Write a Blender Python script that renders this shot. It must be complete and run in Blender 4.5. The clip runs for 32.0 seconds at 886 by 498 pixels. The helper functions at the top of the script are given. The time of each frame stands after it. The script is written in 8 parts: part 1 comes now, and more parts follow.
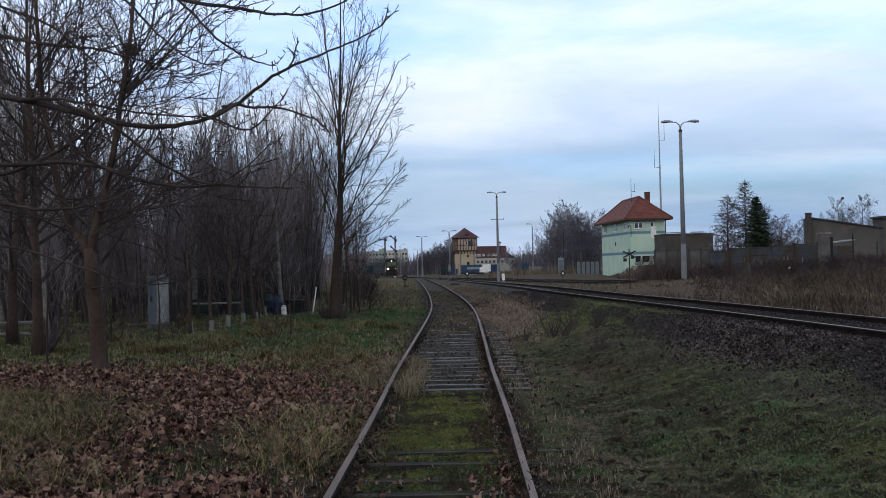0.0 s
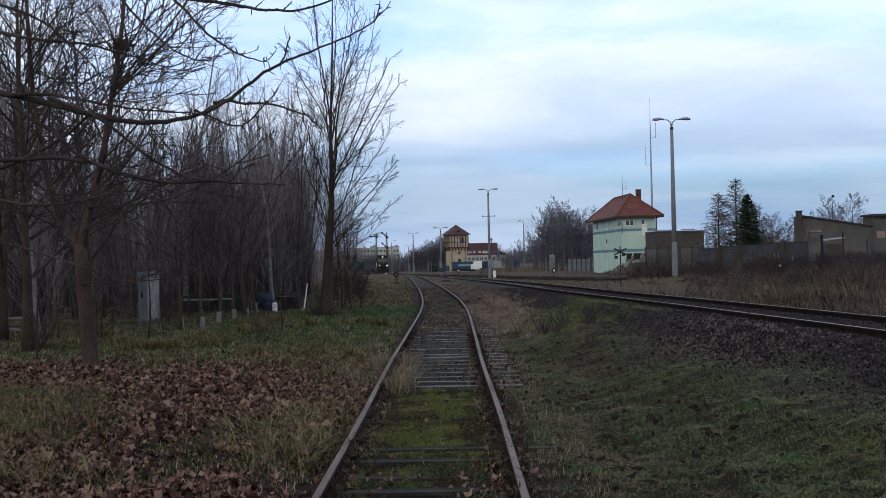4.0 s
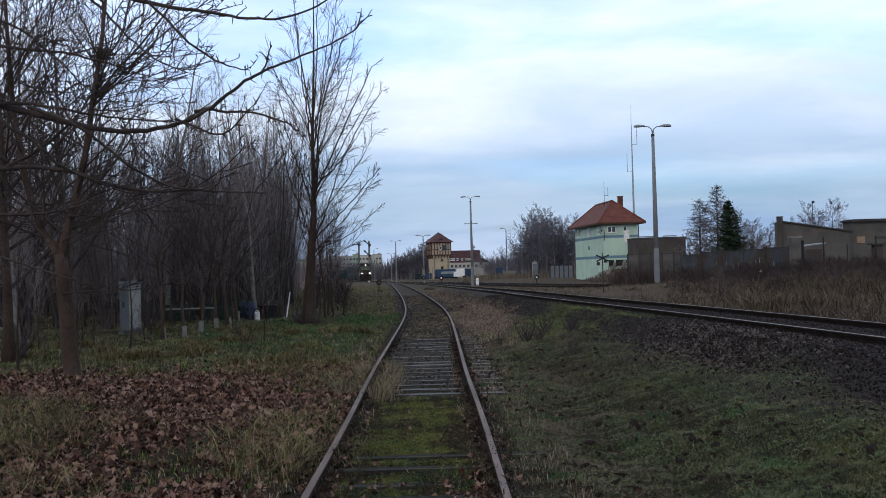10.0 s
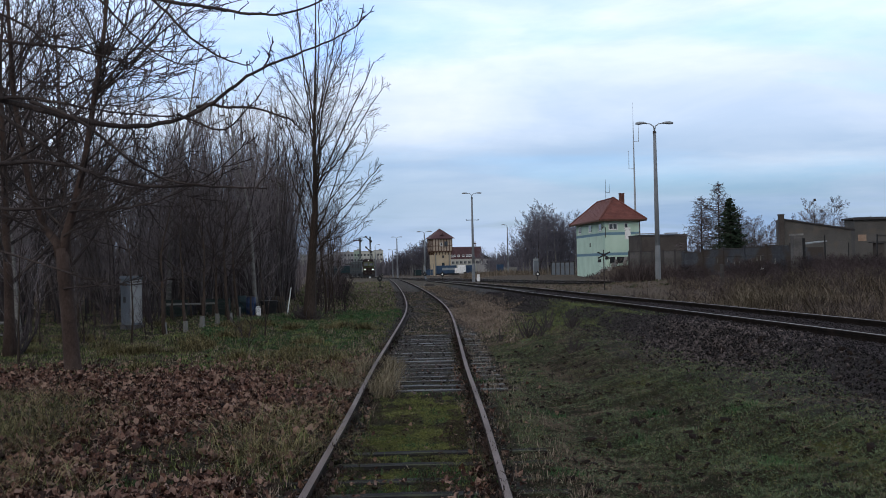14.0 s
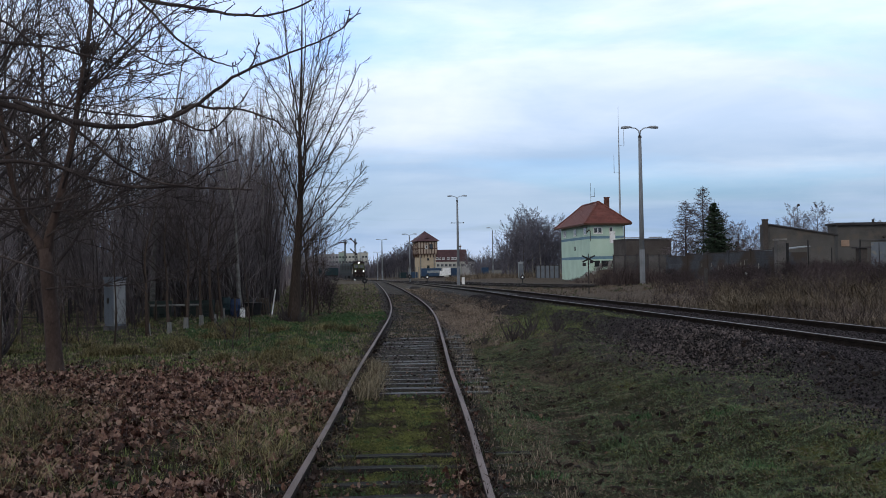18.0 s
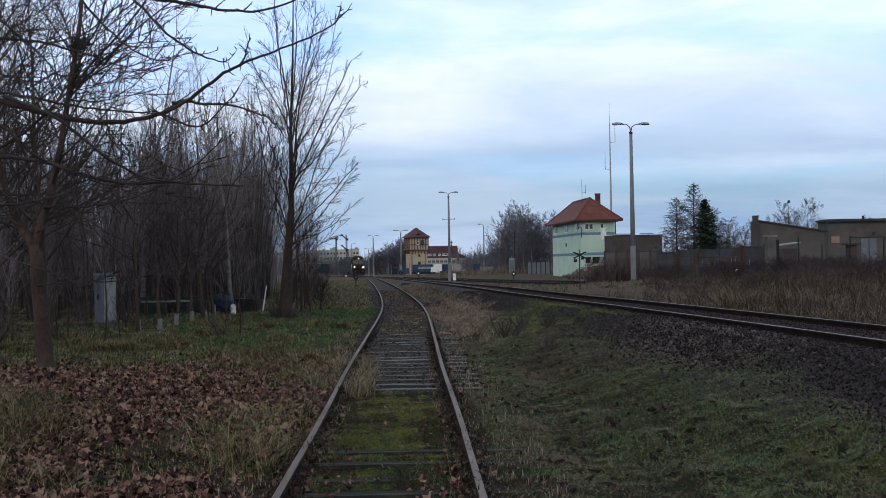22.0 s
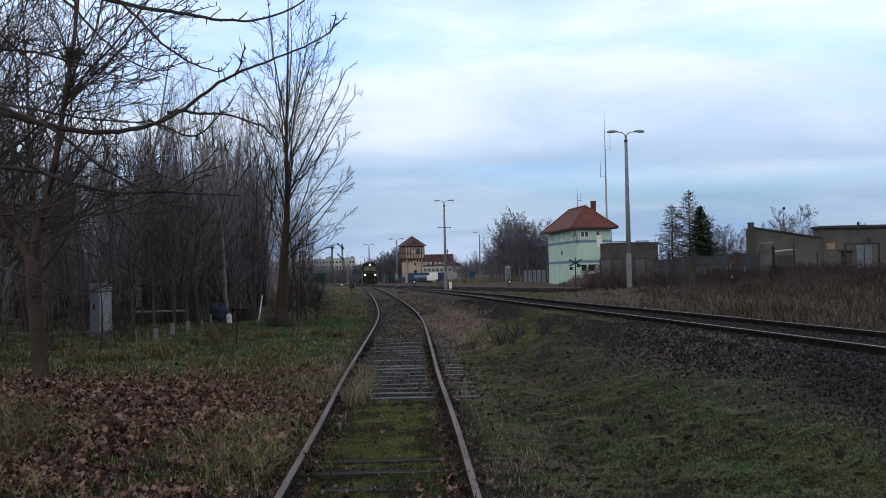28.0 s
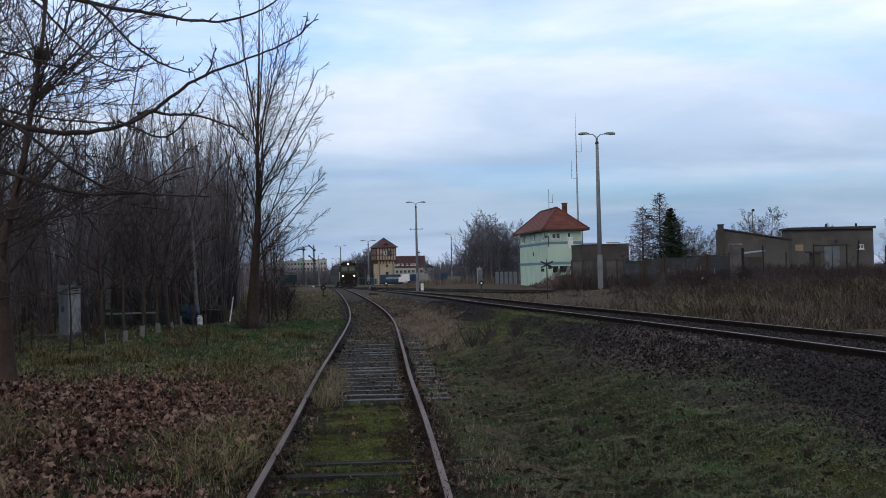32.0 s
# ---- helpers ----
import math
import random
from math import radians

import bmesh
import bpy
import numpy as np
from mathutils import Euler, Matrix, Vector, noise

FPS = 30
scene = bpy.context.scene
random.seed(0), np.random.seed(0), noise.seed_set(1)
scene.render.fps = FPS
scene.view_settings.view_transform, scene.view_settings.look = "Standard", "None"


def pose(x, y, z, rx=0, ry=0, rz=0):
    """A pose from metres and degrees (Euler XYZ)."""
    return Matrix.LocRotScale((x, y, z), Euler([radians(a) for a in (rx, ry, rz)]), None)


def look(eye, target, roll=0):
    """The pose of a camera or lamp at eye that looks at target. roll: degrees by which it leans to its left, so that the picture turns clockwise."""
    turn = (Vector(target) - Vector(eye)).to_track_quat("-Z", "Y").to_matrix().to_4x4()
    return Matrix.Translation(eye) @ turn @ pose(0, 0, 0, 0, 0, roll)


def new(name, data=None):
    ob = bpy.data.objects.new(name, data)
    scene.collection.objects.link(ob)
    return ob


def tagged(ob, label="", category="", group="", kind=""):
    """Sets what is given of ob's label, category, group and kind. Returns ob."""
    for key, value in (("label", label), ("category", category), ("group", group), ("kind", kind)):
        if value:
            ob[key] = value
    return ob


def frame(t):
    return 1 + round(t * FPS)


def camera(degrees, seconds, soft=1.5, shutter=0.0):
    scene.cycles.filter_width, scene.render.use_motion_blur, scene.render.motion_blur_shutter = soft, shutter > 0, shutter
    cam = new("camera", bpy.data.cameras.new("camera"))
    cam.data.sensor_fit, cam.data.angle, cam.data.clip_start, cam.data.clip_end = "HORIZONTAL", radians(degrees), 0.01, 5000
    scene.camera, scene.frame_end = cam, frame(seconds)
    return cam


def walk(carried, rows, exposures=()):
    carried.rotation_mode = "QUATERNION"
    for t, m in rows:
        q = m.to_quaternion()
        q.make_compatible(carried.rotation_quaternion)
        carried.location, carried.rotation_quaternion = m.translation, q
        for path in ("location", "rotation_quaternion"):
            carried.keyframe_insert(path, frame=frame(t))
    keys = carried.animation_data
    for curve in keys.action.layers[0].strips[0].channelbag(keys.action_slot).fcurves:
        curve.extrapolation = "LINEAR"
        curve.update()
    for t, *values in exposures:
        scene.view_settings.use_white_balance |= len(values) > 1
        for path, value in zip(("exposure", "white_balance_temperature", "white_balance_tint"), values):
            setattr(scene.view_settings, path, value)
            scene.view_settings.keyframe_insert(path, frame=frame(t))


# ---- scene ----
# Camera: a hand-held turn from one spot beside the track
cam = camera(43.8, 32.0, soft=0.92)
EYE = (0.0, 0.0, 1.65)
TURNS = [
    (0, 90.794, 1.400, 0.019), (0.5, 90.786, 1.377, 0.072), (1, 90.772, 1.263, 0.072), (1.5, 90.723, 1.302, -0.028),
    (2, 90.639, 1.410, -0.173), (2.5, 90.579, 1.317, -0.263), (3, 90.586, 1.244, -0.341), (3.5, 90.607, 1.242, -0.394),
    (5.5, 90.716, 1.089, -0.666), (6, 90.865, 0.898, -0.700), (6.5, 90.919, 1.068, -0.748), (7, 90.867, 1.203, -0.773),
    (7.5, 90.832, 1.349, -0.809), (8, 90.849, 1.381, -0.909), (8.5, 90.896, 1.334, -1.059), (9, 90.899, 1.425, -1.204),
    (9.5, 90.910, 1.517, -1.282), (10, 90.990, 1.588, -1.333), (10.5, 91.016, 1.603, -1.326), (11, 91.015, 1.663, -1.317),
    (11.5, 90.935, 1.599, -1.317), (12, 90.804, 1.730, -1.306), (12.5, 90.687, 1.627, -1.255), (13, 90.681, 1.466, -1.194),
    (13.5, 90.740, 1.285, -1.188), (14, 90.801, 1.349, -1.276), (14.5, 90.872, 1.215, -1.324), (16.5, 90.801, 1.390, -1.862),
    (17, 90.795, 1.375, -1.943), (17.5, 90.832, 1.221, -1.988), (18, 90.926, 1.002, -2.058), (18.5, 91.040, 0.952, -2.093),
    (19, 91.119, 0.774, -2.067), (19.5, 91.116, 1.088, -2.037), (20, 91.069, 1.086, -2.046), (20.5, 90.945, 1.010, -2.107),
    (21, 90.820, 0.915, -2.216), (21.5, 90.751, 0.879, -2.367), (22, 90.723, 0.981, -2.514), (22.5, 90.693, 1.023, -2.602),
    (23, 90.576, 1.022, -2.692), (23.5, 90.540, 1.223, -2.813), (24, 90.610, 1.283, -2.894), (24.5, 90.734, 1.256, -2.910),
    (25, 90.851, 1.288, -2.903), (25.5, 90.900, 1.347, -2.922), (27.5, 91.121, 1.191, -2.717), (28, 91.153, 1.255, -2.725),
    (28.5, 91.186, 1.133, -2.768), (29, 91.220, 1.279, -2.870), (29.5, 91.248, 1.423, -3.051), (30, 91.294, 1.257, -3.255),
    (30.5, 91.320, 1.103, -3.411), (31, 91.307, 1.213, -3.628), (31.5, 91.248, 1.215, -3.900), (32, 91.205, 1.296, -4.193),
]
# the camera's own exposure drifts a little
DRIFT = [(0, 0.05), (4, 0.06), (7, 0.14), (9, 0.12), (12, 0.04), (20, 0.05), (28.5, 0.05), (30, -0.02), (31, -0.09), (32, -0.09)]
walk(cam, [(t, pose(*EYE, rx, ry, rz)) for t, rx, ry, rz in TURNS], DRIFT)

# World: broken overcast of a winter afternoon
SUN_UP, SUN_TURN = radians(24), radians(205)
world = bpy.data.worlds.new("overcast_sky")
scene.world = world
world.use_nodes = True
wn, wl = world.node_tree.nodes, world.node_tree.links
wn.clear()


def wnode(kind, **values):
    n = wn.new(kind)
    for k, v in values.items():
        n.inputs[k].default_value = v
    return n


w_out = wnode("ShaderNodeOutputWorld")
w_bg = wnode("ShaderNodeBackground", Strength=1.09)
w_sky = wnode("ShaderNodeTexSky")
w_sky.sky_type, w_sky.sun_disc = "NISHITA", False
w_sky.sun_elevation, w_sky.sun_rotation = SUN_UP, SUN_TURN
w_sky.air_density, w_sky.dust_density = 1.2, 1.5
w_dim = wnode("ShaderNodeVectorMath")
w_dim.operation = "SCALE"
w_dim.inputs["Scale"].default_value = 0.13
w_co = wnode("ShaderNodeTexCoord")
# the cloud deck is a level sheet: its streaks draw together towards the horizon
w_dir = wnode("ShaderNodeSeparateXYZ")
w_lift = wnode("ShaderNodeMath")
w_lift.inputs[1].default_value = 0.11
w_flat = wnode("ShaderNodeVectorMath")
w_flat.operation = "DIVIDE"
w_map = wnode("ShaderNodeMapping")
w_map.inputs["Scale"].default_value = (0.62, 0.95, 0.0)
w_map.inputs["Rotation"].default_value = (0, 0, radians(-16))
w_map.inputs["Location"].default_value = (5.3, 1.7, 0.4)
w_n1 = wnode("ShaderNodeTexNoise", Scale=0.9, Detail=7.0, Roughness=0.52, Distortion=0.25)
w_n2 = wnode("ShaderNodeTexNoise", Scale=0.75, Detail=8.0, Roughness=0.56, Distortion=0.3)
w_cover = wnode("ShaderNodeValToRGB")
w_cover.color_ramp.elements[0].position, w_cover.color_ramp.elements[1].position = 0.24, 0.46
w_tone = wnode("ShaderNodeValToRGB")
e = w_tone.color_ramp.elements
e[0].position, e[0].color = 0.37, (0.68, 0.765, 0.875, 1)
e[1].position, e[1].color = 0.60, (0.915, 0.945, 0.985, 1)
w_mix = wnode("ShaderNodeMix")
w_mix.data_type = "RGBA"
# clear air between the clouds is a cold blue
w_blue = wnode("ShaderNodeVectorMath")
w_blue.operation = "MULTIPLY"
w_blue.inputs[1].default_value = (0.86, 1.0, 1.42)
# the deck is brightest well above the horizon, bluer and dimmer below it, and thins out overhead
w_sep = wnode("ShaderNodeSeparateXYZ")
w_up = wnode("ShaderNodeValToRGB")
w_up.color_ramp.interpolation = "EASE"
e = w_up.color_ramp.elements
e[0].position, e[0].color = 0.0, (0.50, 0.58, 0.74, 1)
e[1].position, e[1].color = 1.0, (0.84, 0.76, 0.66, 1)
for at_, c_ in ((0.02, (0.47, 0.58, 0.75, 1)), (0.055, (0.46, 0.575, 0.715, 1)), (0.09, (0.64, 0.745, 0.875, 1)), (0.13, (0.90, 0.955, 1.06, 1)), (0.21, (1.06, 1.11, 1.21, 1)), (0.42, (1.0, 0.98, 0.96, 1))):
    e.new(at_).color = c_
w_bank_map = wnode("ShaderNodeMapping")
w_bank_map.inputs["Scale"].default_value = (3.4, 3.4, 10.0)
w_bank_map.inputs["Location"].default_value = (1.4, 0.6, 0.2)
w_n3 = wnode("ShaderNodeTexNoise", Scale=1.3, Detail=7.0, Roughness=0.55, Distortion=0.4)
w_bank = wnode("ShaderNodeValToRGB")
e = w_bank.color_ramp.elements
e[0].position, e[0].color = 0.36, (0.86, 0.91, 0.95, 1)
e[1].position, e[1].color = 0.64, (1.09, 1.06, 1.04, 1)
w_banked = wnode("ShaderNodeVectorMath")
w_banked.operation = "MULTIPLY"
w_gain = wnode("ShaderNodeVectorMath")
w_gain.operation = "MULTIPLY"
wl.new(w_co.outputs["Generated"], w_dir.inputs[0])
wl.new(w_dir.outputs["Z"], w_lift.inputs[0])
wl.new(w_co.outputs["Generated"], w_flat.inputs[0])
wl.new(w_lift.outputs[0], w_flat.inputs[1])
wl.new(w_flat.outputs["Vector"], w_map.inputs["Vector"])
wl.new(w_map.outputs["Vector"], w_n1.inputs["Vector"])
wl.new(w_map.outputs["Vector"], w_n2.inputs["Vector"])
wl.new(w_n1.outputs["Fac"], w_cover.inputs["Fac"])
wl.new(w_n2.outputs["Fac"], w_tone.inputs["Fac"])
wl.new(w_sky.outputs["Color"], w_dim.inputs[0])
wl.new(w_dim.outputs["Vector"], w_blue.inputs[0])
wl.new(w_cover.outputs["Color"], w_mix.inputs[0])
wl.new(w_blue.outputs["Vector"], w_mix.inputs[6])
wl.new(w_tone.outputs["Color"], w_mix.inputs[7])
wl.new(w_co.outputs["Generated"], w_sep.inputs[0])
wl.new(w_sep.outputs["Z"], w_up.inputs["Fac"])
wl.new(w_co.outputs["Generated"], w_bank_map.inputs["Vector"])
wl.new(w_bank_map.outputs["Vector"], w_n3.inputs["Vector"])
wl.new(w_n3.outputs["Fac"], w_bank.inputs["Fac"])
wl.new(w_mix.outputs[2], w_banked.inputs[0])
wl.new(w_bank.outputs["Color"], w_banked.inputs[1])
wl.new(w_banked.outputs["Vector"], w_gain.inputs[0])
wl.new(w_up.outputs["Color"], w_gain.inputs[1])
wl.new(w_gain.outputs["Vector"], w_bg.inputs["Color"])
wl.new(w_bg.outputs[0], w_out.inputs["Surface"])

sun = new("sun", bpy.data.lights.new("sun", "SUN"))
sun.data.energy, sun.data.angle, sun.data.color = 0.6, radians(30), (1.0, 0.84, 0.66)
sun.matrix_world = look((0, 0, 60), (-60 * math.sin(SUN_TURN), -60 * math.cos(SUN_TURN), 60 - 60 * math.tan(SUN_UP)))


# ---- materials ----
def mat(name, cols, rough=0.85, scale=3.0, bump=0.25, bscale=40.0, metal=0.0, spec=0.14, rand=0.0, island=0.0,
        stretch=(1, 1, 1), bdist=0.01, place=False, wear=None, wear_at=0.62):
    """A noise-toned surface: cols run dark to light, a broad and a fine noise mix them, wear is a second tone in patches."""
    m = bpy.data.materials.new(name)
    m.use_nodes = True
    nt = m.node_tree
    n, l = nt.nodes, nt.links
    bsdf = n["Principled BSDF"]
    co = n.new("ShaderNodeNewGeometry") if place else n.new("ShaderNodeTexCoord")
    vec = co.outputs["Position"] if place else co.outputs["Object"]
    mp = n.new("ShaderNodeMapping")
    mp.inputs["Scale"].default_value = stretch
    l.new(vec, mp.inputs["Vector"])
    big = n.new("ShaderNodeTexNoise")
    big.inputs["Scale"].default_value, big.inputs["Detail"].default_value = scale, 5
    fine = n.new("ShaderNodeTexNoise")
    fine.inputs["Scale"].default_value, fine.inputs["Detail"].default_value = bscale, 4
    fine.inputs["Roughness"].default_value = 0.65
    l.new(mp.outputs["Vector"], big.inputs["Vector"])
    l.new(mp.outputs["Vector"], fine.inputs["Vector"])
    mixf = n.new("ShaderNodeMath")
    mixf.operation = "MULTIPLY_ADD"
    mixf.inputs[1].default_value = 0.45
    half = n.new("ShaderNodeMath")
    half.operation = "MULTIPLY"
    half.inputs[1].default_value = 0.55
    l.new(big.outputs["Fac"], half.inputs[0])
    l.new(fine.outputs["Fac"], mixf.inputs[0])
    l.new(half.outputs[0], mixf.inputs[2])
    tone = mixf.outputs[0]
    if rand or island:
        if island:
            src = n.new("ShaderNodeNewGeometry").outputs["Random Per Island"]
        else:
            src = n.new("ShaderNodeObjectInfo").outputs["Random"]
        sh = n.new("ShaderNodeMath")
        sh.operation = "MULTIPLY_ADD"
        sh.inputs[1].default_value, sh.inputs[2].default_value = (rand or island), -(rand or island) / 2
        l.new(src, sh.inputs[0])
        ad = n.new("ShaderNodeMath")
        l.new(tone, ad.inputs[0])
        l.new(sh.outputs[0], ad.inputs[1])
        tone = ad.outputs[0]
    ramp = n.new("ShaderNodeValToRGB")
    el = ramp.color_ramp.elements
    for i, c in enumerate(cols):
        at = 0.34 + 0.32 * i / max(1, len(cols) - 1)
        if i < 2:
            el[i].position, el[i].color = at, (*c, 1)
        else:
            el.new(at).color = (*c, 1)
    el[1].position = 0.34 + 0.32 * 1 / max(1, len(cols) - 1)
    l.new(tone, ramp.inputs["Fac"])
    col = ramp.outputs["Color"]
    if wear:
        wn_ = n.new("ShaderNodeTexNoise")
        wn_.inputs["Scale"].default_value, wn_.inputs["Detail"].default_value = scale * 1.7, 8
        l.new(mp.outputs["Vector"], wn_.inputs["Vector"])
        st = n.new("ShaderNodeMapRange")
        st.inputs["From Min"].default_value, st.inputs["From Max"].default_value = wear_at - 0.06, wear_at + 0.06
        l.new(wn_.outputs["Fac"], st.inputs["Value"])
        mx = n.new("ShaderNodeMix")
        mx.data_type = "RGBA"
        mx.inputs[7].default_value = (*wear, 1)
        l.new(st.outputs["Result"], mx.inputs[0])
        l.new(col, mx.inputs[6])
        col = mx.outputs[2]
    l.new(col, bsdf.inputs["Base Color"])
    bsdf.inputs["Roughness"].default_value, bsdf.inputs["Metallic"].default_value = rough, metal
    bsdf.inputs["Specular IOR Level"].default_value = spec
    if bump:
        bp = n.new("ShaderNodeBump")
        bp.inputs["Strength"].default_value, bp.inputs["Distance"].default_value = bump, bdist
        l.new(fine.outputs["Fac"], bp.inputs["Height"])
        l.new(bp.outputs["Normal"], bsdf.inputs["Normal"])
    return m


def glow(name, color, strength):
    m = bpy.data.materials.new(name)
    m.use_nodes = True
    b = m.node_tree.nodes["Principled BSDF"]
    b.inputs["Base Color"].default_value = (*color, 1)
    b.inputs["Emission Color"].default_value = (*color, 1)
    b.inputs["Emission Strength"].default_value = strength
    return m


BARK = mat("bark", [(0.022, 0.019, 0.0195), (0.052, 0.044, 0.0445), (0.105, 0.090, 0.089)], 0.9, 2.0, 0.6, 30, stretch=(1, 1, 0.25), bdist=0.02)
ORCHARDBARK = mat("young_bark", [(0.03, 0.022, 0.018), (0.06, 0.044, 0.036), (0.09, 0.068, 0.056)], 0.9, 2.0, 0.5, 30, stretch=(1, 1, 0.3))
BARK_BROWN = mat("smooth_brown_bark", [(0.022, 0.015, 0.013), (0.047, 0.032, 0.027), (0.080, 0.058, 0.050)], 0.85, 1.6, 0.6, 22, stretch=(1, 1, 0.6), bdist=0.015, wear=(0.022, 0.016, 0.014), wear_at=0.66)
BARK_NEAR = mat("bark_mossy", [(0.0171, 0.0132, 0.011), (0.0389, 0.029, 0.0239), (0.0662, 0.0513, 0.0426)], 0.9, 1.2, 0.7, 24, stretch=(1, 1, 0.3), bdist=0.02, wear=(0.045, 0.046, 0.024), wear_at=0.68)
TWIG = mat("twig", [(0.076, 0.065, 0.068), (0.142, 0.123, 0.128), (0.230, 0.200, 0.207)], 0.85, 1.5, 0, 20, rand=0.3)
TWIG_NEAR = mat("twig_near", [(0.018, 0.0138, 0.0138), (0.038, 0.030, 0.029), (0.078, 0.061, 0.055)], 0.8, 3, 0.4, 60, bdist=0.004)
# Twigs of the far trees; haze of distance is mixed into their colour.
TWIG_HAZED = mat("twig_far", [(0.058, 0.0551, 0.0675), (0.102, 0.0984, 0.121), (0.156, 0.153, 0.179)], 0.9, 0.5, 0, 8, rand=0.25)
BIRCH = mat("birch_bark", [(0.048, 0.0432, 0.0384), (0.16, 0.152, 0.141), (0.272, 0.256, 0.24)], 0.8, 3.0, 0.3, 18, stretch=(1, 1, 2.5))
NEEDLE = mat("needles", [(0.010, 0.018, 0.012), (0.024, 0.038, 0.023), (0.036, 0.052, 0.032)], 0.8, 1.0, 0, 20)
# Rust taken almost to black: shade on the rail sides is in the colour.
RAIL = mat("rail_rust", [(0.00588, 0.00462, 0.0042), (0.0134, 0.00966, 0.00798), (0.0252, 0.0176, 0.0143)], 0.9, 4, 0.3, 50, spec=0.1)
RAILTOP = mat("rail_head", [(0.085, 0.075, 0.070), (0.155, 0.138, 0.130), (0.26, 0.24, 0.23)], 0.5, 2, 0.1, 60, metal=0.4, stretch=(3, 0.3, 1))
SLEEPER = mat("old_sleeper_wood", [(0.00742, 0.00649, 0.00649), (0.0232, 0.0213, 0.0209), (0.0556, 0.0529, 0.0519)], 0.48, 2.2, 0.6, 26, rand=0.25, spec=0.28, stretch=(0.35, 3, 1), bdist=0.015, wear=(0.05, 0.055, 0.028), wear_at=0.60)
STEELDARK = mat("dark_steel", [(0.02, 0.018, 0.017), (0.045, 0.04, 0.037), (0.07, 0.06, 0.055)], 0.6, 5, 0.2, 60, metal=0.4)
BALLAST = mat("ballast_stone", [(0.006, 0.0052, 0.006), (0.019, 0.0165, 0.0188), (0.036, 0.031, 0.035), (0.062, 0.054, 0.060)], 0.85, 4, 0.5, 50, island=0.5)
SPILL = mat("spilled_stone", [(0.011, 0.0095, 0.010), (0.034, 0.029, 0.030), (0.072, 0.060, 0.060), (0.125, 0.104, 0.102)], 0.8, 4, 0.5, 50, island=0.6)
LEAF = mat("fallen_leaf", [(0.024, 0.0112, 0.0088), (0.080, 0.034, 0.024), (0.116, 0.066, 0.054), (0.152, 0.080, 0.058), (0.235, 0.152, 0.118)], 0.6, 5, 0.25, 50, island=0.6, spec=0.2)
GRASS = mat("grass_green", [(0.0185, 0.0282, 0.0102), (0.0747, 0.106, 0.0334), (0.198, 0.222, 0.0868)], 0.7, 1.2, 0, 20, island=0.4, place=True)
DRY = mat("grass_dry", [(0.0286, 0.022, 0.0157), (0.126, 0.098, 0.0717), (0.335, 0.272, 0.214)], 0.75, 1.0, 0, 20, island=0.45, place=True)
POLES = mat("thin_poles", [(0.022, 0.018, 0.018), (0.05, 0.042, 0.042), (0.09, 0.078, 0.078)], 0.85, 0.3, 0, 10, island=0.4, place=True)
STRAW = mat("dead_stems", [(0.019, 0.014, 0.0140), (0.050, 0.038, 0.0375), (0.098, 0.076, 0.072)], 0.85, 0.3, 0, 10, island=0.4, place=True)
RAILLITTER = mat("wet_leaf_scraps", [(0.010, 0.008, 0.007), (0.028, 0.020, 0.017), (0.070, 0.046, 0.038)], 0.8, 1.6, 0, 20, island=0.4)
DEADTWIG = mat("dead_twigs", [(0.018, 0.0135, 0.0145), (0.044, 0.033, 0.035), (0.085, 0.065, 0.067)], 0.9, 1.0, 0, 10, rand=0.35)
BANKDRY = mat("bank_straw", [(0.043, 0.035, 0.028), (0.113, 0.092, 0.071), (0.225, 0.184, 0.138)], 0.85, 0.35, 0, 12, island=0.4, place=True)
CLOD = mat("turned_earth", [(0.006, 0.0045, 0.004), (0.018, 0.013, 0.011), (0.035, 0.026, 0.022)], 0.95, 6, 0.6, 40)
TURFLEAF = mat("turf_leaf", [(0.023, 0.037, 0.020), (0.094, 0.136, 0.074), (0.180, 0.22, 0.134)], 0.75, 1.6, 0, 20, island=0.3, place=True)
BROWNLEAF = mat("withered_leaf", [(0.028, 0.019, 0.014), (0.100, 0.075, 0.056), (0.220, 0.172, 0.134)], 0.8, 1.6, 0, 20, island=0.35, place=True)
MOSSLEAF = mat("moss_leaf", [(0.044, 0.056, 0.016), (0.116, 0.136, 0.038), (0.205, 0.215, 0.074)], 0.85, 1.6, 0, 20, island=0.4, place=True)
RUSTSTRAW = mat("rust_straw", [(0.032, 0.025, 0.017), (0.084, 0.068, 0.047), (0.172, 0.142, 0.102)], 0.85, 0.5, 0, 12, island=0.4, place=True)
BITS = mat("plant_bits", [(0.021, 0.0126, 0.00798), (0.07, 0.0476, 0.0299), (0.154, 0.115, 0.0798), (0.238, 0.196, 0.146)], 0.75, 1.0, 0, 20, island=0.7)
PINKSTRAW = mat("bleached_straw", [(0.095, 0.073, 0.058), (0.205, 0.162, 0.130), (0.33, 0.27, 0.22)], 0.75, 1.0, 0, 20, island=0.4, place=True)
TUSSOCK = mat("tussock_grass", [(0.0315, 0.0263, 0.0105), (0.0998, 0.084, 0.0357), (0.21, 0.179, 0.0893)], 0.7, 1.0, 0, 20, island=0.55, place=True)
MOSSY = mat("moss", [(0.0256, 0.0308, 0.0112), (0.071, 0.0746, 0.0269), (0.143, 0.136, 0.0581)], 0.85, 1.2, 0, 20, island=0.4, place=True)
TURF = mat("winter_turf", [(0.014, 0.020, 0.0095), (0.046, 0.058, 0.026), (0.108, 0.118, 0.060)], 0.75, 1.6, 0, 20, island=0.4, place=True)
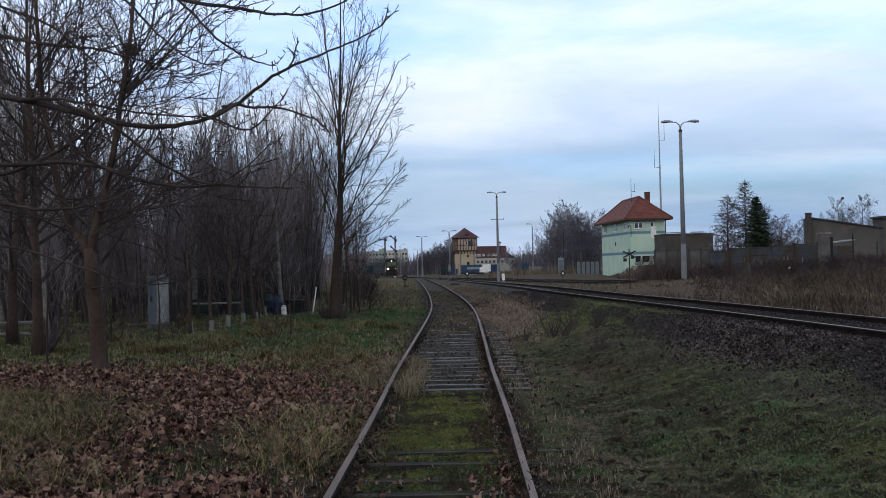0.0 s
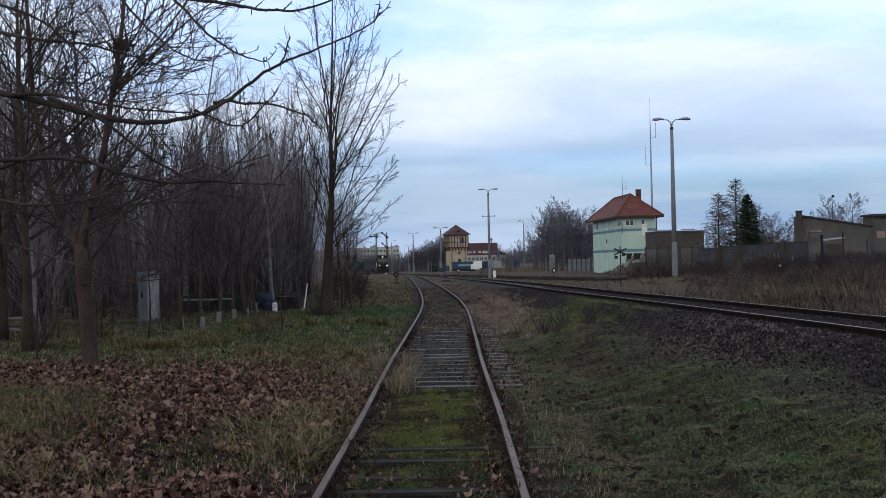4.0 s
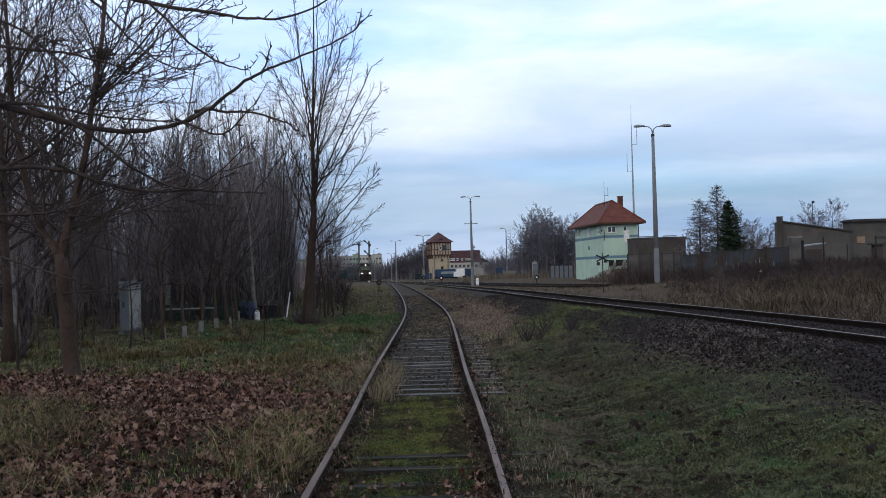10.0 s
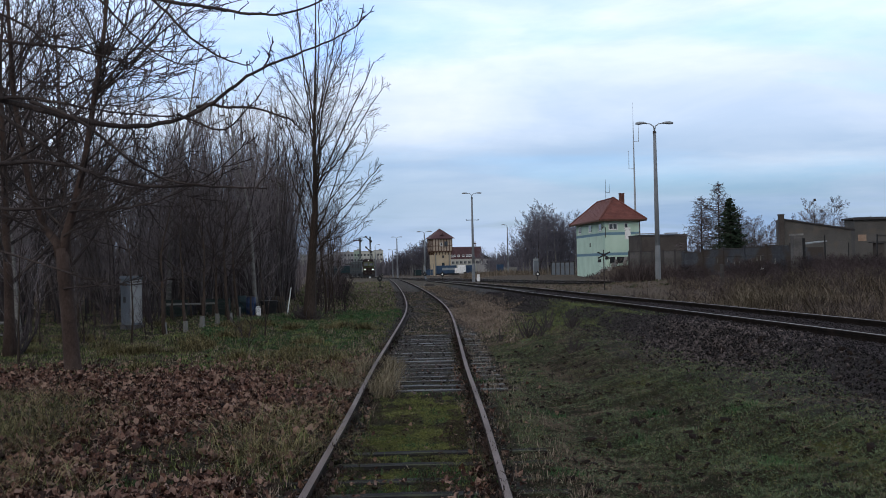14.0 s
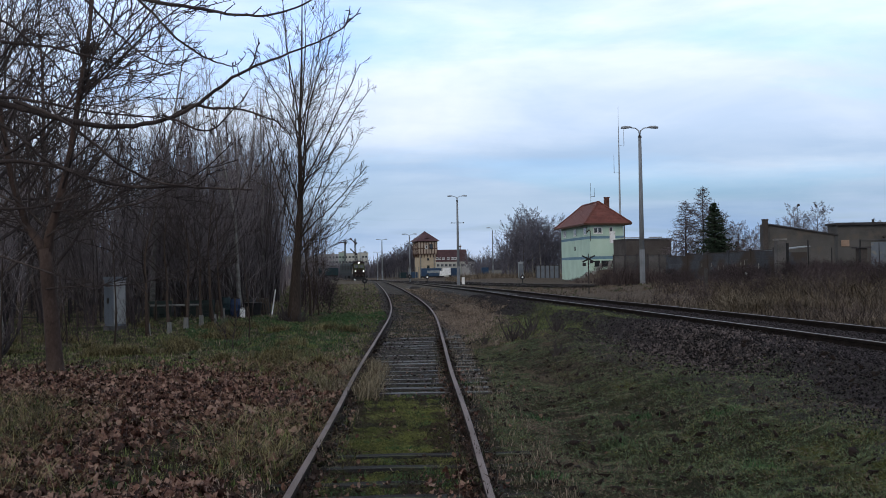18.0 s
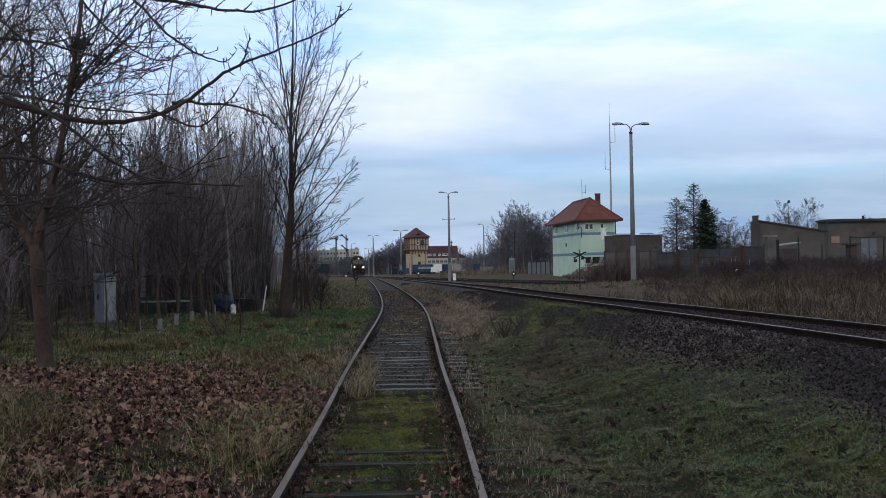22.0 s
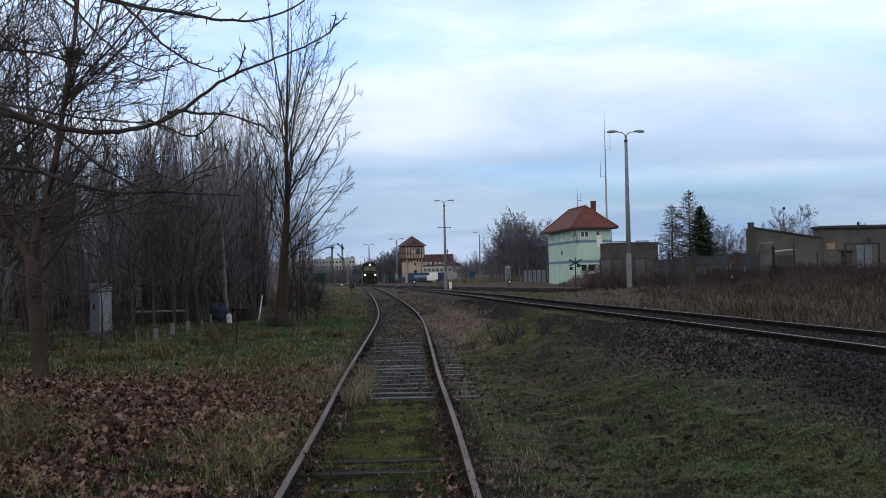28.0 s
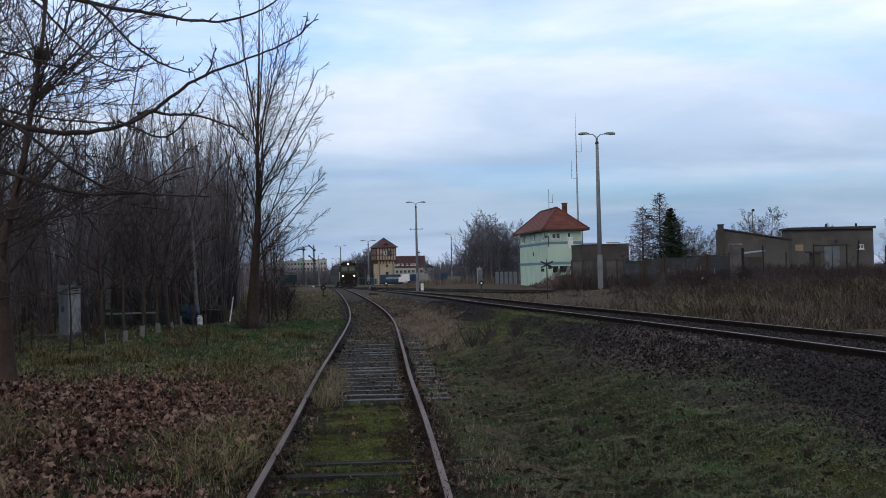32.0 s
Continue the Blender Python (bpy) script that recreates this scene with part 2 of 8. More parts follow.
LUSH = mat("fresh_grass", [(0.013, 0.033, 0.013), (0.037, 0.088, 0.032), (0.078, 0.150, 0.060)], 0.7, 1.2, 0, 20, island=0.4, place=True)
PALESTRAW = mat("pale_straw", [(0.0911, 0.0728, 0.045), (0.173, 0.145, 0.0959), (0.264, 0.225, 0.156)], 0.75, 1.0, 0, 20, island=0.4, place=True)
CONC = mat("concrete", [(0.11, 0.105, 0.10), (0.19, 0.185, 0.175), (0.27, 0.26, 0.25)], 0.85, 1.2, 0.4, 30, wear=(0.09, 0.088, 0.082))
CONC_DARK = mat("stained_concrete", [(0.0399, 0.0377, 0.0369), (0.0774, 0.0741, 0.0723), (0.131, 0.126, 0.123)], 0.88, 0.8, 0.4, 25, rand=0.2, wear=(0.05, 0.06, 0.07))
CONC_BLUE = mat("faded_blue_concrete", [(0.028, 0.031, 0.037), (0.050, 0.056, 0.067), (0.084, 0.092, 0.106)], 0.88, 0.5, 0.4, 12, rand=0.06, wear=(0.05, 0.042, 0.037), wear_at=0.50, place=True)
POLE = mat("pole_concrete", [(0.122, 0.135, 0.147), (0.18, 0.195, 0.212), (0.238, 0.255, 0.27)], 0.8, 1.0, 0.3, 40)
LAMPGREY = mat("lamp_housing", [(0.22, 0.24, 0.26), (0.32, 0.34, 0.36)], 0.45, 4, 0.05, 30, metal=0.2)
MINT = mat("mint_render", [(0.33, 0.45, 0.37), (0.40, 0.53, 0.44), (0.46, 0.59, 0.50)], 0.8, 0.5, 0.15, 30, wear=(0.36, 0.44, 0.37), wear_at=0.66)
TEAL = mat("blue_band_paint", [(0.10, 0.18, 0.24), (0.14, 0.24, 0.30)], 0.75, 1, 0.1, 30)
ROOFRED = mat("red_roof_tile", [(0.100, 0.037, 0.031), (0.143, 0.053, 0.043), (0.185, 0.073, 0.060)], 0.7, 1.2, 0.3, 8, rand=0.2)
BRICK = mat("dark_brick", [(0.05, 0.022, 0.018), (0.10, 0.045, 0.035), (0.15, 0.07, 0.055)], 0.85, 2, 0.3, 25)
SHEDWALL = mat("shed_render", [(0.053, 0.051, 0.049), (0.085, 0.082, 0.078), (0.114, 0.110, 0.105)], 0.9, 0.5, 0.3, 15, wear=(0.10, 0.088, 0.075))
TANBOARD = mat("tan_board", [(0.22, 0.15, 0.11), (0.32, 0.24, 0.18)], 0.8, 3, 0.2, 30)
SHEDROOF = mat("tar_roof", [(0.0256, 0.0252, 0.0267), (0.047, 0.045, 0.0465), (0.077, 0.072, 0.0743)], 0.85, 1, 0.3, 20)
BROWNSHED = mat("brown_shed", [(0.040, 0.035, 0.032), (0.064, 0.056, 0.052), (0.086, 0.077, 0.071)], 0.9, 0.4, 0.2, 12, wear=(0.05, 0.043, 0.04))
OLDWHITE = mat("weathered_white", [(0.104, 0.104, 0.0975), (0.163, 0.163, 0.156), (0.208, 0.208, 0.202)], 0.7, 2, 0.2, 30, wear=(0.12, 0.12, 0.10))
WHITE = mat("white_paint", [(0.60, 0.61, 0.61), (0.76, 0.77, 0.76)], 0.6, 2, 0.1, 30, wear=(0.42, 0.41, 0.39))
GREYMETAL = mat("grey_metal", [(0.15, 0.18, 0.20), (0.21, 0.24, 0.26), (0.27, 0.30, 0.32)], 0.55, 1.5, 0.1, 20, metal=0.1, wear=(0.22, 0.2, 0.18))
CABINET = mat("cabinet_grey", [(0.084, 0.099, 0.12), (0.114, 0.132, 0.156), (0.144, 0.162, 0.186)], 0.6, 1.2, 0.15, 25, wear=(0.17, 0.17, 0.16))
# Lit copy of the cabinet grey; brightens the switch cabinet's right-hand face by colour.
CABINET_LIT = mat("cabinet_pale", [(0.195, 0.203, 0.21), (0.255, 0.262, 0.266), (0.3, 0.307, 0.307)], 0.6, 1.2, 0.15, 25, wear=(0.28, 0.28, 0.26))
GLASS = mat("window_glass", [(0.015, 0.018, 0.02), (0.03, 0.035, 0.04)], 0.08, 1, 0, 10, spec=0.8)
BLUEBARREL = mat("blue_plastic", [(0.010, 0.021, 0.052), (0.017, 0.034, 0.083), (0.028, 0.050, 0.11)], 0.5, 3, 0.1, 20)
DARKCLOTH = mat("dark_tarp", [(0.006, 0.007, 0.009), (0.014, 0.015, 0.0175), (0.025, 0.026, 0.029)], 0.6, 4, 0.4, 12, bdist=0.03)
DARKGREEN = mat("dark_green_paint", [(0.010, 0.016, 0.014), (0.020, 0.030, 0.027), (0.034, 0.046, 0.042)], 0.75, 2, 0.3, 30)
WOODPOST = mat("grey_wood", [(0.0234, 0.0175, 0.0137), (0.0449, 0.0351, 0.0273), (0.0663, 0.0546, 0.0429)], 0.85, 2, 0.4, 30, stretch=(2, 2, 0.3))
YELLOW = mat("ochre_plaster", [(0.292, 0.233, 0.159), (0.374, 0.307, 0.216), (0.428, 0.358, 0.267)], 0.85, 0.5, 0.2, 10)
TIMBER = mat("dark_timber", [(0.05, 0.028, 0.02), (0.09, 0.05, 0.035)], 0.8, 2, 0.2, 20)
INFILL = mat("tan_infill", [(0.28, 0.235, 0.19), (0.38, 0.32, 0.265)], 0.85, 1, 0.2, 15)
# Brown roofs across the yard, with a purplish haze put into the colour.
ROOFBROWN = mat("brown_roof", [(0.0585, 0.0342, 0.0393), (0.0878, 0.0513, 0.0568), (0.117, 0.0703, 0.0765)], 0.8, 0.8, 0.3, 8)
BLUEPAINT = mat("blue_container", [(0.0165, 0.0374, 0.0734), (0.0269, 0.0544, 0.101), (0.0374, 0.068, 0.122)], 0.6, 0.7, 0.1, 10)
# Three renders of far buildings, dimmed and greyed to carry haze in their colour.
CREAM = mat("cream_render", [(0.346, 0.348, 0.309), (0.412, 0.416, 0.374)], 0.85, 0.2, 0.1, 5)
PALEGREEN = mat("pale_green_render", [(0.205, 0.271, 0.221), (0.268, 0.328, 0.268)], 0.85, 0.2, 0.1, 5)
GREYREND = mat("grey_render", [(0.224, 0.224, 0.229), (0.288, 0.288, 0.288)], 0.85, 0.2, 0.1, 5)
LOCOGREEN = mat("loco_green", [(0.005, 0.0085, 0.0085), (0.010, 0.0165, 0.0160), (0.018, 0.027, 0.026)], 0.6, 0.8, 0.1, 15, wear=(0.022, 0.021, 0.019))
LOCOOLIVE = mat("loco_front_olive", [(0.02, 0.017, 0.012), (0.032, 0.027, 0.018)], 0.55, 1.0, 0.1, 15)
LOCORED = mat("loco_dark_red", [(0.012, 0.0075, 0.007), (0.020, 0.0115, 0.011)], 0.65, 1.0, 0.1, 15)
LOCOFRAME = mat("loco_window_frame", [(0.05, 0.062, 0.022), (0.075, 0.09, 0.035)], 0.6, 1.0, 0.1, 15)
TEALWAGON = mat("teal_wagon", [(0.0096, 0.0216, 0.027), (0.0168, 0.0336, 0.0396)], 0.6, 0.6, 0.1, 10)
HEADLIGHT = glow("headlight", (1.0, 0.97, 0.9), 14.0)
SIGNALBLACK = mat("signal_black", [(0.012, 0.012, 0.013), (0.028, 0.028, 0.03)], 0.6, 5, 0.1, 40)
SIGNALGREY = mat("signal_mast_grey", [(0.03, 0.038, 0.038), (0.055, 0.066, 0.066)], 0.6, 5, 0.1, 40)
SIGNALRED = mat("faded_signal_red", [(0.0275, 0.022, 0.0231), (0.0468, 0.033, 0.033)], 0.6, 3, 0.1, 30)
# Paler, bluish woods tone: the air's haze is painted into it.
WOODS_FAR = mat("hazy_woods", [(0.07, 0.066, 0.078), (0.1, 0.095, 0.108), (0.13, 0.124, 0.138)], 0.95, 0.05, 0, 1.5, place=True, island=0.25)
WOODS = mat("far_woods", [(0.075, 0.064, 0.068), (0.14, 0.12, 0.125), (0.21, 0.184, 0.19)], 0.95, 0.05, 0, 1.5, place=True, island=0.25)


# ---- mesh helpers ----
class Shape:
    """Collects vertices and faces of one mesh."""

    def __init__(self):
        self.v, self.f = [], []

    def add(self, verts, faces):
        k = len(self.v)
        self.v += [tuple(p) for p in verts]
        self.f += [tuple(k + i for i in q) for q in faces]
        return self

    def box(self, x, y, z, sx, sy, sz, turn=0.0, top=1.0):
        """A box with its base centre at x, y, z; top narrows its upper face."""
        c, s = math.cos(turn), math.sin(turn)
        pts = []
        for k, w in ((0, 1.0), (1, top)):
            for i, j in ((-1, -1), (1, -1), (1, 1), (-1, 1)):
                a, b = i * sx / 2 * w, j * sy / 2 * w
                pts.append((x + a * c - b * s, y + a * s + b * c, z + k * sz))
        return self.add(pts, [(3, 2, 1, 0), (4, 5, 6, 7), (0, 1, 5, 4), (1, 2, 6, 5), (2, 3, 7, 6), (3, 0, 4, 7)])

    def tube(self, pts, radii, sides=6, cap=True):
        """A tapered tube along a line of points."""
        pts = [Vector(p) for p in pts]
        verts, faces = [], []
        up = Vector((0.13, 0.21, 1)).normalized()
        for i, p in enumerate(pts):
            d = (pts[min(i + 1, len(pts) - 1)] - pts[max(i - 1, 0)]).normalized()
            a = d.cross(up)
            if a.length < 0.05:
                a = d.cross(Vector((1, 0, 0)))
            a.normalize()
            b = d.cross(a)
            for k in range(sides):
                w = 2 * math.pi * k / sides
                verts.append(p + (a * math.cos(w) + b * math.sin(w)) * radii[i])
        for i in range(len(pts) - 1):
            for k in range(sides):
                k2 = (k + 1) % sides
                faces.append((i * sides + k, i * sides + k2, (i + 1) * sides + k2, (i + 1) * sides + k))
        if cap:
            faces.append(tuple(range(sides - 1, -1, -1)))
            faces.append(tuple((len(pts) - 1) * sides + k for k in range(sides)))
        return self.add(verts, faces)

    def prism(self, outline, axis, lo, hi):
        """An outline (2D) pushed along an axis: 'x' takes (y, z), 'y' takes (x, z), 'z' takes (x, y)."""
        def put(p, d):
            return {"x": (d, p[0], p[1]), "y": (p[0], d, p[1]), "z": (p[0], p[1], d)}[axis]
        n = len(outline)
        verts = [put(p, lo) for p in outline] + [put(p, hi) for p in outline]
        faces = [tuple(range(n)), tuple(range(2 * n - 1, n - 1, -1))]
        faces += [(i, i + n, (i + 1) % n + n, (i + 1) % n) for i in range(n)]
        return self.add(verts, faces)

    def mesh(self, name, material, smooth=False, bevel=0.0):
        me = bpy.data.meshes.new(name)
        me.from_pydata(self.v, [], self.f)
        bm = bmesh.new()
        bm.from_mesh(me)
        bmesh.ops.recalc_face_normals(bm, faces=bm.faces)
        if bevel:
            bmesh.ops.bevel(bm, geom=[g for g in bm.edges if len(g.link_faces) == 2 and g.calc_face_angle(0) > 0.6], offset=bevel, segments=1, affect="EDGES", clamp_overlap=True)
        bm.to_mesh(me)
        bm.free()
        me.materials.append(material)
        if smooth:
            me.shade_smooth()
        return me


def part(name, shape, material, parent, label="", smooth=False, bevel=0.0):
    ob = new(name, shape.mesh(name, material, smooth, bevel))
    ob.parent = parent
    if label:
        ob["label"] = label
    return ob


def thing(name, m, label, category, group="", kind=""):
    """An empty base for a thing in parts, at the pose m."""
    ob = tagged(new(name), label, category, group, kind)
    ob.matrix_world = m
    ob.empty_display_size = 0.2
    return ob


def raw_mesh(name, verts, faces, material, smooth=False):
    """A mesh from arrays of vertices (n, 3) and equal faces (m, k)."""
    me = bpy.data.meshes.new(name)
    verts, faces = np.asarray(verts, np.float32), np.asarray(faces, np.int32)
    k = faces.shape[1]
    me.vertices.add(len(verts))
    me.vertices.foreach_set("co", verts.ravel())
    me.loops.add(faces.size)
    me.loops.foreach_set("vertex_index", faces.ravel())
    me.polygons.add(len(faces))
    me.polygons.foreach_set("loop_start", np.arange(0, faces.size, k, dtype=np.int32))
    me.update(calc_edges=True)
    me.materials.append(material)
    if smooth:
        me.shade_smooth()
    return me


# ---- the lie of the land ----
C1_Y = [-80, 8.4, 11.3, 17.3, 23.5, 37.3, 42.4, 49.6, 59.7, 76.8, 117, 160, 228, 260, 290, 320, 420]
C1_X = [-0.8, -0.13, -0.08, -0.02, 0.09, 0.27, 0.25, 0.13, -0.10, -0.58, -1.85, -3.3, -6.0, -9.0, -14.2, -20, -43]
C2_Y = [-80, 0, 16.6, 20.4, 27.8, 33.4, 42, 54, 72, 101, 129, 160, 190, 204, 216, 235, 247, 254, 262.5, 270, 290, 320]
C2_X = [8.2, 7.35, 6.66, 6.42, 5.90, 5.40, 4.85, 4.55, 4.10, 3.25, 2.15, 0.2, -2.34, -3.15, -3.95, -5.95, -8.0, -9.35, -11.1, -12.66, -17.3, -25.0]


def smooth_interp(q, ys, xs):
    """A smooth line through stations (Catmull-Rom tangents)."""
    ys, xs = np.asarray(ys, float), np.asarray(xs, float)
    m = np.gradient(xs, ys)
    q = np.clip(np.asarray(q, float), ys[0], ys[-1])
    i = np.clip(np.searchsorted(ys, q) - 1, 0, len(ys) - 2)
    h = ys[i + 1] - ys[i]
    s = (q - ys[i]) / h
    return ((2 * s**3 - 3 * s**2 + 1) * xs[i] + (s**3 - 2 * s**2 + s) * h * m[i]
            + (-2 * s**3 + 3 * s**2) * xs[i + 1] + (s**3 - s**2) * h * m[i + 1])


def c1(y):
    return smooth_interp(y, C1_Y, C1_X)


def c2(y):
    return smooth_interp(y, C2_Y, C2_X)


def z1(y):
    """Height of the rail heads of the old track, which the far yard follows."""
    return smooth_interp(y, [-200, 8, 20, 40, 60, 80, 260, 330, 3000], [0, 0, 0.05, 0.08, 0.06, 0.0, -1.1, -1.3, -1.3])


def z2(y):
    return np.maximum(z1(y), smooth_interp(y, [-200, 25, 42, 72, 110, 200, 3000], [0.57, 0.57, 0.53, 0.27, -0.1, -0.7, -1.3]))


def step(a, b, v):
    s = np.clip((v - a) / (b - a), 0, 1)
    return s * s * (3 - 2 * s)


def lumps(x, y):
    return (0.5 * np.sin(1.7 * x + 0.6 * y + 1.1) * np.sin(0.9 * y - 0.4 * x) + 0.3 * np.sin(3.9 * x - 2.3 * y) * np.sin(2.9 * y + 1.7 * x + 2)
            + 0.2 * np.sin(7.1 * x + 5.3 * y) * np.sin(6.1 * y - 6.7 * x + 1))


def land(x, y):
    """Height of the ground."""
    x, y = np.asarray(x, float), np.asarray(y, float)
    a, b, za, zb = x - c1(y), x - c2(y), z1(y), z2(y)
    rough = lumps(x, y)
    near = 1 - step(55, 110, y)
    left = za - 0.12 - 0.03 * step(-2.0, -6.0, a) + 0.05 * rough
    left = left + 0.10 * step(28, 40, y) * step(-2.5, -6, a) * (1 - step(90, 140, y))
    # a grassy rise leads from the old track to the foot of the ballast
    gap = np.maximum(c2(y) - c1(y) - 4.2, 0.3)
    mid = za - 0.20 + (zb - za - 0.24) * step(0.2, 1.0, (a - 1.4) / gap) * near + 0.06 * rough * near
    mid = mid + (0.045 * lumps(2.7 * x + 1.3, 2.6 * y) + 0.05 * lumps(1.1 * x + 5, 1.2 * y + 2)) * near
    mid = mid + 0.16 * np.exp(-((x - 2.6) / 1.1) ** 2 - ((y - 22.5) / 3.5) ** 2)
    right = zb - 0.32 + 0.07 * rough * near + 0.5 * step(3, 13, b) * step(14, 40, y) * (1 - step(60, 85, y))
    bed = zb - 0.12 + 0.014 * rough
    z = np.where(a < 0, left, mid)
    cover = np.maximum(1 - step(14.6, 15.7, y), step(28, 33, y))
    track = za - 0.164 + 0.022 * rough + (0.018 + 0.02 * rough) * cover + 0.045 * step(-0.85, -1.1, a)
    w = 1 - step(1.25, 1.9, np.abs(a))
    z = z * (1 - w) + track * w
    slope = zb - 0.12 - (np.abs(b) - 1.65) / 1.7
    z = np.where(b > -0.5 * (c2(y) - c1(y)), np.where(b > 0, np.maximum(right, slope), np.maximum(z, slope)), z)
    w = 1 - step(1.5, 1.75, np.abs(b))
    z = z * (1 - w) + bed * w
    z = z + 0.5 * step(7, 13, x) * step(148, 168, y) * (1 - step(225, 265, y)) * (1 - step(60, 90, x))
    # the embankment of the signal box
    z = z + 2.4 * np.exp(-((x - 26.0) / 3.3) ** 2 - ((y - 137) / 3.6) ** 2)
    return z


def land_at(x, y):
    return float(land(np.array([x]), np.array([y]))[0])


# ---- ground ----
def spread(parts):
    """Stations along one axis, from (end, spacing) pairs after the start."""
    out = [parts[0]]
    for end, d in parts[1:]:
        n = max(1, round((end - out[-1]) / d))
        out += list(np.linspace(out[-1], end, n + 1)[1:])
    return np.array(out)


GX = spread([-2500, (-400, 350), (-80, 40), (-24, 4), (-10, 0.6), (-3.0, 0.25), (9.5, 0.125), (24, 0.6), (60, 3), (400, 40), (2500, 350)])
GY = spread([-300, (-40, 40), (2, 6), (5, 0.5), (22, 0.16), (45, 0.35), (90, 1.2), (160, 3), (340, 10), (700, 60), (2900, 400)])
gx, gy_ = np.meshgrid(GX, GY)
gz_ = land(gx, gy_)
verts = np.stack([gx, gy_, gz_], -1).reshape(-1, 3)
nx, ny = len(GX), len(GY)
ii = (np.arange(ny - 1)[:, None] * nx + np.arange(nx - 1)[None, :]).ravel()
faces = np.stack([ii, ii + 1, ii + nx + 1, ii + nx], -1)


def BALLAST_EDGE(y):
    """Where the spilled ballast of the main track ends in the grass."""
    return smooth_interp(y, [4, 8, 9.3, 10.2, 12.4, 13.7, 16.0, 17.5, 21, 60], [4.0, 4.2, 4.3, 4.45, 4.7, 4.85, 4.6, 4.15, 4.15, 4.4])


a_, b_ = gx - c1(gy_), gx - c2(gy_)
patch = lumps(gx * 0.7 + 3, gy_ * 0.6) + 0.5 * lumps(gx * 2.1, gy_ * 2.0)
litter = (1 - step(-1.1, -0.7, a_)) * (1 - step(19, 26, gy_ + 2 * patch)) * step(-14, -10, gx) * (0.75 + 0.5 * patch)
litter = np.maximum(litter, 0.45 * (1 - step(0.9, 1.6, np.abs(a_))) * (1 - step(14, 22, gy_)) * (0.6 + patch))
stone = (1 - step(2.75, 3.5, np.abs(b_) + 0.5 * patch)) * (1 - step(60, 110, gy_))
stone = np.maximum(stone, 0.42 * step(34, 44, gy_ + 2 * patch) * (1 - step(0.9, 1.5, np.abs(a_) + 0.3 * patch)))
stone = np.maximum(stone, 0.42 * step(60, 95, gy_ + 8 * patch) * step(-3.4, -2.4, a_) * (1 - step(24, 34, gx)))
stone = np.maximum(stone, 0.95 * step(-0.25, 0.15, gx - BALLAST_EDGE(gy_) + 0.25 * patch) * (b_ < 0) * (gy_ < 21))
# Dark gravel strip beside each old rail, with the rail's shadow line painted in.
stone = np.maximum(stone, 0.9 * (1 - step(0.12, 0.24, np.abs(np.abs(a_) - 0.74))))
stone = np.maximum(stone, 0.55 * step(14, 18, gy_) * (1 - step(1.1, 1.5, np.abs(a_))))
for ys_, xs_ in (([40, 80, 100, 122, 150, 196, 240], [30, 18.2, 15.6, 12.9, 9.2, 4.2, -4.5]), ([40, 74, 96, 122, 150, 196, 260], [26, 14.8, 11.8, 9.4, 6.6, 2.4, -6.5])):
    stone = np.maximum(stone, 0.95 * (1 - step(1.2, 1.9, np.abs(gx - smooth_interp(gy_, ys_, xs_)))) * step(60, 66, gy_) * (1 - step(200, 240, gy_)))
dry = step(0.05, 0.5, patch) * 0.7 * (np.abs(a_) > 1.0)
dry = np.maximum(dry, np.exp(-((gx - 1.95) / 0.9) ** 2 - ((gy_ - 33) / 6) ** 2))
dry = np.maximum(dry, 0.9 * step(2.5, 5, b_))
dry = np.maximum(dry, 0.55 * step(40, 65, gy_))
dry = np.maximum(dry, 0.62 * step(27, 34, gy_) * (1 - step(1.1, 1.7, np.abs(a_))))
dry = dry * (1 - 0.8 * np.exp(-((gx + 2.6) / 1.4) ** 2 - ((gy_ - 36) / 6) ** 2))
moss = np.clip(0.2 + 1.6 * patch, 0, 1) * (1 - step(0.8, 1.1, np.abs(a_))) * (1 - step(13.5, 16, gy_))
moss = np.maximum(moss, np.clip(0.2 + patch, 0, 0.8) * step(1.8, 2.8, a_) * step(2.6, 3.0, -b_) * (1 - step(19, 23, gy_)))
me = raw_mesh("ground", verts, faces, BARK, smooth=True)
me.materials.clear()
zone = me.color_attributes.new("zone", "FLOAT_COLOR", "POINT")
zone.data.foreach_set("color", np.stack([np.clip(litter, 0, 1), np.clip(stone, 0, 1), np.clip(dry, 0, 1), np.clip(moss, 0, 1)], -1).astype(np.float32).ravel())


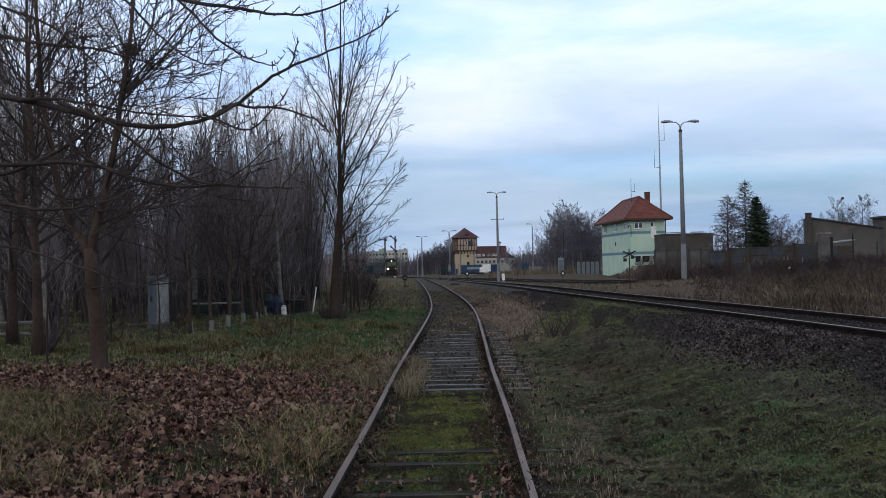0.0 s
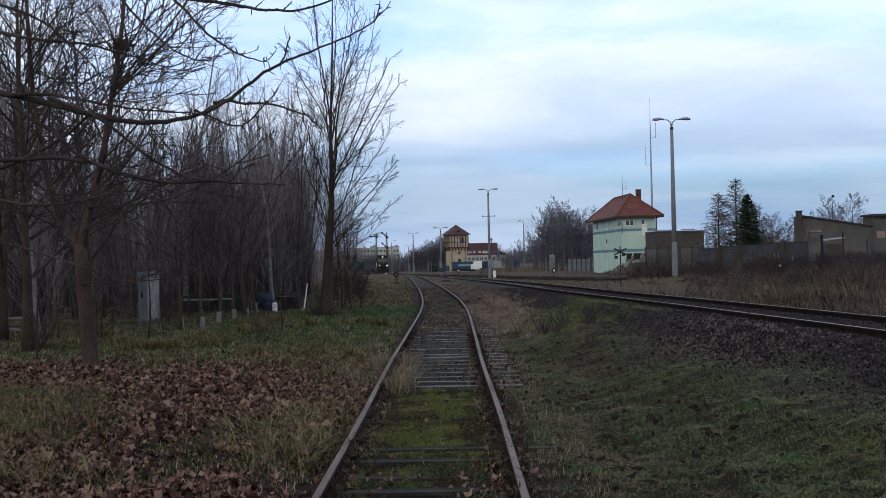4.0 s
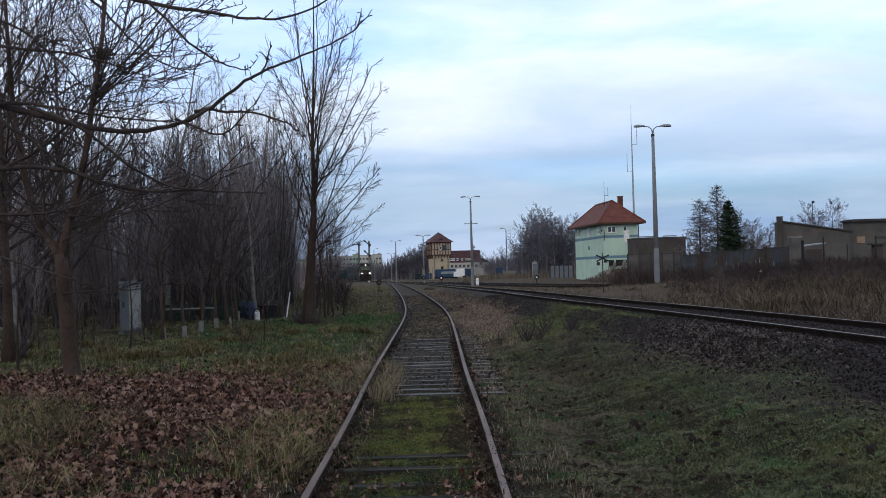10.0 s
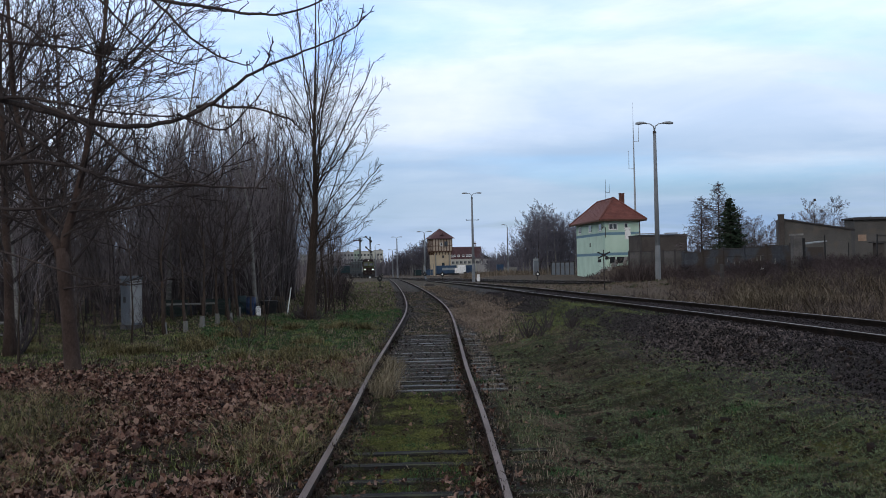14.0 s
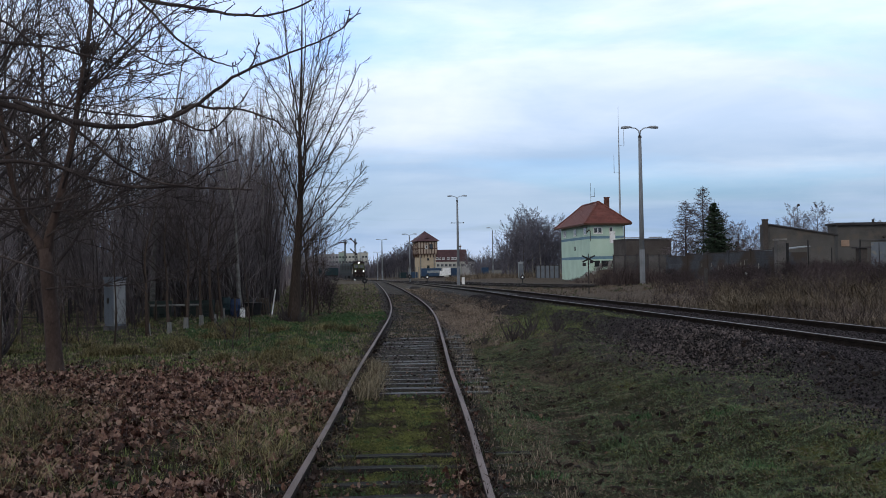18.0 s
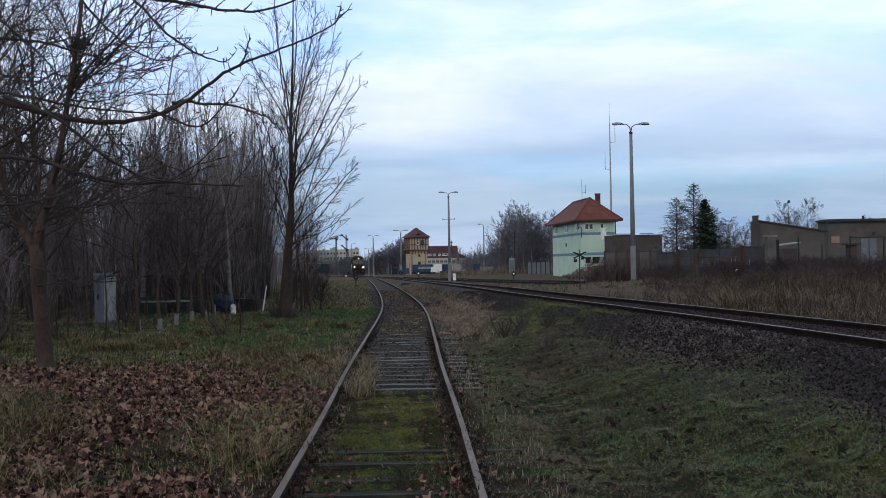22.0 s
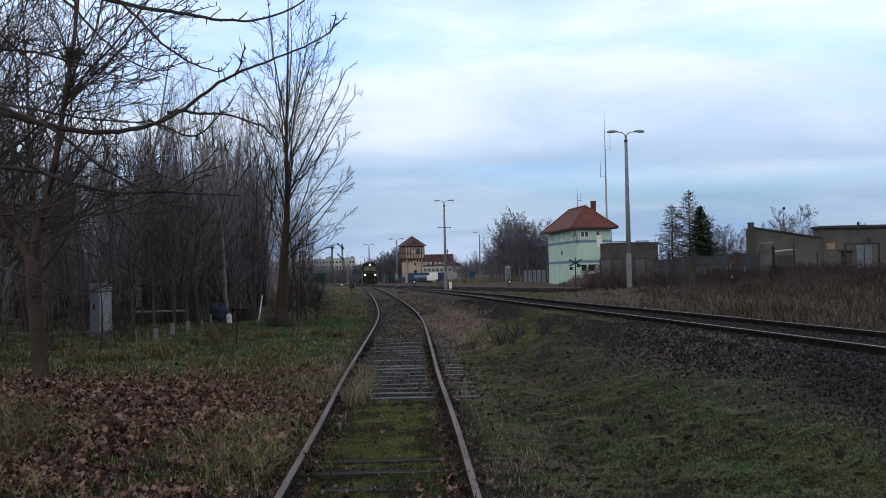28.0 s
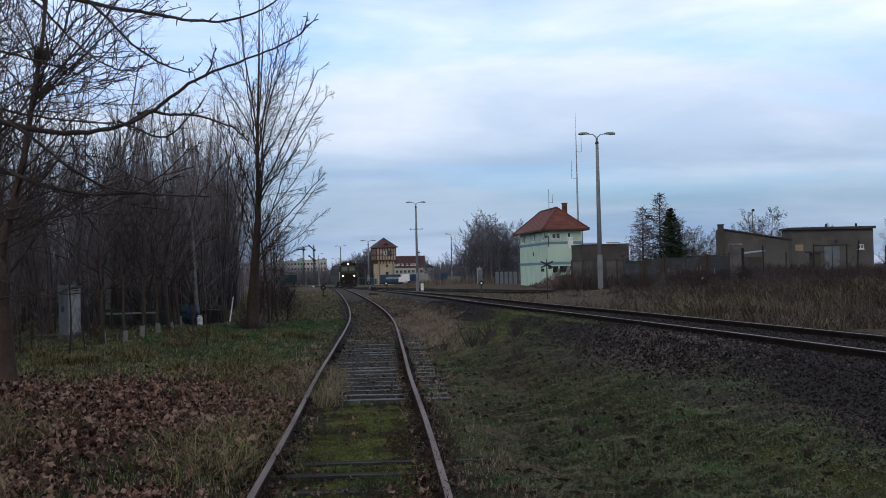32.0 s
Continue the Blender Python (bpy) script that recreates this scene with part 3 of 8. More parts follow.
def ground_material():
    m = bpy.data.materials.new("ground_cover")
    m.use_nodes = True
    n, l = m.node_tree.nodes, m.node_tree.links
    bsdf = n["Principled BSDF"]
    geo = n.new("ShaderNodeNewGeometry")
    att = n.new("ShaderNodeAttribute")
    att.attribute_name = "zone"
    sep = n.new("ShaderNodeSeparateColor")
    l.new(att.outputs["Color"], sep.inputs[0])

    def noise_of(scale, detail=6, rough=0.6):
        t = n.new("ShaderNodeTexNoise")
        t.inputs["Scale"].default_value, t.inputs["Detail"].default_value, t.inputs["Roughness"].default_value = scale, detail, rough
        l.new(geo.outputs["Position"], t.inputs["Vector"])
        return t.outputs["Fac"]

    def ramp(fac, *stops):
        r = n.new("ShaderNodeValToRGB")
        e_ = r.color_ramp.elements
        for i, (at, c) in enumerate(stops):
            if i > 1:
                e_.new(at)
        for i, (at, c) in enumerate(stops):
            e_[i].position, e_[i].color = at, (*c, 1)
        l.new(fac, r.inputs["Fac"])
        return r.outputs["Color"]

    def blend(fac, a, b):
        x = n.new("ShaderNodeMix")
        x.data_type = "RGBA"
        l.new(fac, x.inputs[0])
        l.new(a, x.inputs[6])
        l.new(b, x.inputs[7])
        return x.outputs[2]

    def edge(weight, tex, sharp=4.0):
        """The weight, broken up by a noise."""
        ad = n.new("ShaderNodeMath")
        ad.operation = "MULTIPLY_ADD"
        ad.inputs[1].default_value, ad.inputs[2].default_value = 1.5, -0.75
        l.new(tex, ad.inputs[0])
        s = n.new("ShaderNodeMath")
        l.new(weight, s.inputs[0])
        l.new(ad.outputs[0], s.inputs[1])
        r = n.new("ShaderNodeMapRange")
        r.inputs["From Min"].default_value, r.inputs["From Max"].default_value = 0.5 - 0.5 / sharp, 0.5 + 0.5 / sharp
        l.new(s.outputs[0], r.inputs["Value"])
        return r.outputs["Result"]

    fine, mid = noise_of(42, 8, 0.8), noise_of(7, 6, 0.7)
    grass = ramp(fine, (0.40, (0.005, 0.006, 0.003)), (0.5, (0.030, 0.034, 0.016)), (0.62, (0.095, 0.097, 0.048)))
    dryc = ramp(fine, (0.36, (0.016, 0.012, 0.010)), (0.5, (0.088, 0.068, 0.050)), (0.66, (0.185, 0.146, 0.108)))
    leafc = ramp(mid, (0.38, (0.006, 0.0045, 0.004)), (0.5, (0.030, 0.018, 0.015)), (0.64, (0.068, 0.041, 0.033)))
    stonec = ramp(fine, (0.34, (0.010, 0.0094, 0.0092)), (0.5, (0.044, 0.041, 0.0395)), (0.7, (0.112, 0.103, 0.097)))
    mossc = ramp(fine, (0.38, (0.009, 0.011, 0.004)), (0.5, (0.055, 0.060, 0.015)), (0.62, (0.125, 0.125, 0.033)))
    earth = ramp(mid, (0.38, (0.008, 0.006, 0.006)), (0.65, (0.044, 0.034, 0.030)))
    scar = n.new("ShaderNodeMath")
    scar.operation = "MULTIPLY_ADD"
    scar.inputs[1].default_value, scar.inputs[2].default_value = 1.25, -0.22
    l.new(noise_of(2.6, 7, 0.7), scar.inputs[0])
    col = blend(edge(scar.outputs[0], fine, 3), grass, earth)
    col = blend(edge(sep.outputs[2], mid), col, dryc)
    col = blend(edge(sep.outputs[0], mid, 3), col, leafc)
    col = blend(edge(att.outputs["Alpha"], mid, 3), col, mossc)
    col = blend(edge(sep.outputs[1], mid, 4), col, stonec)
    l.new(col, bsdf.inputs["Base Color"])
    bsdf.inputs["Roughness"].default_value = 0.92
    bsdf.inputs["Specular IOR Level"].default_value = 0.08
    bp = n.new("ShaderNodeBump")
    bp.inputs["Strength"].default_value, bp.inputs["Distance"].default_value = 0.9, 0.04
    l.new(fine, bp.inputs["Height"])
    l.new(bp.outputs["Normal"], bsdf.inputs["Normal"])
    return m


me.materials.append(ground_material())
tagged(new("ground", me), "rough grass, leaf litter and gravel ground", "ground", kind="structure")


# ---- tracks ----
RAIL_FOOT = [(-0.065, 0), (0.065, 0), (0.065, 0.014), (0.011, 0.034), (0.011, 0.112), (0.0355, 0.120), (0.0355, 0.146), (0.031, 0.152)]
RAIL_OUTLINE = RAIL_FOOT + [(-x, z) for x, z in reversed(RAIL_FOOT[2:])]
RAIL_HEAD = [(0.028, 0.146), (0.028, 0.1535), (0.022, 0.156), (-0.022, 0.156), (-0.028, 0.1535), (-0.028, 0.146)]


def along(line, height, y0, y1, side, outline):
    """A section swept along a track, side metres right of its centre; its top lies at the rail-head height."""
    s, d, ys = y0, 0.0, []
    while s < y1:
        ys.append(s)
        s += 0.8 if s < 60 else 2.0 if s < 120 else 5.0
    ys.append(y1)
    ys = np.array(ys)
    xs, zs = line(ys), height(ys)
    slope = np.gradient(xs, ys)
    shape, k = Shape(), len(outline)
    verts = []
    for x, y, z, m in zip(xs, ys, zs, slope):
        u = Vector((1, -m)).normalized()
        for ox, oz in outline:
            o = side + ox
            verts.append((x + u.x * o, y + u.y * o, z - 0.155 + oz))
    faces = [(i * k + j, i * k + (j + 1) % k, (i + 1) * k + (j + 1) % k, (i + 1) * k + j) for i in range(len(ys) - 1) for j in range(k)]
    faces += [tuple(range(k)), tuple((len(ys) - 1) * k + j for j in range(k))]
    return shape.add(verts, faces)


def sleeper_mesh(name, seed, wood, w=0.22, h=0.14, length=2.5):
    """A weathered sleeper with uneven edges and a split end."""
    rng = random.Random(seed)
    shape, n = Shape(), 5
    verts = []
    for i in range(n):
        x = -length / 2 + length * i / (n - 1)
        j = [rng.uniform(-0.012, 0.012) for _ in range(6)]
        verts += [(x, -w / 2 + j[0], -h), (x, w / 2 + j[1], -h), (x, w / 2 + j[2], -0.02 + j[5] * 0.4), (x, w / 2 - 0.02, j[3] * 0.6), (x, -w / 2 + 0.02, j[4] * 0.6), (x, -w / 2 + j[2], -0.02)]
    faces = [(i * 6 + q, i * 6 + (q + 1) % 6, (i + 1) * 6 + (q + 1) % 6, (i + 1) * 6 + q) for i in range(n - 1) for q in range(6)]
    faces += [tuple(range(5, -1, -1)), tuple((n - 1) * 6 + q for q in range(6))]
    shape.add(verts, faces)
    return shape.mesh(name, wood)


# Darker, rougher copy of the sleeper wood, for stations short of 15.3 m.
DARKWOOD = mat("damp_sleeper_wood", [(0.005, 0.0045, 0.0045), (0.011, 0.0105, 0.010), (0.025, 0.024, 0.022)], 0.75, 2.2, 0.6, 26, rand=0.2, spec=0.15, stretch=(0.35, 3, 1), bdist=0.015, wear=(0.04, 0.045, 0.018), wear_at=0.58)
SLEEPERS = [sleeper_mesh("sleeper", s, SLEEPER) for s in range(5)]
DARK_SLEEPERS = [sleeper_mesh("sleeper", s, DARKWOOD, 0.19) for s in range(5)]


def old_sink(y):
    """How the old sleepers lie in their bed: proud near by, overgrown for a stretch, then clear, then under gravel."""
    return 0.034 if y < 11.0 else -0.04 if y < 15.3 else -0.05 * float(step(27.5, 33, y))


def track(name, line, height, y0, y1, sl0, sl1, label, sink, shine):
    t = tagged(new(name), label, "railway track", kind="structure")
    for side in (-0.738, 0.738):
        r = part("rail", along(line, height, y0, y1, side, RAIL_OUTLINE), RAIL, t, "rusty steel rail")
        part("rail_head", along(line, height, y0, y1, side, RAIL_HEAD), shine, r, "worn bright running surface")
    rng = random.Random(7)
    y, plates = sl0, Shape()
    while y < sl1:
        m = float(line(y + 0.1) - line(y - 0.1)) / 0.2
        turn = -math.atan(m) + rng.uniform(-0.012, 0.012)
        x, z = float(line(y)), float(height(y)) - 0.165
        ob = new("sleeper", rng.choice(DARK_SLEEPERS if y < 15.3 else SLEEPERS))
        ob.parent = t
        ob.matrix_world = Matrix.Translation((x + rng.uniform(-0.03, 0.03), y, z - sink + old_sink(y) * (sink < 0) + rng.uniform(-0.012, 0.008))) @ Matrix.Rotation(turn, 4, "Z")
        for side in (-0.738, 0.738):
            px, py = x + side * math.cos(turn), y + side * math.sin(turn)
            plates.box(px, py, z - 0.004, 0.34, 0.15, 0.018, turn)
            for o in (-0.11, 0.11):
                plates.box(px + o * math.cos(turn), py + o * math.sin(turn), z + 0.012, 0.045, 0.05, 0.05, turn, 0.7)
        y += 0.64
    part("rail_fastenings", plates, STEELDARK, t, "rusted base plates and bolts")
    return t


RUSTHEAD = mat("rail_head_dull", [(0.085, 0.064, 0.057), (0.15, 0.118, 0.108), (0.225, 0.184, 0.172)], 0.62, 2, 0.15, 60, spec=0.15, stretch=(3, 0.3, 1))
track("siding_track", c1, z1, -30, 280, 5.28, 36, "single railway track with old timber sleepers, mossy and rusty", -0.012, RUSTHEAD)
track("main_track", c2, z2, -30, 300, 6.0, 60, "railway track on a dark ballast bank", 0.02, RAILTOP)


def c3(y):
    return smooth_interp(y, [40, 80, 100, 122, 150, 196, 240], [30, 18.2, 15.6, 12.9, 9.2, 4.2, -4.5])


def c4(y):
    return smooth_interp(y, [40, 74, 96, 122, 150, 196, 260], [26, 14.8, 11.8, 9.4, 6.6, 2.4, -6.5])


for nm, ln, start in (("yard_track_far", c3, 84), ("yard_track_near", c4, 78)):
    t = tagged(new(nm), "rusty yard track among gravel and dry grass", "railway track", kind="structure")
    for side in (-0.738, 0.738):
        r = part("rail", along(ln, lambda y, ln=ln: land(ln(y), y) + 0.17, start, 235, side, RAIL_OUTLINE), RAIL, t, "rusty steel rail")
        part("rail_head", along(ln, lambda y, ln=ln: land(ln(y), y) + 0.17, start, 235, side, RAIL_HEAD), RAILTOP, r, "worn bright running surface")


# ---- trees ----
def limb_points(rng, p, d, length, n, lift, wander):
    """A growing line: it wanders, and bends upwards by lift."""
    pts = [p.copy()]
    d = d.normalized()
    for _ in range(n):
        d = (d + Vector((rng.gauss(0, wander), rng.gauss(0, wander), rng.gauss(0, wander) + lift))).normalized()
        p = p + d * (length / n)
        pts.append(p.copy())
    return pts


def sprout(rng, shape, pts, r0, r1, length, count, level, lift, spread_deg, start=0.2, sides=4, least=0.0028, wild=1.0):
    """Side branches along a line, down to the twigs."""
    n = len(pts) - 1
    for i in range(count):
        f = start + (1 - start) * (i + rng.random()) / count
        k = min(int(f * n), n - 1)
        p = pts[k].lerp(pts[k + 1], f * n - k)
        d = (pts[k + 1] - pts[k]).normalized()
        side = d.cross(Vector((rng.gauss(0, 1), rng.gauss(0, 1), rng.gauss(0, 1)))).normalized()
        a = radians(spread_deg * rng.uniform(0.65, 1.25))
        ln = length * (1.15 - 0.75 * f) * rng.uniform(0.6, 1.25)
        r = max(r1, (r0 + (r1 - r0) * f) * 0.55)
        q = limb_points(rng, p, d * math.cos(a) + side * math.sin(a), ln, 4 if level > 1 else 3, lift, wild * (0.10 + 0.03 * (3 - level)))
        tip = max(least, r * 0.25)
        end = tip if level > 1 else tip * 0.5
        shape.tube(q, [r + (end - r) * j / (len(q) - 1) for j in range(len(q))], sides if level > 1 else 3, cap=False)
        if level > 1:
            sprout(rng, shape, q, r, tip, ln * 0.56, max(3, int(count * 0.6)), level - 1, lift, spread_deg, 0.15, 3, least, wild)


def tree_meshes(seed, height, r0, limbs, limb_len, lift=0.10, spread_deg=48, first=0.22, levels=3, twigs=7, bark=BARK, twig=TWIG, wander=0.05, least=0.0028, stout=0.42, taper=0.8, point=0.75):
    """Trunk and crown meshes of a bare tree that grows from the origin."""
    rng = random.Random(seed)
    trunk = limb_points(rng, Vector((0, 0, -0.15)), Vector((rng.gauss(0, 0.04), rng.gauss(0, 0.04), 1)), height, 11, 0.05, wander)
    radii = [r0 * (1.35 if j == 0 else 1.0) * (1 - 0.95 * (j / 11) ** taper) for j in range(12)]
    crown = Shape()
    for i in range(limbs):
        f = first + (0.97 - first) * (i + rng.random() * 0.8) / limbs
        k = min(int(f * 11), 10)
        p = trunk[k].lerp(trunk[k + 1], f * 11 - k)
        az = i * 2.4 + rng.uniform(-0.5, 0.5)
        a = radians(spread_deg * rng.uniform(0.75, 1.25))
        d = Vector((math.cos(az) * math.sin(a), math.sin(az) * math.sin(a), math.cos(a)))
        ln = limb_len * (1.1 - point * f) * rng.uniform(0.7, 1.2)
        r = max(0.006, r0 * (1 - 0.9 * f) * stout)
        q = limb_points(rng, p, d, ln, 6, lift, 0.07)
        crown.tube(q, [r * (1 - 0.8 * j / 6) for j in range(7)], 5, cap=False)
        sprout(rng, crown, q, r, r * 0.3, ln * 0.5, twigs, levels - 1, lift, 42, 0.2, 4, least)
    sh = Shape().tube(trunk, radii, 9)
    return sh.mesh("trunk", bark, True), crown.mesh("crown", twig, True)


def plant(name, meshes, x, y, turn, size, label, category="tree", group=""):
    ob = thing(name, Matrix.Translation((x, y, land_at(x, y))) @ Matrix.Rotation(turn, 4, "Z") @ Matrix.Diagonal((size, size, size, 1)), label, category, group)
    for me_ in meshes:
        p = new(me_.name.split(".")[0], me_)
        p.parent = ob
    return ob


def clump_meshes(seed, count, height, r0, lean):
    """Several stems from one stool, curved and steep, with fine steep shoots."""
    rng = random.Random(seed)
    trunks, crown = Shape(), Shape()
    for i in range(count):
        az, a = i * 2.4 + rng.uniform(-0.6, 0.6), radians(lean * rng.uniform(0.4, 1.3))
        p = Vector((math.cos(az) * 0.22 * rng.random(), math.sin(az) * 0.22 * rng.random(), -0.15))
        h = height * rng.uniform(0.72, 1.05)
        q = limb_points(rng, p, Vector((math.cos(az) * math.sin(a), math.sin(az) * math.sin(a), math.cos(a))), h, 9, 0.035, 0.075)
        r = r0 * rng.uniform(0.65, 1.15)
        trunks.tube(q, [r * (1 - 0.92 * (j / 9) ** 0.8) for j in range(10)], 6, cap=False)
        sprout(rng, crown, q, r * 0.5, 0.008, height * 0.24, 14, 2, 0.10, 36, 0.12, 3, 0.0075)
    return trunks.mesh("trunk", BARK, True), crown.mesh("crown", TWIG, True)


WOOD_KINDS = [clump_meshes(11 + i, n, h, r, ln) for i, (n, h, r, ln) in enumerate(
    [(4, 9.5, 0.075, 9), (6, 8.4, 0.05, 13), (3, 10.5, 0.09, 8), (7, 7.4, 0.042, 15), (5, 9.0, 0.062, 11)])]
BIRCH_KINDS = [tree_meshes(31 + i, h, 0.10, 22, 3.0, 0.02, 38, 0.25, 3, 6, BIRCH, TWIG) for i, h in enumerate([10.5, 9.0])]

rng = random.Random(5)
placed, tries = 0, 0
while placed < 100 and tries < 6000:
    tries += 1
    y = 25 + 85 * rng.random() ** 1.3
    x = rng.uniform(-0.44 * y - 2, -0.094 * y - 1.2)
    if x > -9.8 and y < 33 or (-9.6 < x < -7.2 and y < 35) or (-7.4 < x < -4.6 and y < 43):
        continue
    if x / y < -0.25 and rng.random() < 0.45:
        continue
    placed += 1
    birch = rng.random() < 0.16
    kind = rng.choice(BIRCH_KINDS if birch else WOOD_KINDS)
    plant("birch_tree" if birch else "bare_tree", kind, x, y, rng.uniform(0, 6.28), rng.uniform(0.75, 1.12),
          "slender pale-barked birch, leafless, in a winter thicket" if birch else "slender dark leafless tree in a dense winter thicket", "tree", "trees of the thicket")

placed = 0
while placed < 34:
    y = rng.uniform(42, 78)
    x = y * rng.uniform(-0.22, -0.112)
    placed += 1
    plant("bare_tree", rng.choice(WOOD_KINDS), x, y, rng.uniform(0, 6.28), rng.uniform(0.8, 1.2), "slender dark leafless tree in a dense winter thicket", "tree", "trees of the thicket")

placed = 0
while placed < 4:
    y = rng.uniform(36, 60)
    x = y * rng.uniform(-0.47, -0.27)
    placed += 1
    plant("bare_tree", rng.choice(WOOD_KINDS), x, y, rng.uniform(0, 6.28), rng.uniform(1.15, 1.6), "tall dark leafless tree in a dense winter thicket", "tree", "trees of the thicket")

for i in range(2):
    y = rng.uniform(38, 52)
    plant("bare_tree", rng.choice(WOOD_KINDS), y * rng.uniform(-0.40, -0.285), y, rng.uniform(0, 6.28), rng.uniform(1.1, 1.45), "tall dark leafless tree in a dense winter thicket", "tree", "trees of the thicket")
for i in range(9):
    y = rng.uniform(50, 66)
    plant("birch_tree", BIRCH_KINDS[i % 2], y * rng.uniform(-0.158, -0.122), y, rng.uniform(0, 6.28), rng.uniform(1.05, 1.3), "tall slender birch, leafless, in a winter thicket", "tree", "trees of the thicket")

for i in range(5):
    y = rng.uniform(40.5, 47)
    plant("bare_tree", WOOD_KINDS[(1, 3, 4)[i % 3]], y * rng.uniform(-0.2, -0.115), y, rng.uniform(0, 6.28), rng.uniform(0.85, 1.1), "slender dark leafless tree at the front of the thicket", "tree", "trees of the thicket")

rng = random.Random(407)
for i in range(6):
    y = rng.uniform(36, 50)
    plant("bare_tree", WOOD_KINDS[i % len(WOOD_KINDS)], y * rng.uniform(-0.43, -0.33), y, rng.uniform(0, 6.28), rng.uniform(1.1, 1.5), "tall dark leafless tree in a dense winter thicket", "tree", "trees of the thicket")

# the tall tree at the edge of the thicket, with a mass of steep limbs
tall = thing("tall_bare_tree", Matrix.Translation((-3.35, 35.4, 0)), "tall leafless tree with steep limbs at the edge of the grass", "tree")
g0 = land_at(-3.35, 35.4)
bole = [Vector(p) for p in ((-0.17, 0, g0 - 0.15), (-0.16, 0, g0 + 0.35), (-0.10, 0, 1.3), (0.0, 0, 2.6), (0.08, 0, 3.5), (0.10, 0, 4.4), (0.10, 0, 5.9), (0.15, 0.03, 7.2), (0.20, 0.05, 8.5), (0.24, 0.1, 10.5), (0.2, 0.1, 12.8))]
part("trunk", Shape().tube(bole, [0.31, 0.21, 0.16, 0.125, 0.098, 0.076, 0.053, 0.038, 0.028, 0.016, 0.006], 11), BARK_NEAR, tall, "", True)
rng = random.Random(78)
burl = Shape()
for i in range(70):
    az = rng.uniform(0, 6.28)
    q = limb_points(rng, Vector((-0.16 + 0.2 * math.cos(az), 0.2 * math.sin(az), g0 - 0.05)), Vector((math.cos(az) * 0.8, math.sin(az) * 0.8, 1)), rng.uniform(0.3, 0.9), 4, 0.1, 0.2)
    burl.tube(q, [0.022, 0.016, 0.011, 0.007, 0.003], 4, cap=False)
tagged(part("root_shoots", burl, BARK, tall, "tangle of shoots round the foot"), kind="stuff")


def smooth_path(rng, pts, rough=0.02):
    """A rounded line through a few points, a little uneven."""
    q = [Vector(p) for p in pts]
    for _ in range(2):
        out = [q[0]]
        for i in range(len(q) - 1):
            out += [q[i].lerp(q[i + 1], 0.25), q[i].lerp(q[i + 1], 0.75)]
        q = out + [q[-1]]
    return [q[0]] + [p + Vector((rng.gauss(0, rough), rng.gauss(0, rough), rng.gauss(0, rough * 0.6))) for p in q[1:]]


def tall_limb(r, depth, *xz, twigs=13, reach=1.35):
    """One limb of the tall tree; depth is how far its tip comes forward or goes back."""
    n = len(xz) - 1
    q = smooth_path(rng, [(x, depth * (i / n) ** 1.2, z) for i, (x, z) in enumerate(xz)], 0.016)
    m = len(q) - 1
    ob = part("limb", Shape().tube(q, [0.80 * r * (1 - 0.74 * (j / m) ** 0.75) for j in range(m + 1)], 6, cap=False), BARK_NEAR, tall, "", True)
    tw = Shape()
    sprout(rng, tw, q, r * 0.30, 0.0045, reach, twigs, 2, 0.022, 38, 0.08, 4, 0.0066, 0.28)
    tagged(part("branchwork", tw, BARK_NEAR, ob), kind="stuff")


tall_limb(0.055, -0.5, (0.12, 4.1), (0.24, 4.4), (0.69, 5.32), (1.39, 6.72), (2.09, 8.13))
tall_limb(0.055, 0.4, (0.12, 4.2), (0.21, 4.6), (0.31, 6.33), (0.5, 7.33), (0.93, 8.5), (1.3, 9.6))
tall_limb(0.046, -0.9, (0.12, 4.2), (0.3, 4.55), (0.68, 4.82), (1.19, 5.31), (1.72, 6.38), (2.41, 7.28), reach=0.95)
tall_limb(0.044, -0.7, (0.02, 2.5), (0.2, 2.8), (0.56, 3.15), (0.98, 3.48), (1.67, 4.21), (2.26, 4.86), reach=0.95)
tall_limb(0.046, 0.7, (0.04, 2.6), (0.16, 2.9), (0.4, 3.41), (0.67, 4.32), (1.02, 5.31), (1.46, 5.97), reach=1.0)
tall_limb(0.032, 0.5, (0.03, 2.3), (0.3, 2.45), (0.96, 2.66), (1.55, 3.05), (1.98, 3.54), reach=0.9)
tall_limb(0.046, 0.3, (0.08, 5.3), (0.03, 5.8), (-0.1, 7.01), (-0.22, 8.02), (-0.3, 9.4))
tall_limb(0.046, -0.6, (0.04, 3.6), (-0.03, 4.0), (-0.24, 4.76), (-0.55, 5.6), (-0.75, 6.5), (-0.9, 7.4))
tall_limb(0.030, 0.6, (0.08, 5.4), (0.0, 5.7), (-0.38, 6.1), (-0.92, 7.95))
tall_limb(0.034, 0.3, (-0.03, 2.1), (-0.1, 2.35), (-0.36, 3.09), (-0.48, 4.26), (-0.62, 5.3))
tall_limb(0.026, -0.4, (-0.03, 1.9), (0.2, 2.25), (0.59, 2.65), (0.85, 3.4), (1.0, 4.1))
tall_limb(0.036, 0.9, (0.10, 5.1), (0.3, 5.5), (0.8, 6.2), (1.2, 7.2), (1.5, 8.6))
tall_limb(0.030, -0.8, (0.12, 6.3), (0.35, 6.8), (0.75, 7.6), (1.05, 8.8))
tall_limb(0.026, 0.8, (0.14, 7.0), (-0.1, 7.5), (-0.45, 8.5), (-0.6, 9.8))
tall_limb(0.034, 1.5, (0.06, 3.2), (0.05, 3.8), (-0.15, 5.0), (0.1, 6.6))
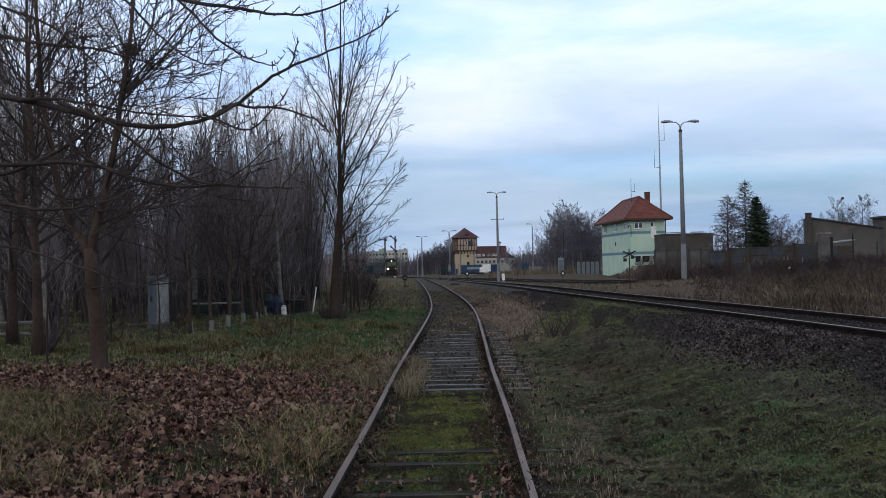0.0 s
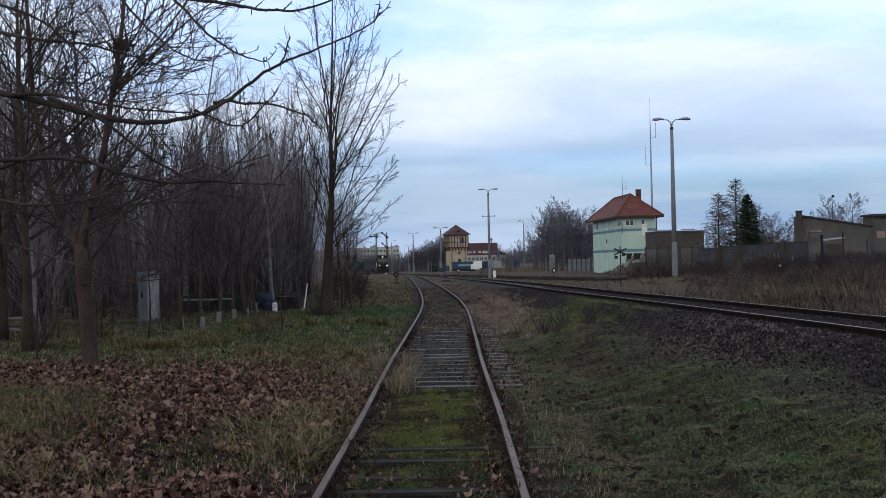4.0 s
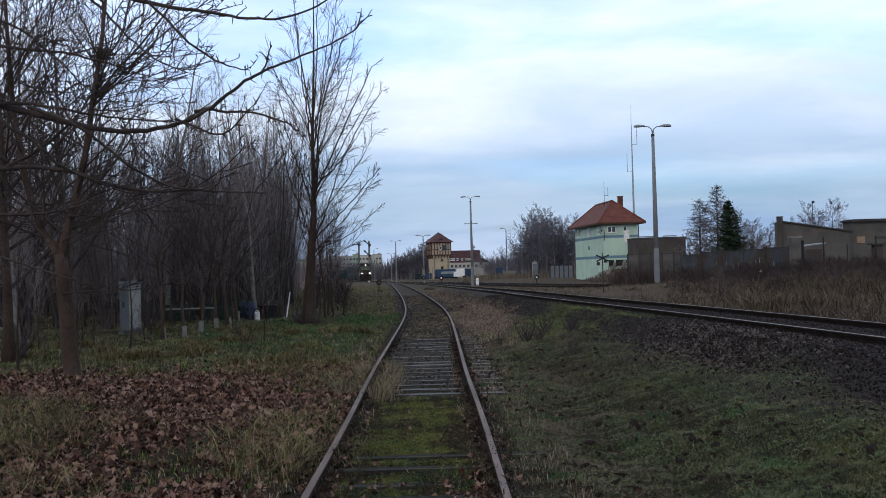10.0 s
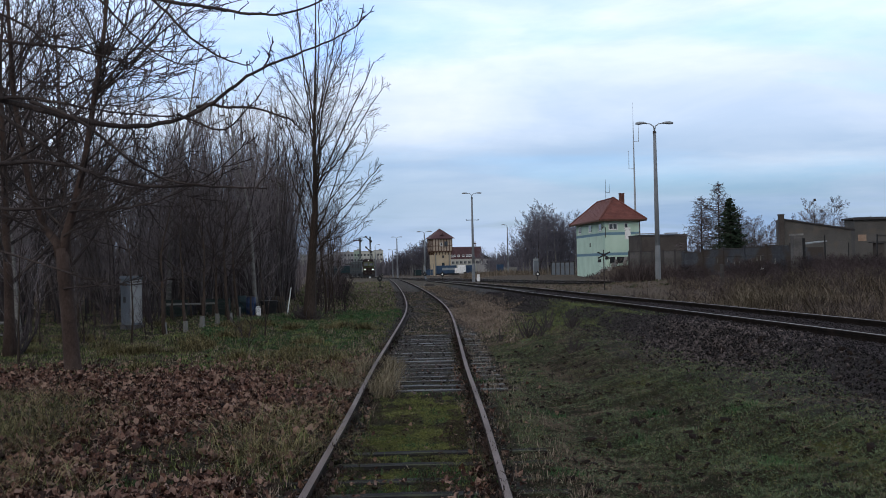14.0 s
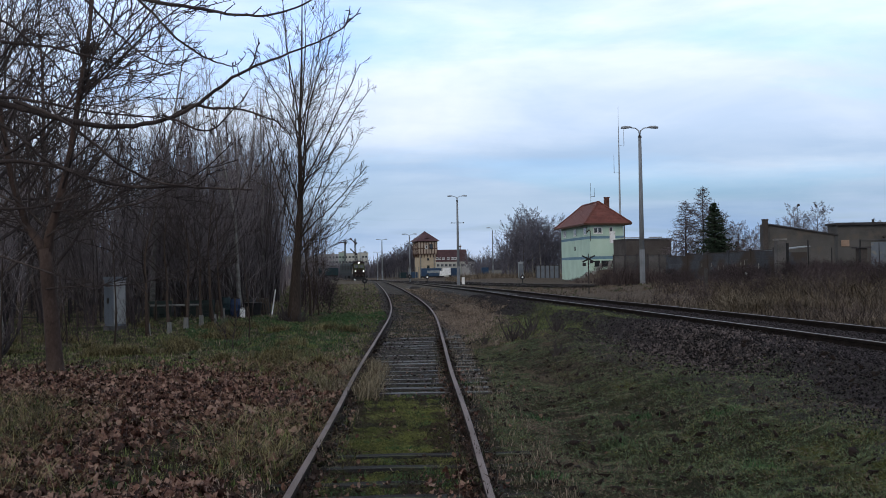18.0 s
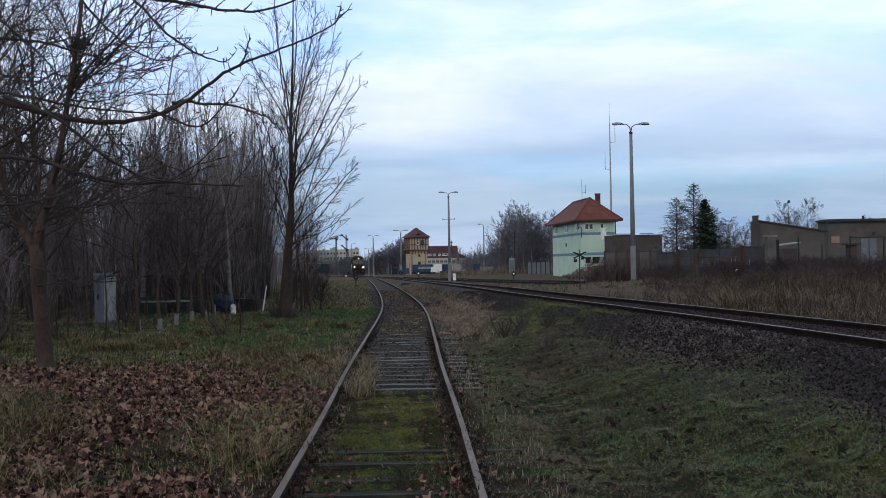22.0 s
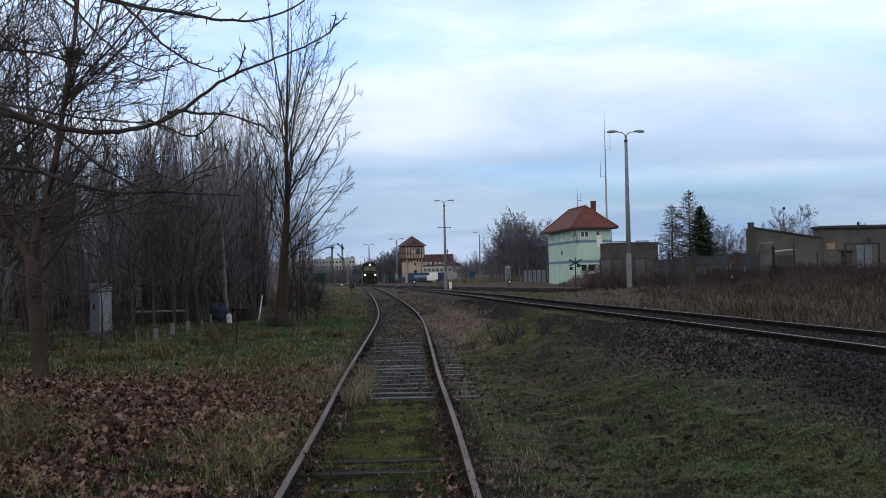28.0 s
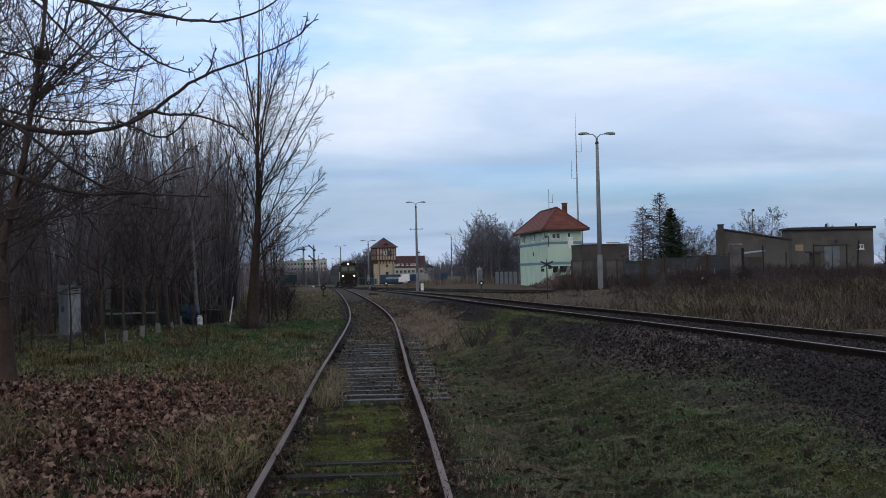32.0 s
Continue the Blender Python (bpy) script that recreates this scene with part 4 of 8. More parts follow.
tall_limb(0.034, -1.5, (0.08, 3.7), (0.15, 4.2), (0.35, 5.6), (0.3, 7.2))
tall_limb(0.036, 0.4, (0.08, 5.9), (-0.2, 6.6), (-0.6, 7.3), (-1.0, 7.9), (-1.25, 8.7))
tall_limb(0.034, -0.5, (-0.03, 2.7), (-0.3, 3.6), (-0.65, 4.6), (-0.85, 5.6), (-1.0, 6.4))
tall_limb(0.038, 0.2, (0.1, 6.1), (-0.1, 7.6), (-0.3, 9.0), (-0.45, 10.8))
tall_limb(0.034, -0.3, (0.12, 6.6), (0.3, 8.0), (0.35, 9.4), (0.42, 11.0))
tall_limb(0.038, 0.5, (0.12, 5.6), (0.35, 7.0), (0.75, 8.6), (0.95, 10.5))
tall_limb(0.034, 0.2, (0.10, 3.9), (0.45, 4.6), (0.95, 5.5), (1.45, 6.4), (1.85, 7.1))
tall_limb(0.030, 0.5, (0.04, 3.1), (0.5, 3.7), (1.1, 4.5), (1.65, 5.3), (2.1, 6.1))
tall_limb(0.032, -0.4, (0.10, 4.9), (0.4, 5.8), (0.85, 7.0), (1.35, 8.3), (1.65, 9.4))
tall_limb(0.028, -0.2, (0.0, 2.2), (0.5, 2.7), (1.1, 3.3), (1.7, 4.1), (2.05, 4.6), reach=1.0)
tall_limb(0.030, 0.1, (0.12, 6.0), (0.4, 7.2), (0.6, 8.6), (0.75, 9.9))
tall_limb(0.026, 0.3, (-0.08, 1.5), (0.1, 1.85), (0.55, 2.1), (1.1, 2.35), (1.6, 2.9), reach=0.9)

# the forked tree among the leaf litter, with a bird's nest
fork = thing("forked_tree", Matrix.Translation((-6.11, 19.6, 0)), "leafless forked tree with a grey-brown trunk in leaf litter", "tree")
g0 = land_at(-6.11, 19.6)
stem = [(0.0, 0, g0 - 0.1)] + [(-0.0, 0, -0.15), (-0.03, 0, 0.07), (-0.08, 0, 0.88), (-0.14, 0, 1.58), (-0.18, 0, 2.09)]
part("trunk", Shape().tube(stem, [0.20, 0.165, 0.145, 0.130, 0.12, 0.115], 12), BARK_BROWN, fork, "", True)
rng = random.Random(8)
lefty = [(-0.18, 0, 1.78), (-0.26, 0, 2.19), (-0.51, 0.1, 2.48), (-0.79, 0.15, 3.3), (-1.04, 0.2, 4.82), (-1.06, 0.1, 5.89), (-1.14, 0.2, 7.21), (-1.13, 0.2, 8.64)]
righty = [(-0.16, 0, 1.78), (-0.11, 0, 2.28), (0.13, -0.1, 2.99), (0.35, -0.2, 3.78), (0.51, -0.2, 4.78), (0.71, -0.3, 5.73), (0.83, -0.3, 6.83), (0.89, -0.2, 8.26)]
for pts in (lefty, righty):
    q = [Vector(p) for p in pts]
    sh = Shape().tube(q, [0.095, 0.085, 0.068, 0.054, 0.045, 0.035, 0.025, 0.010], 9)
    ob = part("limb", sh, BARK_BROWN, fork, "", True)
    tw = Shape()
    sprout(rng, tw, q, 0.05, 0.014, 2.6, 17, 2, 0.05, 50, 0.12, 5, 0.008, 0.6)
    tagged(part("branchwork", tw, TWIG_NEAR, ob), kind="stuff")


def fork_limb(r, depth, *xz, twigs=13, reach=1.3, mat_=TWIG_NEAR):
    n = len(xz) - 1
    q = smooth_path(rng, [(x, -0.15 + depth * (i / n) ** 1.2, z) for i, (x, z) in enumerate(xz)], 0.012)
    m = len(q) - 1
    ob = part("limb", Shape().tube(q, [0.8 * r * (1 - 0.76 * (j / m) ** 0.8) for j in range(m + 1)], 7, cap=False), mat_, fork, "", True)
    tw = Shape()
    sprout(rng, tw, q, r * 0.5, 0.006, reach, twigs, 2, 0.04, 42, 0.10, 4, 0.0078, 0.6)
    tagged(part("branchwork", tw, TWIG_NEAR, ob), kind="stuff")


# the fan of steep branches round the nest
fork_limb(0.042, -0.3, (0.50, 4.70), (0.65, 4.95), (1.26, 5.57), (1.96, 6.38), (2.5, 7.1))
fork_limb(0.036, 0.3, (0.50, 4.74), (0.75, 4.99), (1.49, 5.75), (2.24, 6.37), (2.9, 6.8))
fork_limb(0.030, -0.6, (0.50, 4.66), (0.75, 4.9), (1.11, 5.07), (1.76, 5.38), (2.41, 6.09))
fork_limb(0.040, 0.1, (0.51, 4.72), (0.54, 4.9), (0.64, 5.18), (0.78, 5.52), (0.68, 6.09), (0.66, 6.6), (0.6, 7.4))
fork_limb(0.028, 0.1, (0.74, 5.45), (0.95, 5.8), (1.15, 6.4), (1.3, 7.2))
fork_limb(0.022, -0.5, (0.47, 4.60), (0.8, 4.56), (1.19, 4.52), (1.75, 4.83), (2.21, 5.28))
fork_limb(0.030, 0.2, (-0.60, 3.0), (-0.66, 3.6), (-0.60, 4.93), (-0.38, 5.61), (-0.18, 6.52), (0.0, 7.3))
fork_limb(0.032, -0.4, (-0.98, 4.4), (-1.06, 4.7), (-1.26, 5.04), (-1.52, 5.64), (-1.75, 6.1), (-2.0, 7.0))
fork_limb(0.030, 0.4, (0.33, 3.85), (0.22, 4.1), (-0.12, 4.78), (-0.43, 5.3), (-0.77, 6.54))
fork_limb(0.026, -0.6, (-0.85, 3.6), (-1.3, 4.0), (-1.75, 4.3), (-2.3, 4.9))
fork_limb(0.024, 0.5, (-1.05, 5.2), (-0.7, 5.7), (-0.35, 6.2), (-0.1, 7.0))
fork_limb(0.024, -0.5, (0.62, 5.3), (0.3, 5.8), (0.05, 6.3), (-0.1, 7.0))
# the long low ones
fork_limb(0.034, -0.8, (0.02, 2.72), (0.25, 2.76), (0.79, 2.72), (1.34, 2.78), (1.89, 2.9), (2.72, 3.33), (3.27, 3.82))
fork_limb(0.026, -0.5, (-0.10, 2.30), (0.15, 2.42), (0.45, 2.54), (0.79, 2.70), (1.3, 3.0))
fork_limb(0.020, -0.9, (-0.12, 1.38), (0.3, 1.42), (0.9, 1.43), (1.5, 1.43), (2.1, 1.58), (2.6, 1.75), (3.23, 1.73), reach=0.5)
fork_limb(0.020, -0.7, (0.10, 2.95), (0.0, 2.65), (-0.2, 2.25), (-0.52, 1.77), twigs=5, reach=0.3)
fork_limb(0.032, -0.4, (-0.45, 2.45), (-0.84, 2.92), (-1.3, 3.11), (-1.85, 3.38))
fork_limb(0.024, 0.4, (0.12, 2.9), (0.6, 3.2), (1.2, 3.3), (1.9, 3.7))

rng2 = random.Random(3)
nest = Shape()
for i in range(230):
    a, el, r = rng2.uniform(0, 6.28), rng2.gauss(0, 0.5), 0.155 * rng2.uniform(0.5, 1.0)
    c = Vector((math.cos(a) * math.cos(el) * r, math.sin(a) * math.cos(el) * r, math.sin(el) * r * 0.8))
    d = Vector((rng2.gauss(0, 1), rng2.gauss(0, 1), rng2.gauss(0, 0.5))).normalized() * 0.09
    nest.tube([c - d, c + d], [0.006, 0.003], 3, cap=False)
ob = tagged(new("bird_nest", nest.mesh("bird_nest", TWIG_NEAR)), "round dark nest of twigs in a fork", "nest")
ob.location = (-5.34, 19.12, 5.51)

# two spreading trees behind it
SPREAD = tree_meshes(141, 9.5, 0.13, 30, 4.2, 0.04, 52, 0.16, 3, 6, BARK_BROWN, TWIG_NEAR, 0.035, 0.008, 0.4)
plant("bare_tree", SPREAD, -8.7, 23.6, 0.4, 1.0, "leafless spreading tree behind the leaf litter")
plant("bare_tree", SPREAD, -9.9, 31.5, 4.1, 1.1, "leafless spreading tree behind the leaf litter")
plant("bare_tree", SPREAD, -10.6, 27.0, 2.5, 1.05, "leafless spreading tree behind the leaf litter")

# the maple beside the path, whose limbs hang over the track
over = thing("overhanging_tree", Matrix.Translation((-6.6, 9.4, 0)), "leafless tree whose budded limbs reach over the grass", "tree")
g0 = land_at(-6.6, 9.4)
part("trunk", Shape().tube([(0, 0, g0 - 0.1), (0.03, 0, g0 + 0.4), (0.1, 0, 2.0), (0.05, 0, 3.6), (0.2, 0.1, 5.5), (0.1, 0.1, 8)], [0.26, 0.19, 0.16, 0.13, 0.09, 0.03], 12), BARK_NEAR, over, "", True)
rng = random.Random(21)


def over_limb(r, xz, side=0.0, twigs=7, reach=0.40, spurs=22, thin=0.2):
    """A limb of the overhanging tree: x and z from the trunk; side is its way off the common depth."""
    q = [Vector((x, -0.4 + side + 0.10 * math.sin(3 * x), z)) for x, z in xz]
    if xz[0][0] < 0.2:
        q[0] = Vector((0.06, 0.0, xz[0][1]))
    fine = smooth_path(rng, q, 0.005)
    n = len(fine) - 1
    ob = part("limb", Shape().tube(fine, [r * (1.2 - (1.2 - thin) * (j / n) ** 0.9) + 0.0015 for j in range(n + 1)], 8), TWIG_NEAR, over, "", True)
    tw = Shape()
    for k in range(twigs):
        i = rng.randrange(n // 4, n)
        p = fine[i].lerp(fine[i + 1], rng.random())
        d = (fine[i + 1] - fine[i]).normalized()
        d = (d * 0.8 + Vector((rng.gauss(0, 0.3), rng.gauss(0, 0.5), rng.gauss(0.3, 0.5)))).normalized()
        t_ = limb_points(rng, p, d, reach * rng.uniform(0.25, 1.2), 5, 0.05, 0.12)
        r_ = max(0.0042, r * 0.32)
        tw.tube(t_, [r_ * (1 - 0.12 * j) for j in range(6)], 5, cap=False)
        for j in range(1, 6):
            for sgn in (-1, 1):
                if rng.random() < 0.35:
                    e_ = Vector((rng.gauss(0, 0.5), sgn * 0.4, rng.gauss(0.3, 0.5))).normalized()
                    tw.tube([t_[j], t_[j] + e_ * 0.022, t_[j] + e_ * 0.04], [0.0035, 0.0045, 0.001], 4, cap=False)
    for k in range(spurs):
        i = rng.randrange(n // 4, n)
        p = fine[i].lerp(fine[i + 1], rng.random())
        d = Vector((rng.gauss(0, 0.5), rng.gauss(0, 0.5), rng.gauss(0.4, 0.6))).normalized()
        tw.tube([p, p + d * 0.03, p + d * rng.uniform(0.035, 0.075)], [0.0045, 0.0045, 0.002], 4, cap=False)
    tagged(part("twig", tw, TWIG_NEAR, ob, "budded side twigs"), kind="stuff")


over_limb(0.025, [(0.1, 3.5), (1.7, 3.35), (3.01, 3.12), (3.42, 3.02), (3.69, 2.94), (4.05, 2.85), (4.26, 2.83), (4.51, 2.85), (4.72, 2.91), (4.89, 2.99), (5.06, 3.10), (5.27, 3.24), (5.42, 3.30), (5.64, 3.37), (5.83, 3.44), (6.03, 3.53), (6.17, 3.63), (6.29, 3.78)], twigs=3, reach=0.3, spurs=22, thin=0.06)
over_limb(0.012, [(3.2, 3.07), (3.4, 3.06), (3.53, 3.06), (3.69, 3.03), (3.9, 2.98), (4.17, 2.94), (4.42, 2.92), (4.72, 2.90), (4.86, 2.82)], -0.05)
over_limb(0.013, [(0.1, 4.9), (2.4, 4.5), (3.6, 4.25), (4.05, 3.88), (4.19, 3.71), (4.4, 3.5), (4.58, 3.38), (4.79, 3.36)], 0.1, spurs=24)
over_limb(0.014, [(0.1, 5.4), (2.6, 4.8), (4.0, 4.35), (4.49, 3.87), (4.65, 3.69), (4.81, 3.52), (4.98, 3.41), (5.10, 3.33), (5.29, 3.29)], -0.1)
over_limb(0.020, [(0.1, 5.2), (2.2, 4.6), (3.6, 4.12), (4.53, 3.87), (4.76, 3.84), (4.99, 3.80), (5.22, 3.74), (5.46, 3.70), (5.75, 3.74), (6.0, 3.9)])
over_limb(0.006, [(5.38, 3.28), (5.44, 3.42), (5.46, 3.50)], 0.02, 1, 0.1, 4, 0.5)
over_limb(0.012, [(4.80, 3.00), (4.9, 3.02), (5.05, 2.98), (5.22, 2.98), (5.41, 2.93), (5.6, 2.85), (5.68, 2.76)], 0.03, 7, 0.2, 26)
over_limb(0.009, [(4.65, 2.93), (4.80, 2.87), (4.97, 2.79), (5.09, 2.80), (5.26, 2.97), (5.34, 3.03)], -0.04, 6, 0.22, 18)
over_limb(0.020, [(0.1, 4.1), (1.8, 3.85), (3.02, 3.63), (3.18, 3.58), (3.47, 3.52), (3.81, 3.49), (4.02, 3.42), (4.3, 3.36)], 0.1)
over_limb(0.020, [(0.1, 2.9), (2.0, 2.62), (2.99, 2.54), (3.52, 2.56), (3.83, 2.52), (4.16, 2.38), (4.45, 2.34), (4.73, 2.35), (5.08, 2.32), (5.39, 2.30)], 0.0, 10, 0.35, 26)
over_limb(0.013, [(3.55, 3.02), (3.75, 2.95), (3.94, 2.85), (4.11, 2.72), (4.33, 2.52), (4.46, 2.44), (4.62, 2.37), (4.87, 2.34)], -0.1, 8, 0.3, 20, 0.4)
over_limb(0.013, [(3.2, 3.0), (3.42, 2.84), (3.60, 2.73), (3.73, 2.58), (3.98, 2.45), (4.2, 2.36)], -0.06, 7, 0.3, 18, 0.4)
over_limb(0.018, [(0.1, 2.5), (1.8, 2.36), (2.99, 2.25), (3.20, 2.19), (3.51, 2.17), (3.78, 2.20), (4.0, 2.28)], 0.05, 8, 0.35, 16)
over_limb(0.014, [(0.1, 2.3), (2.0, 2.0), (3.0, 1.9), (3.5, 1.75), (3.9, 1.6)], 0.1, 8, 0.3, 10)
over_limb(0.024, [(0.1, 2.7), (1.6, 2.45), (2.6, 2.42), (3.1, 2.52), (3.5, 2.68), (3.8, 2.9), (4.0, 3.2)], 0.15, 9, 0.4, 16)
over_limb(0.014, [(0.1, 4.6), (2.0, 4.2), (3.0, 3.86), (3.4, 3.72), (3.7, 3.46), (3.95, 3.2)], 0.05, 9, 0.35, 16)

# saplings and low bare shrubs
SHRUB = [tree_meshes(51 + i, 1.0, 0.014, 12, 0.75, 0.06, 50, 0.05, 2, 6, DEADTWIG, DEADTWIG, 0.12) for i in range(3)]
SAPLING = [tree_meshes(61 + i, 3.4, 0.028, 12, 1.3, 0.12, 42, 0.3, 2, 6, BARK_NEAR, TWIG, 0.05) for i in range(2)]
plant("sapling", SAPLING[0], -7.5, 20.8, 0.3, 1.0, "thin leafless sapling in rough grass")
plant("sapling", SAPLING[1], -6.9, 26.5, 1.3, 1.1, "thin leafless sapling in rough grass")
ORCHARD_TREE = [tree_meshes(161 + i, 3.6, 0.052, 11, 1.9, 0.06, 50, 0.30, 3, 5, ORCHARDBARK, TWIG_NEAR, 0.07, 0.005, 0.6) for i in range(3)]
ORCHARD = ((-6.98, 30.3, 1.35), (-6.57, 31.1, 1.25), (-6.42, 32.7, 1.4), (-6.3, 34.5, 1.3), (-5.85, 34.2, 1.4), (-6.2, 38.0, 1.35))
rng = random.Random(119)
for i in range(6):
    y = rng.uniform(23, 33)
    x = y * rng.uniform(-0.36, -0.135)
    plant("sapling", SAPLING[i % 2], x, y, i * 1.7, rng.uniform(0.45, 1.15), "thin leafless sapling in rough grass", "tree", "saplings in the rough grass")
for i in range(14):
    y = rng.uniform(24, 34)
    x = y * rng.uniform(-0.36, -0.15)
    plant("bare_shrub", SHRUB[i % 3], x, y, i * 2.3, rng.uniform(0.6, 1.3), "thin leafless shrub in rough grass", "shrub", "shrubs in the rough grass")
for x, y, s in ORCHARD:
    ob = plant("young_tree", ORCHARD_TREE[int(y * 10) % 3], x, y, x * 5, s * 0.9, "young fruit tree with a whitewashed foot at the garden edge", "tree", "young garden trees")
    part("whitewash", Shape().tube([(0, 0, -0.1), (0.0, 0, 0.14), (0.002, 0, 0.28)], [0.074, 0.060, 0.055], 8, cap=False), OLDWHITE, ob, "whitewashed foot of the trunk")
rng = random.Random(19)
for i in range(44):
    y = 38 + 55 * i / 44 + rng.uniform(-1, 1)
    x = -y * rng.uniform(0.07, 0.10) - 0.1
    if y < 42 and x > -3.0:
        x -= 0.8
    plant("sapling", SAPLING[i % 2], x, y, i * 2.1, rng.uniform(0.9, 1.9), "thin leafless sapling at the edge of the thicket", "tree", "edge saplings")
for i in range(44):
    y = 41 + 60 * rng.random() ** 1.3
    x = -y * rng.uniform(0.064, 0.095)
    plant("bare_shrub", SHRUB[i % 3], x, y, i, rng.uniform(0.8, 1.7), "brown leafless brush at the edge of the grass", "shrub", "edge brush")
STUMP = [tree_meshes(81 + i, 0.4, 0.07, 11, 0.6, 0.12, 42, 0.05, 2, 2, BARK, BARK, 0.15, 0.008, 0.55) for i in range(3)]
for x, y, s in ((2.3, 23.4, 0.9), (3.2, 23.2, 0.7), (3.4, 23.8, 0.6), (2.62, 19.2, 0.62), (2.85, 19.6, 0.45), (2.75, 23.9, 0.85), (-8.6, 24.0, 1.6), (2.5, 22.9, 0.7), (1.75, 24.2, 0.5), (-4.0, 36.5, 1.2)):
    plant("bare_shrub", STUMP[int(abs(x * 10)) % 3], x, y, x * 7, s, "low cut-back shrub with dark bare shoots", "shrub")
rng = random.Random(15)
for i in range(34):
    y = rng.uniform(43, 75)
    x = rng.uniform(-0.42 * y, -0.10 * y - 0.8)
    plant("bare_shrub", SHRUB[i % 3], x, y, i, rng.uniform(1.2, 2.6), "brown leafless shrub in the undergrowth of the thicket", "shrub", "undergrowth shrubs")


# thin stems that fill the thicket and the woods behind it
def stems(name, n, place, low, high, width, material, seed, label, lean=0.14, uneven=0.0):
    rs = np.random.RandomState(seed)
    xy = place(rs, n)
    n = len(xy)
    z = land(xy[:, 0], xy[:, 1]) - 0.03
    h = rs.uniform(low, high, n) * (0.6 + 0.4 * rs.rand(n))
    h = h * (1 + uneven * (lumps(xy[:, 0] * 0.45 + 4, xy[:, 1] * 0.3) + 0.5 * lumps(xy[:, 0] * 1.3, xy[:, 1] * 0.9)))
    w = width * rs.uniform(0.6, 1.3, n)
    az = rs.uniform(0, 6.283, n)
    u = np.stack([np.cos(az), np.sin(az), 0 * az], -1)
    tilt = rs.normal(0, lean, (n, 2)) * h[:, None]
    bend = rs.normal(0, lean * 0.7, (n, 2)) * h[:, None]
    base = np.stack([xy[:, 0], xy[:, 1], z], -1)
    mid = base + np.concatenate([tilt * 0.45, (h * 0.55)[:, None]], 1)
    top = base + np.concatenate([tilt + bend, h[:, None]], 1)
    w = w[:, None]
    v = np.stack([base - u * w, base + u * w, mid - u * w * 0.75, mid + u * w * 0.75, top], 1).reshape(-1, 3)
    k = (np.arange(n) * 5)[:, None]
    f = np.concatenate([k + [0, 1, 3], k + [0, 3, 2], k + [2, 3, 4]], 0)
    return tagged(new(name, raw_mesh(name, v, f, material)), label, "vegetation", kind="stuff")


def in_wood(rs, n):
    y = 24 + 110 * rs.rand(n) ** 1.4
    x = y * (-0.46 + 0.375 * rs.rand(n)) - 0.8
    keep = ~((x > -11.5) & (y < 42.5)) & (y > 27)
    return np.stack([x, y], -1)[keep]


def behind_wood(rs, n):
    y = rs.uniform(62, 150, n)
    return np.stack([y * (-0.56 + 0.465 * rs.rand(n)) - 1.0, y], -1)


def thicket(rs, n):
    y = 43 + 40 * rs.rand(n)
    return np.stack([y * (-0.5 + 0.395 * rs.rand(n) ** 0.6) - 0.8, y], -1)


stems("thicket_poles", 800, thicket, 3.0, 9.0, 0.012, POLES, 14, "thin bare poles of the thicket", 0.11)
stems("thicket_undergrowth", 1500, in_wood, 0.4, 2.6, 0.008, POLES, 3, "tangle of thin leafless stems below the trees", 0.3)
stems("woods_behind", 3600, behind_wood, 1.0, 6.5, 0.030, WOODS, 4, "far bare woods behind the thicket", 0.14)


# ---- yard: lamps, signs, signals ----
def at(x, y, turn=0.0, dz=0.0):
    return Matrix.Translation((x, y, land_at(x, y) + dz)) @ Matrix.Rotation(turn, 4, "Z")


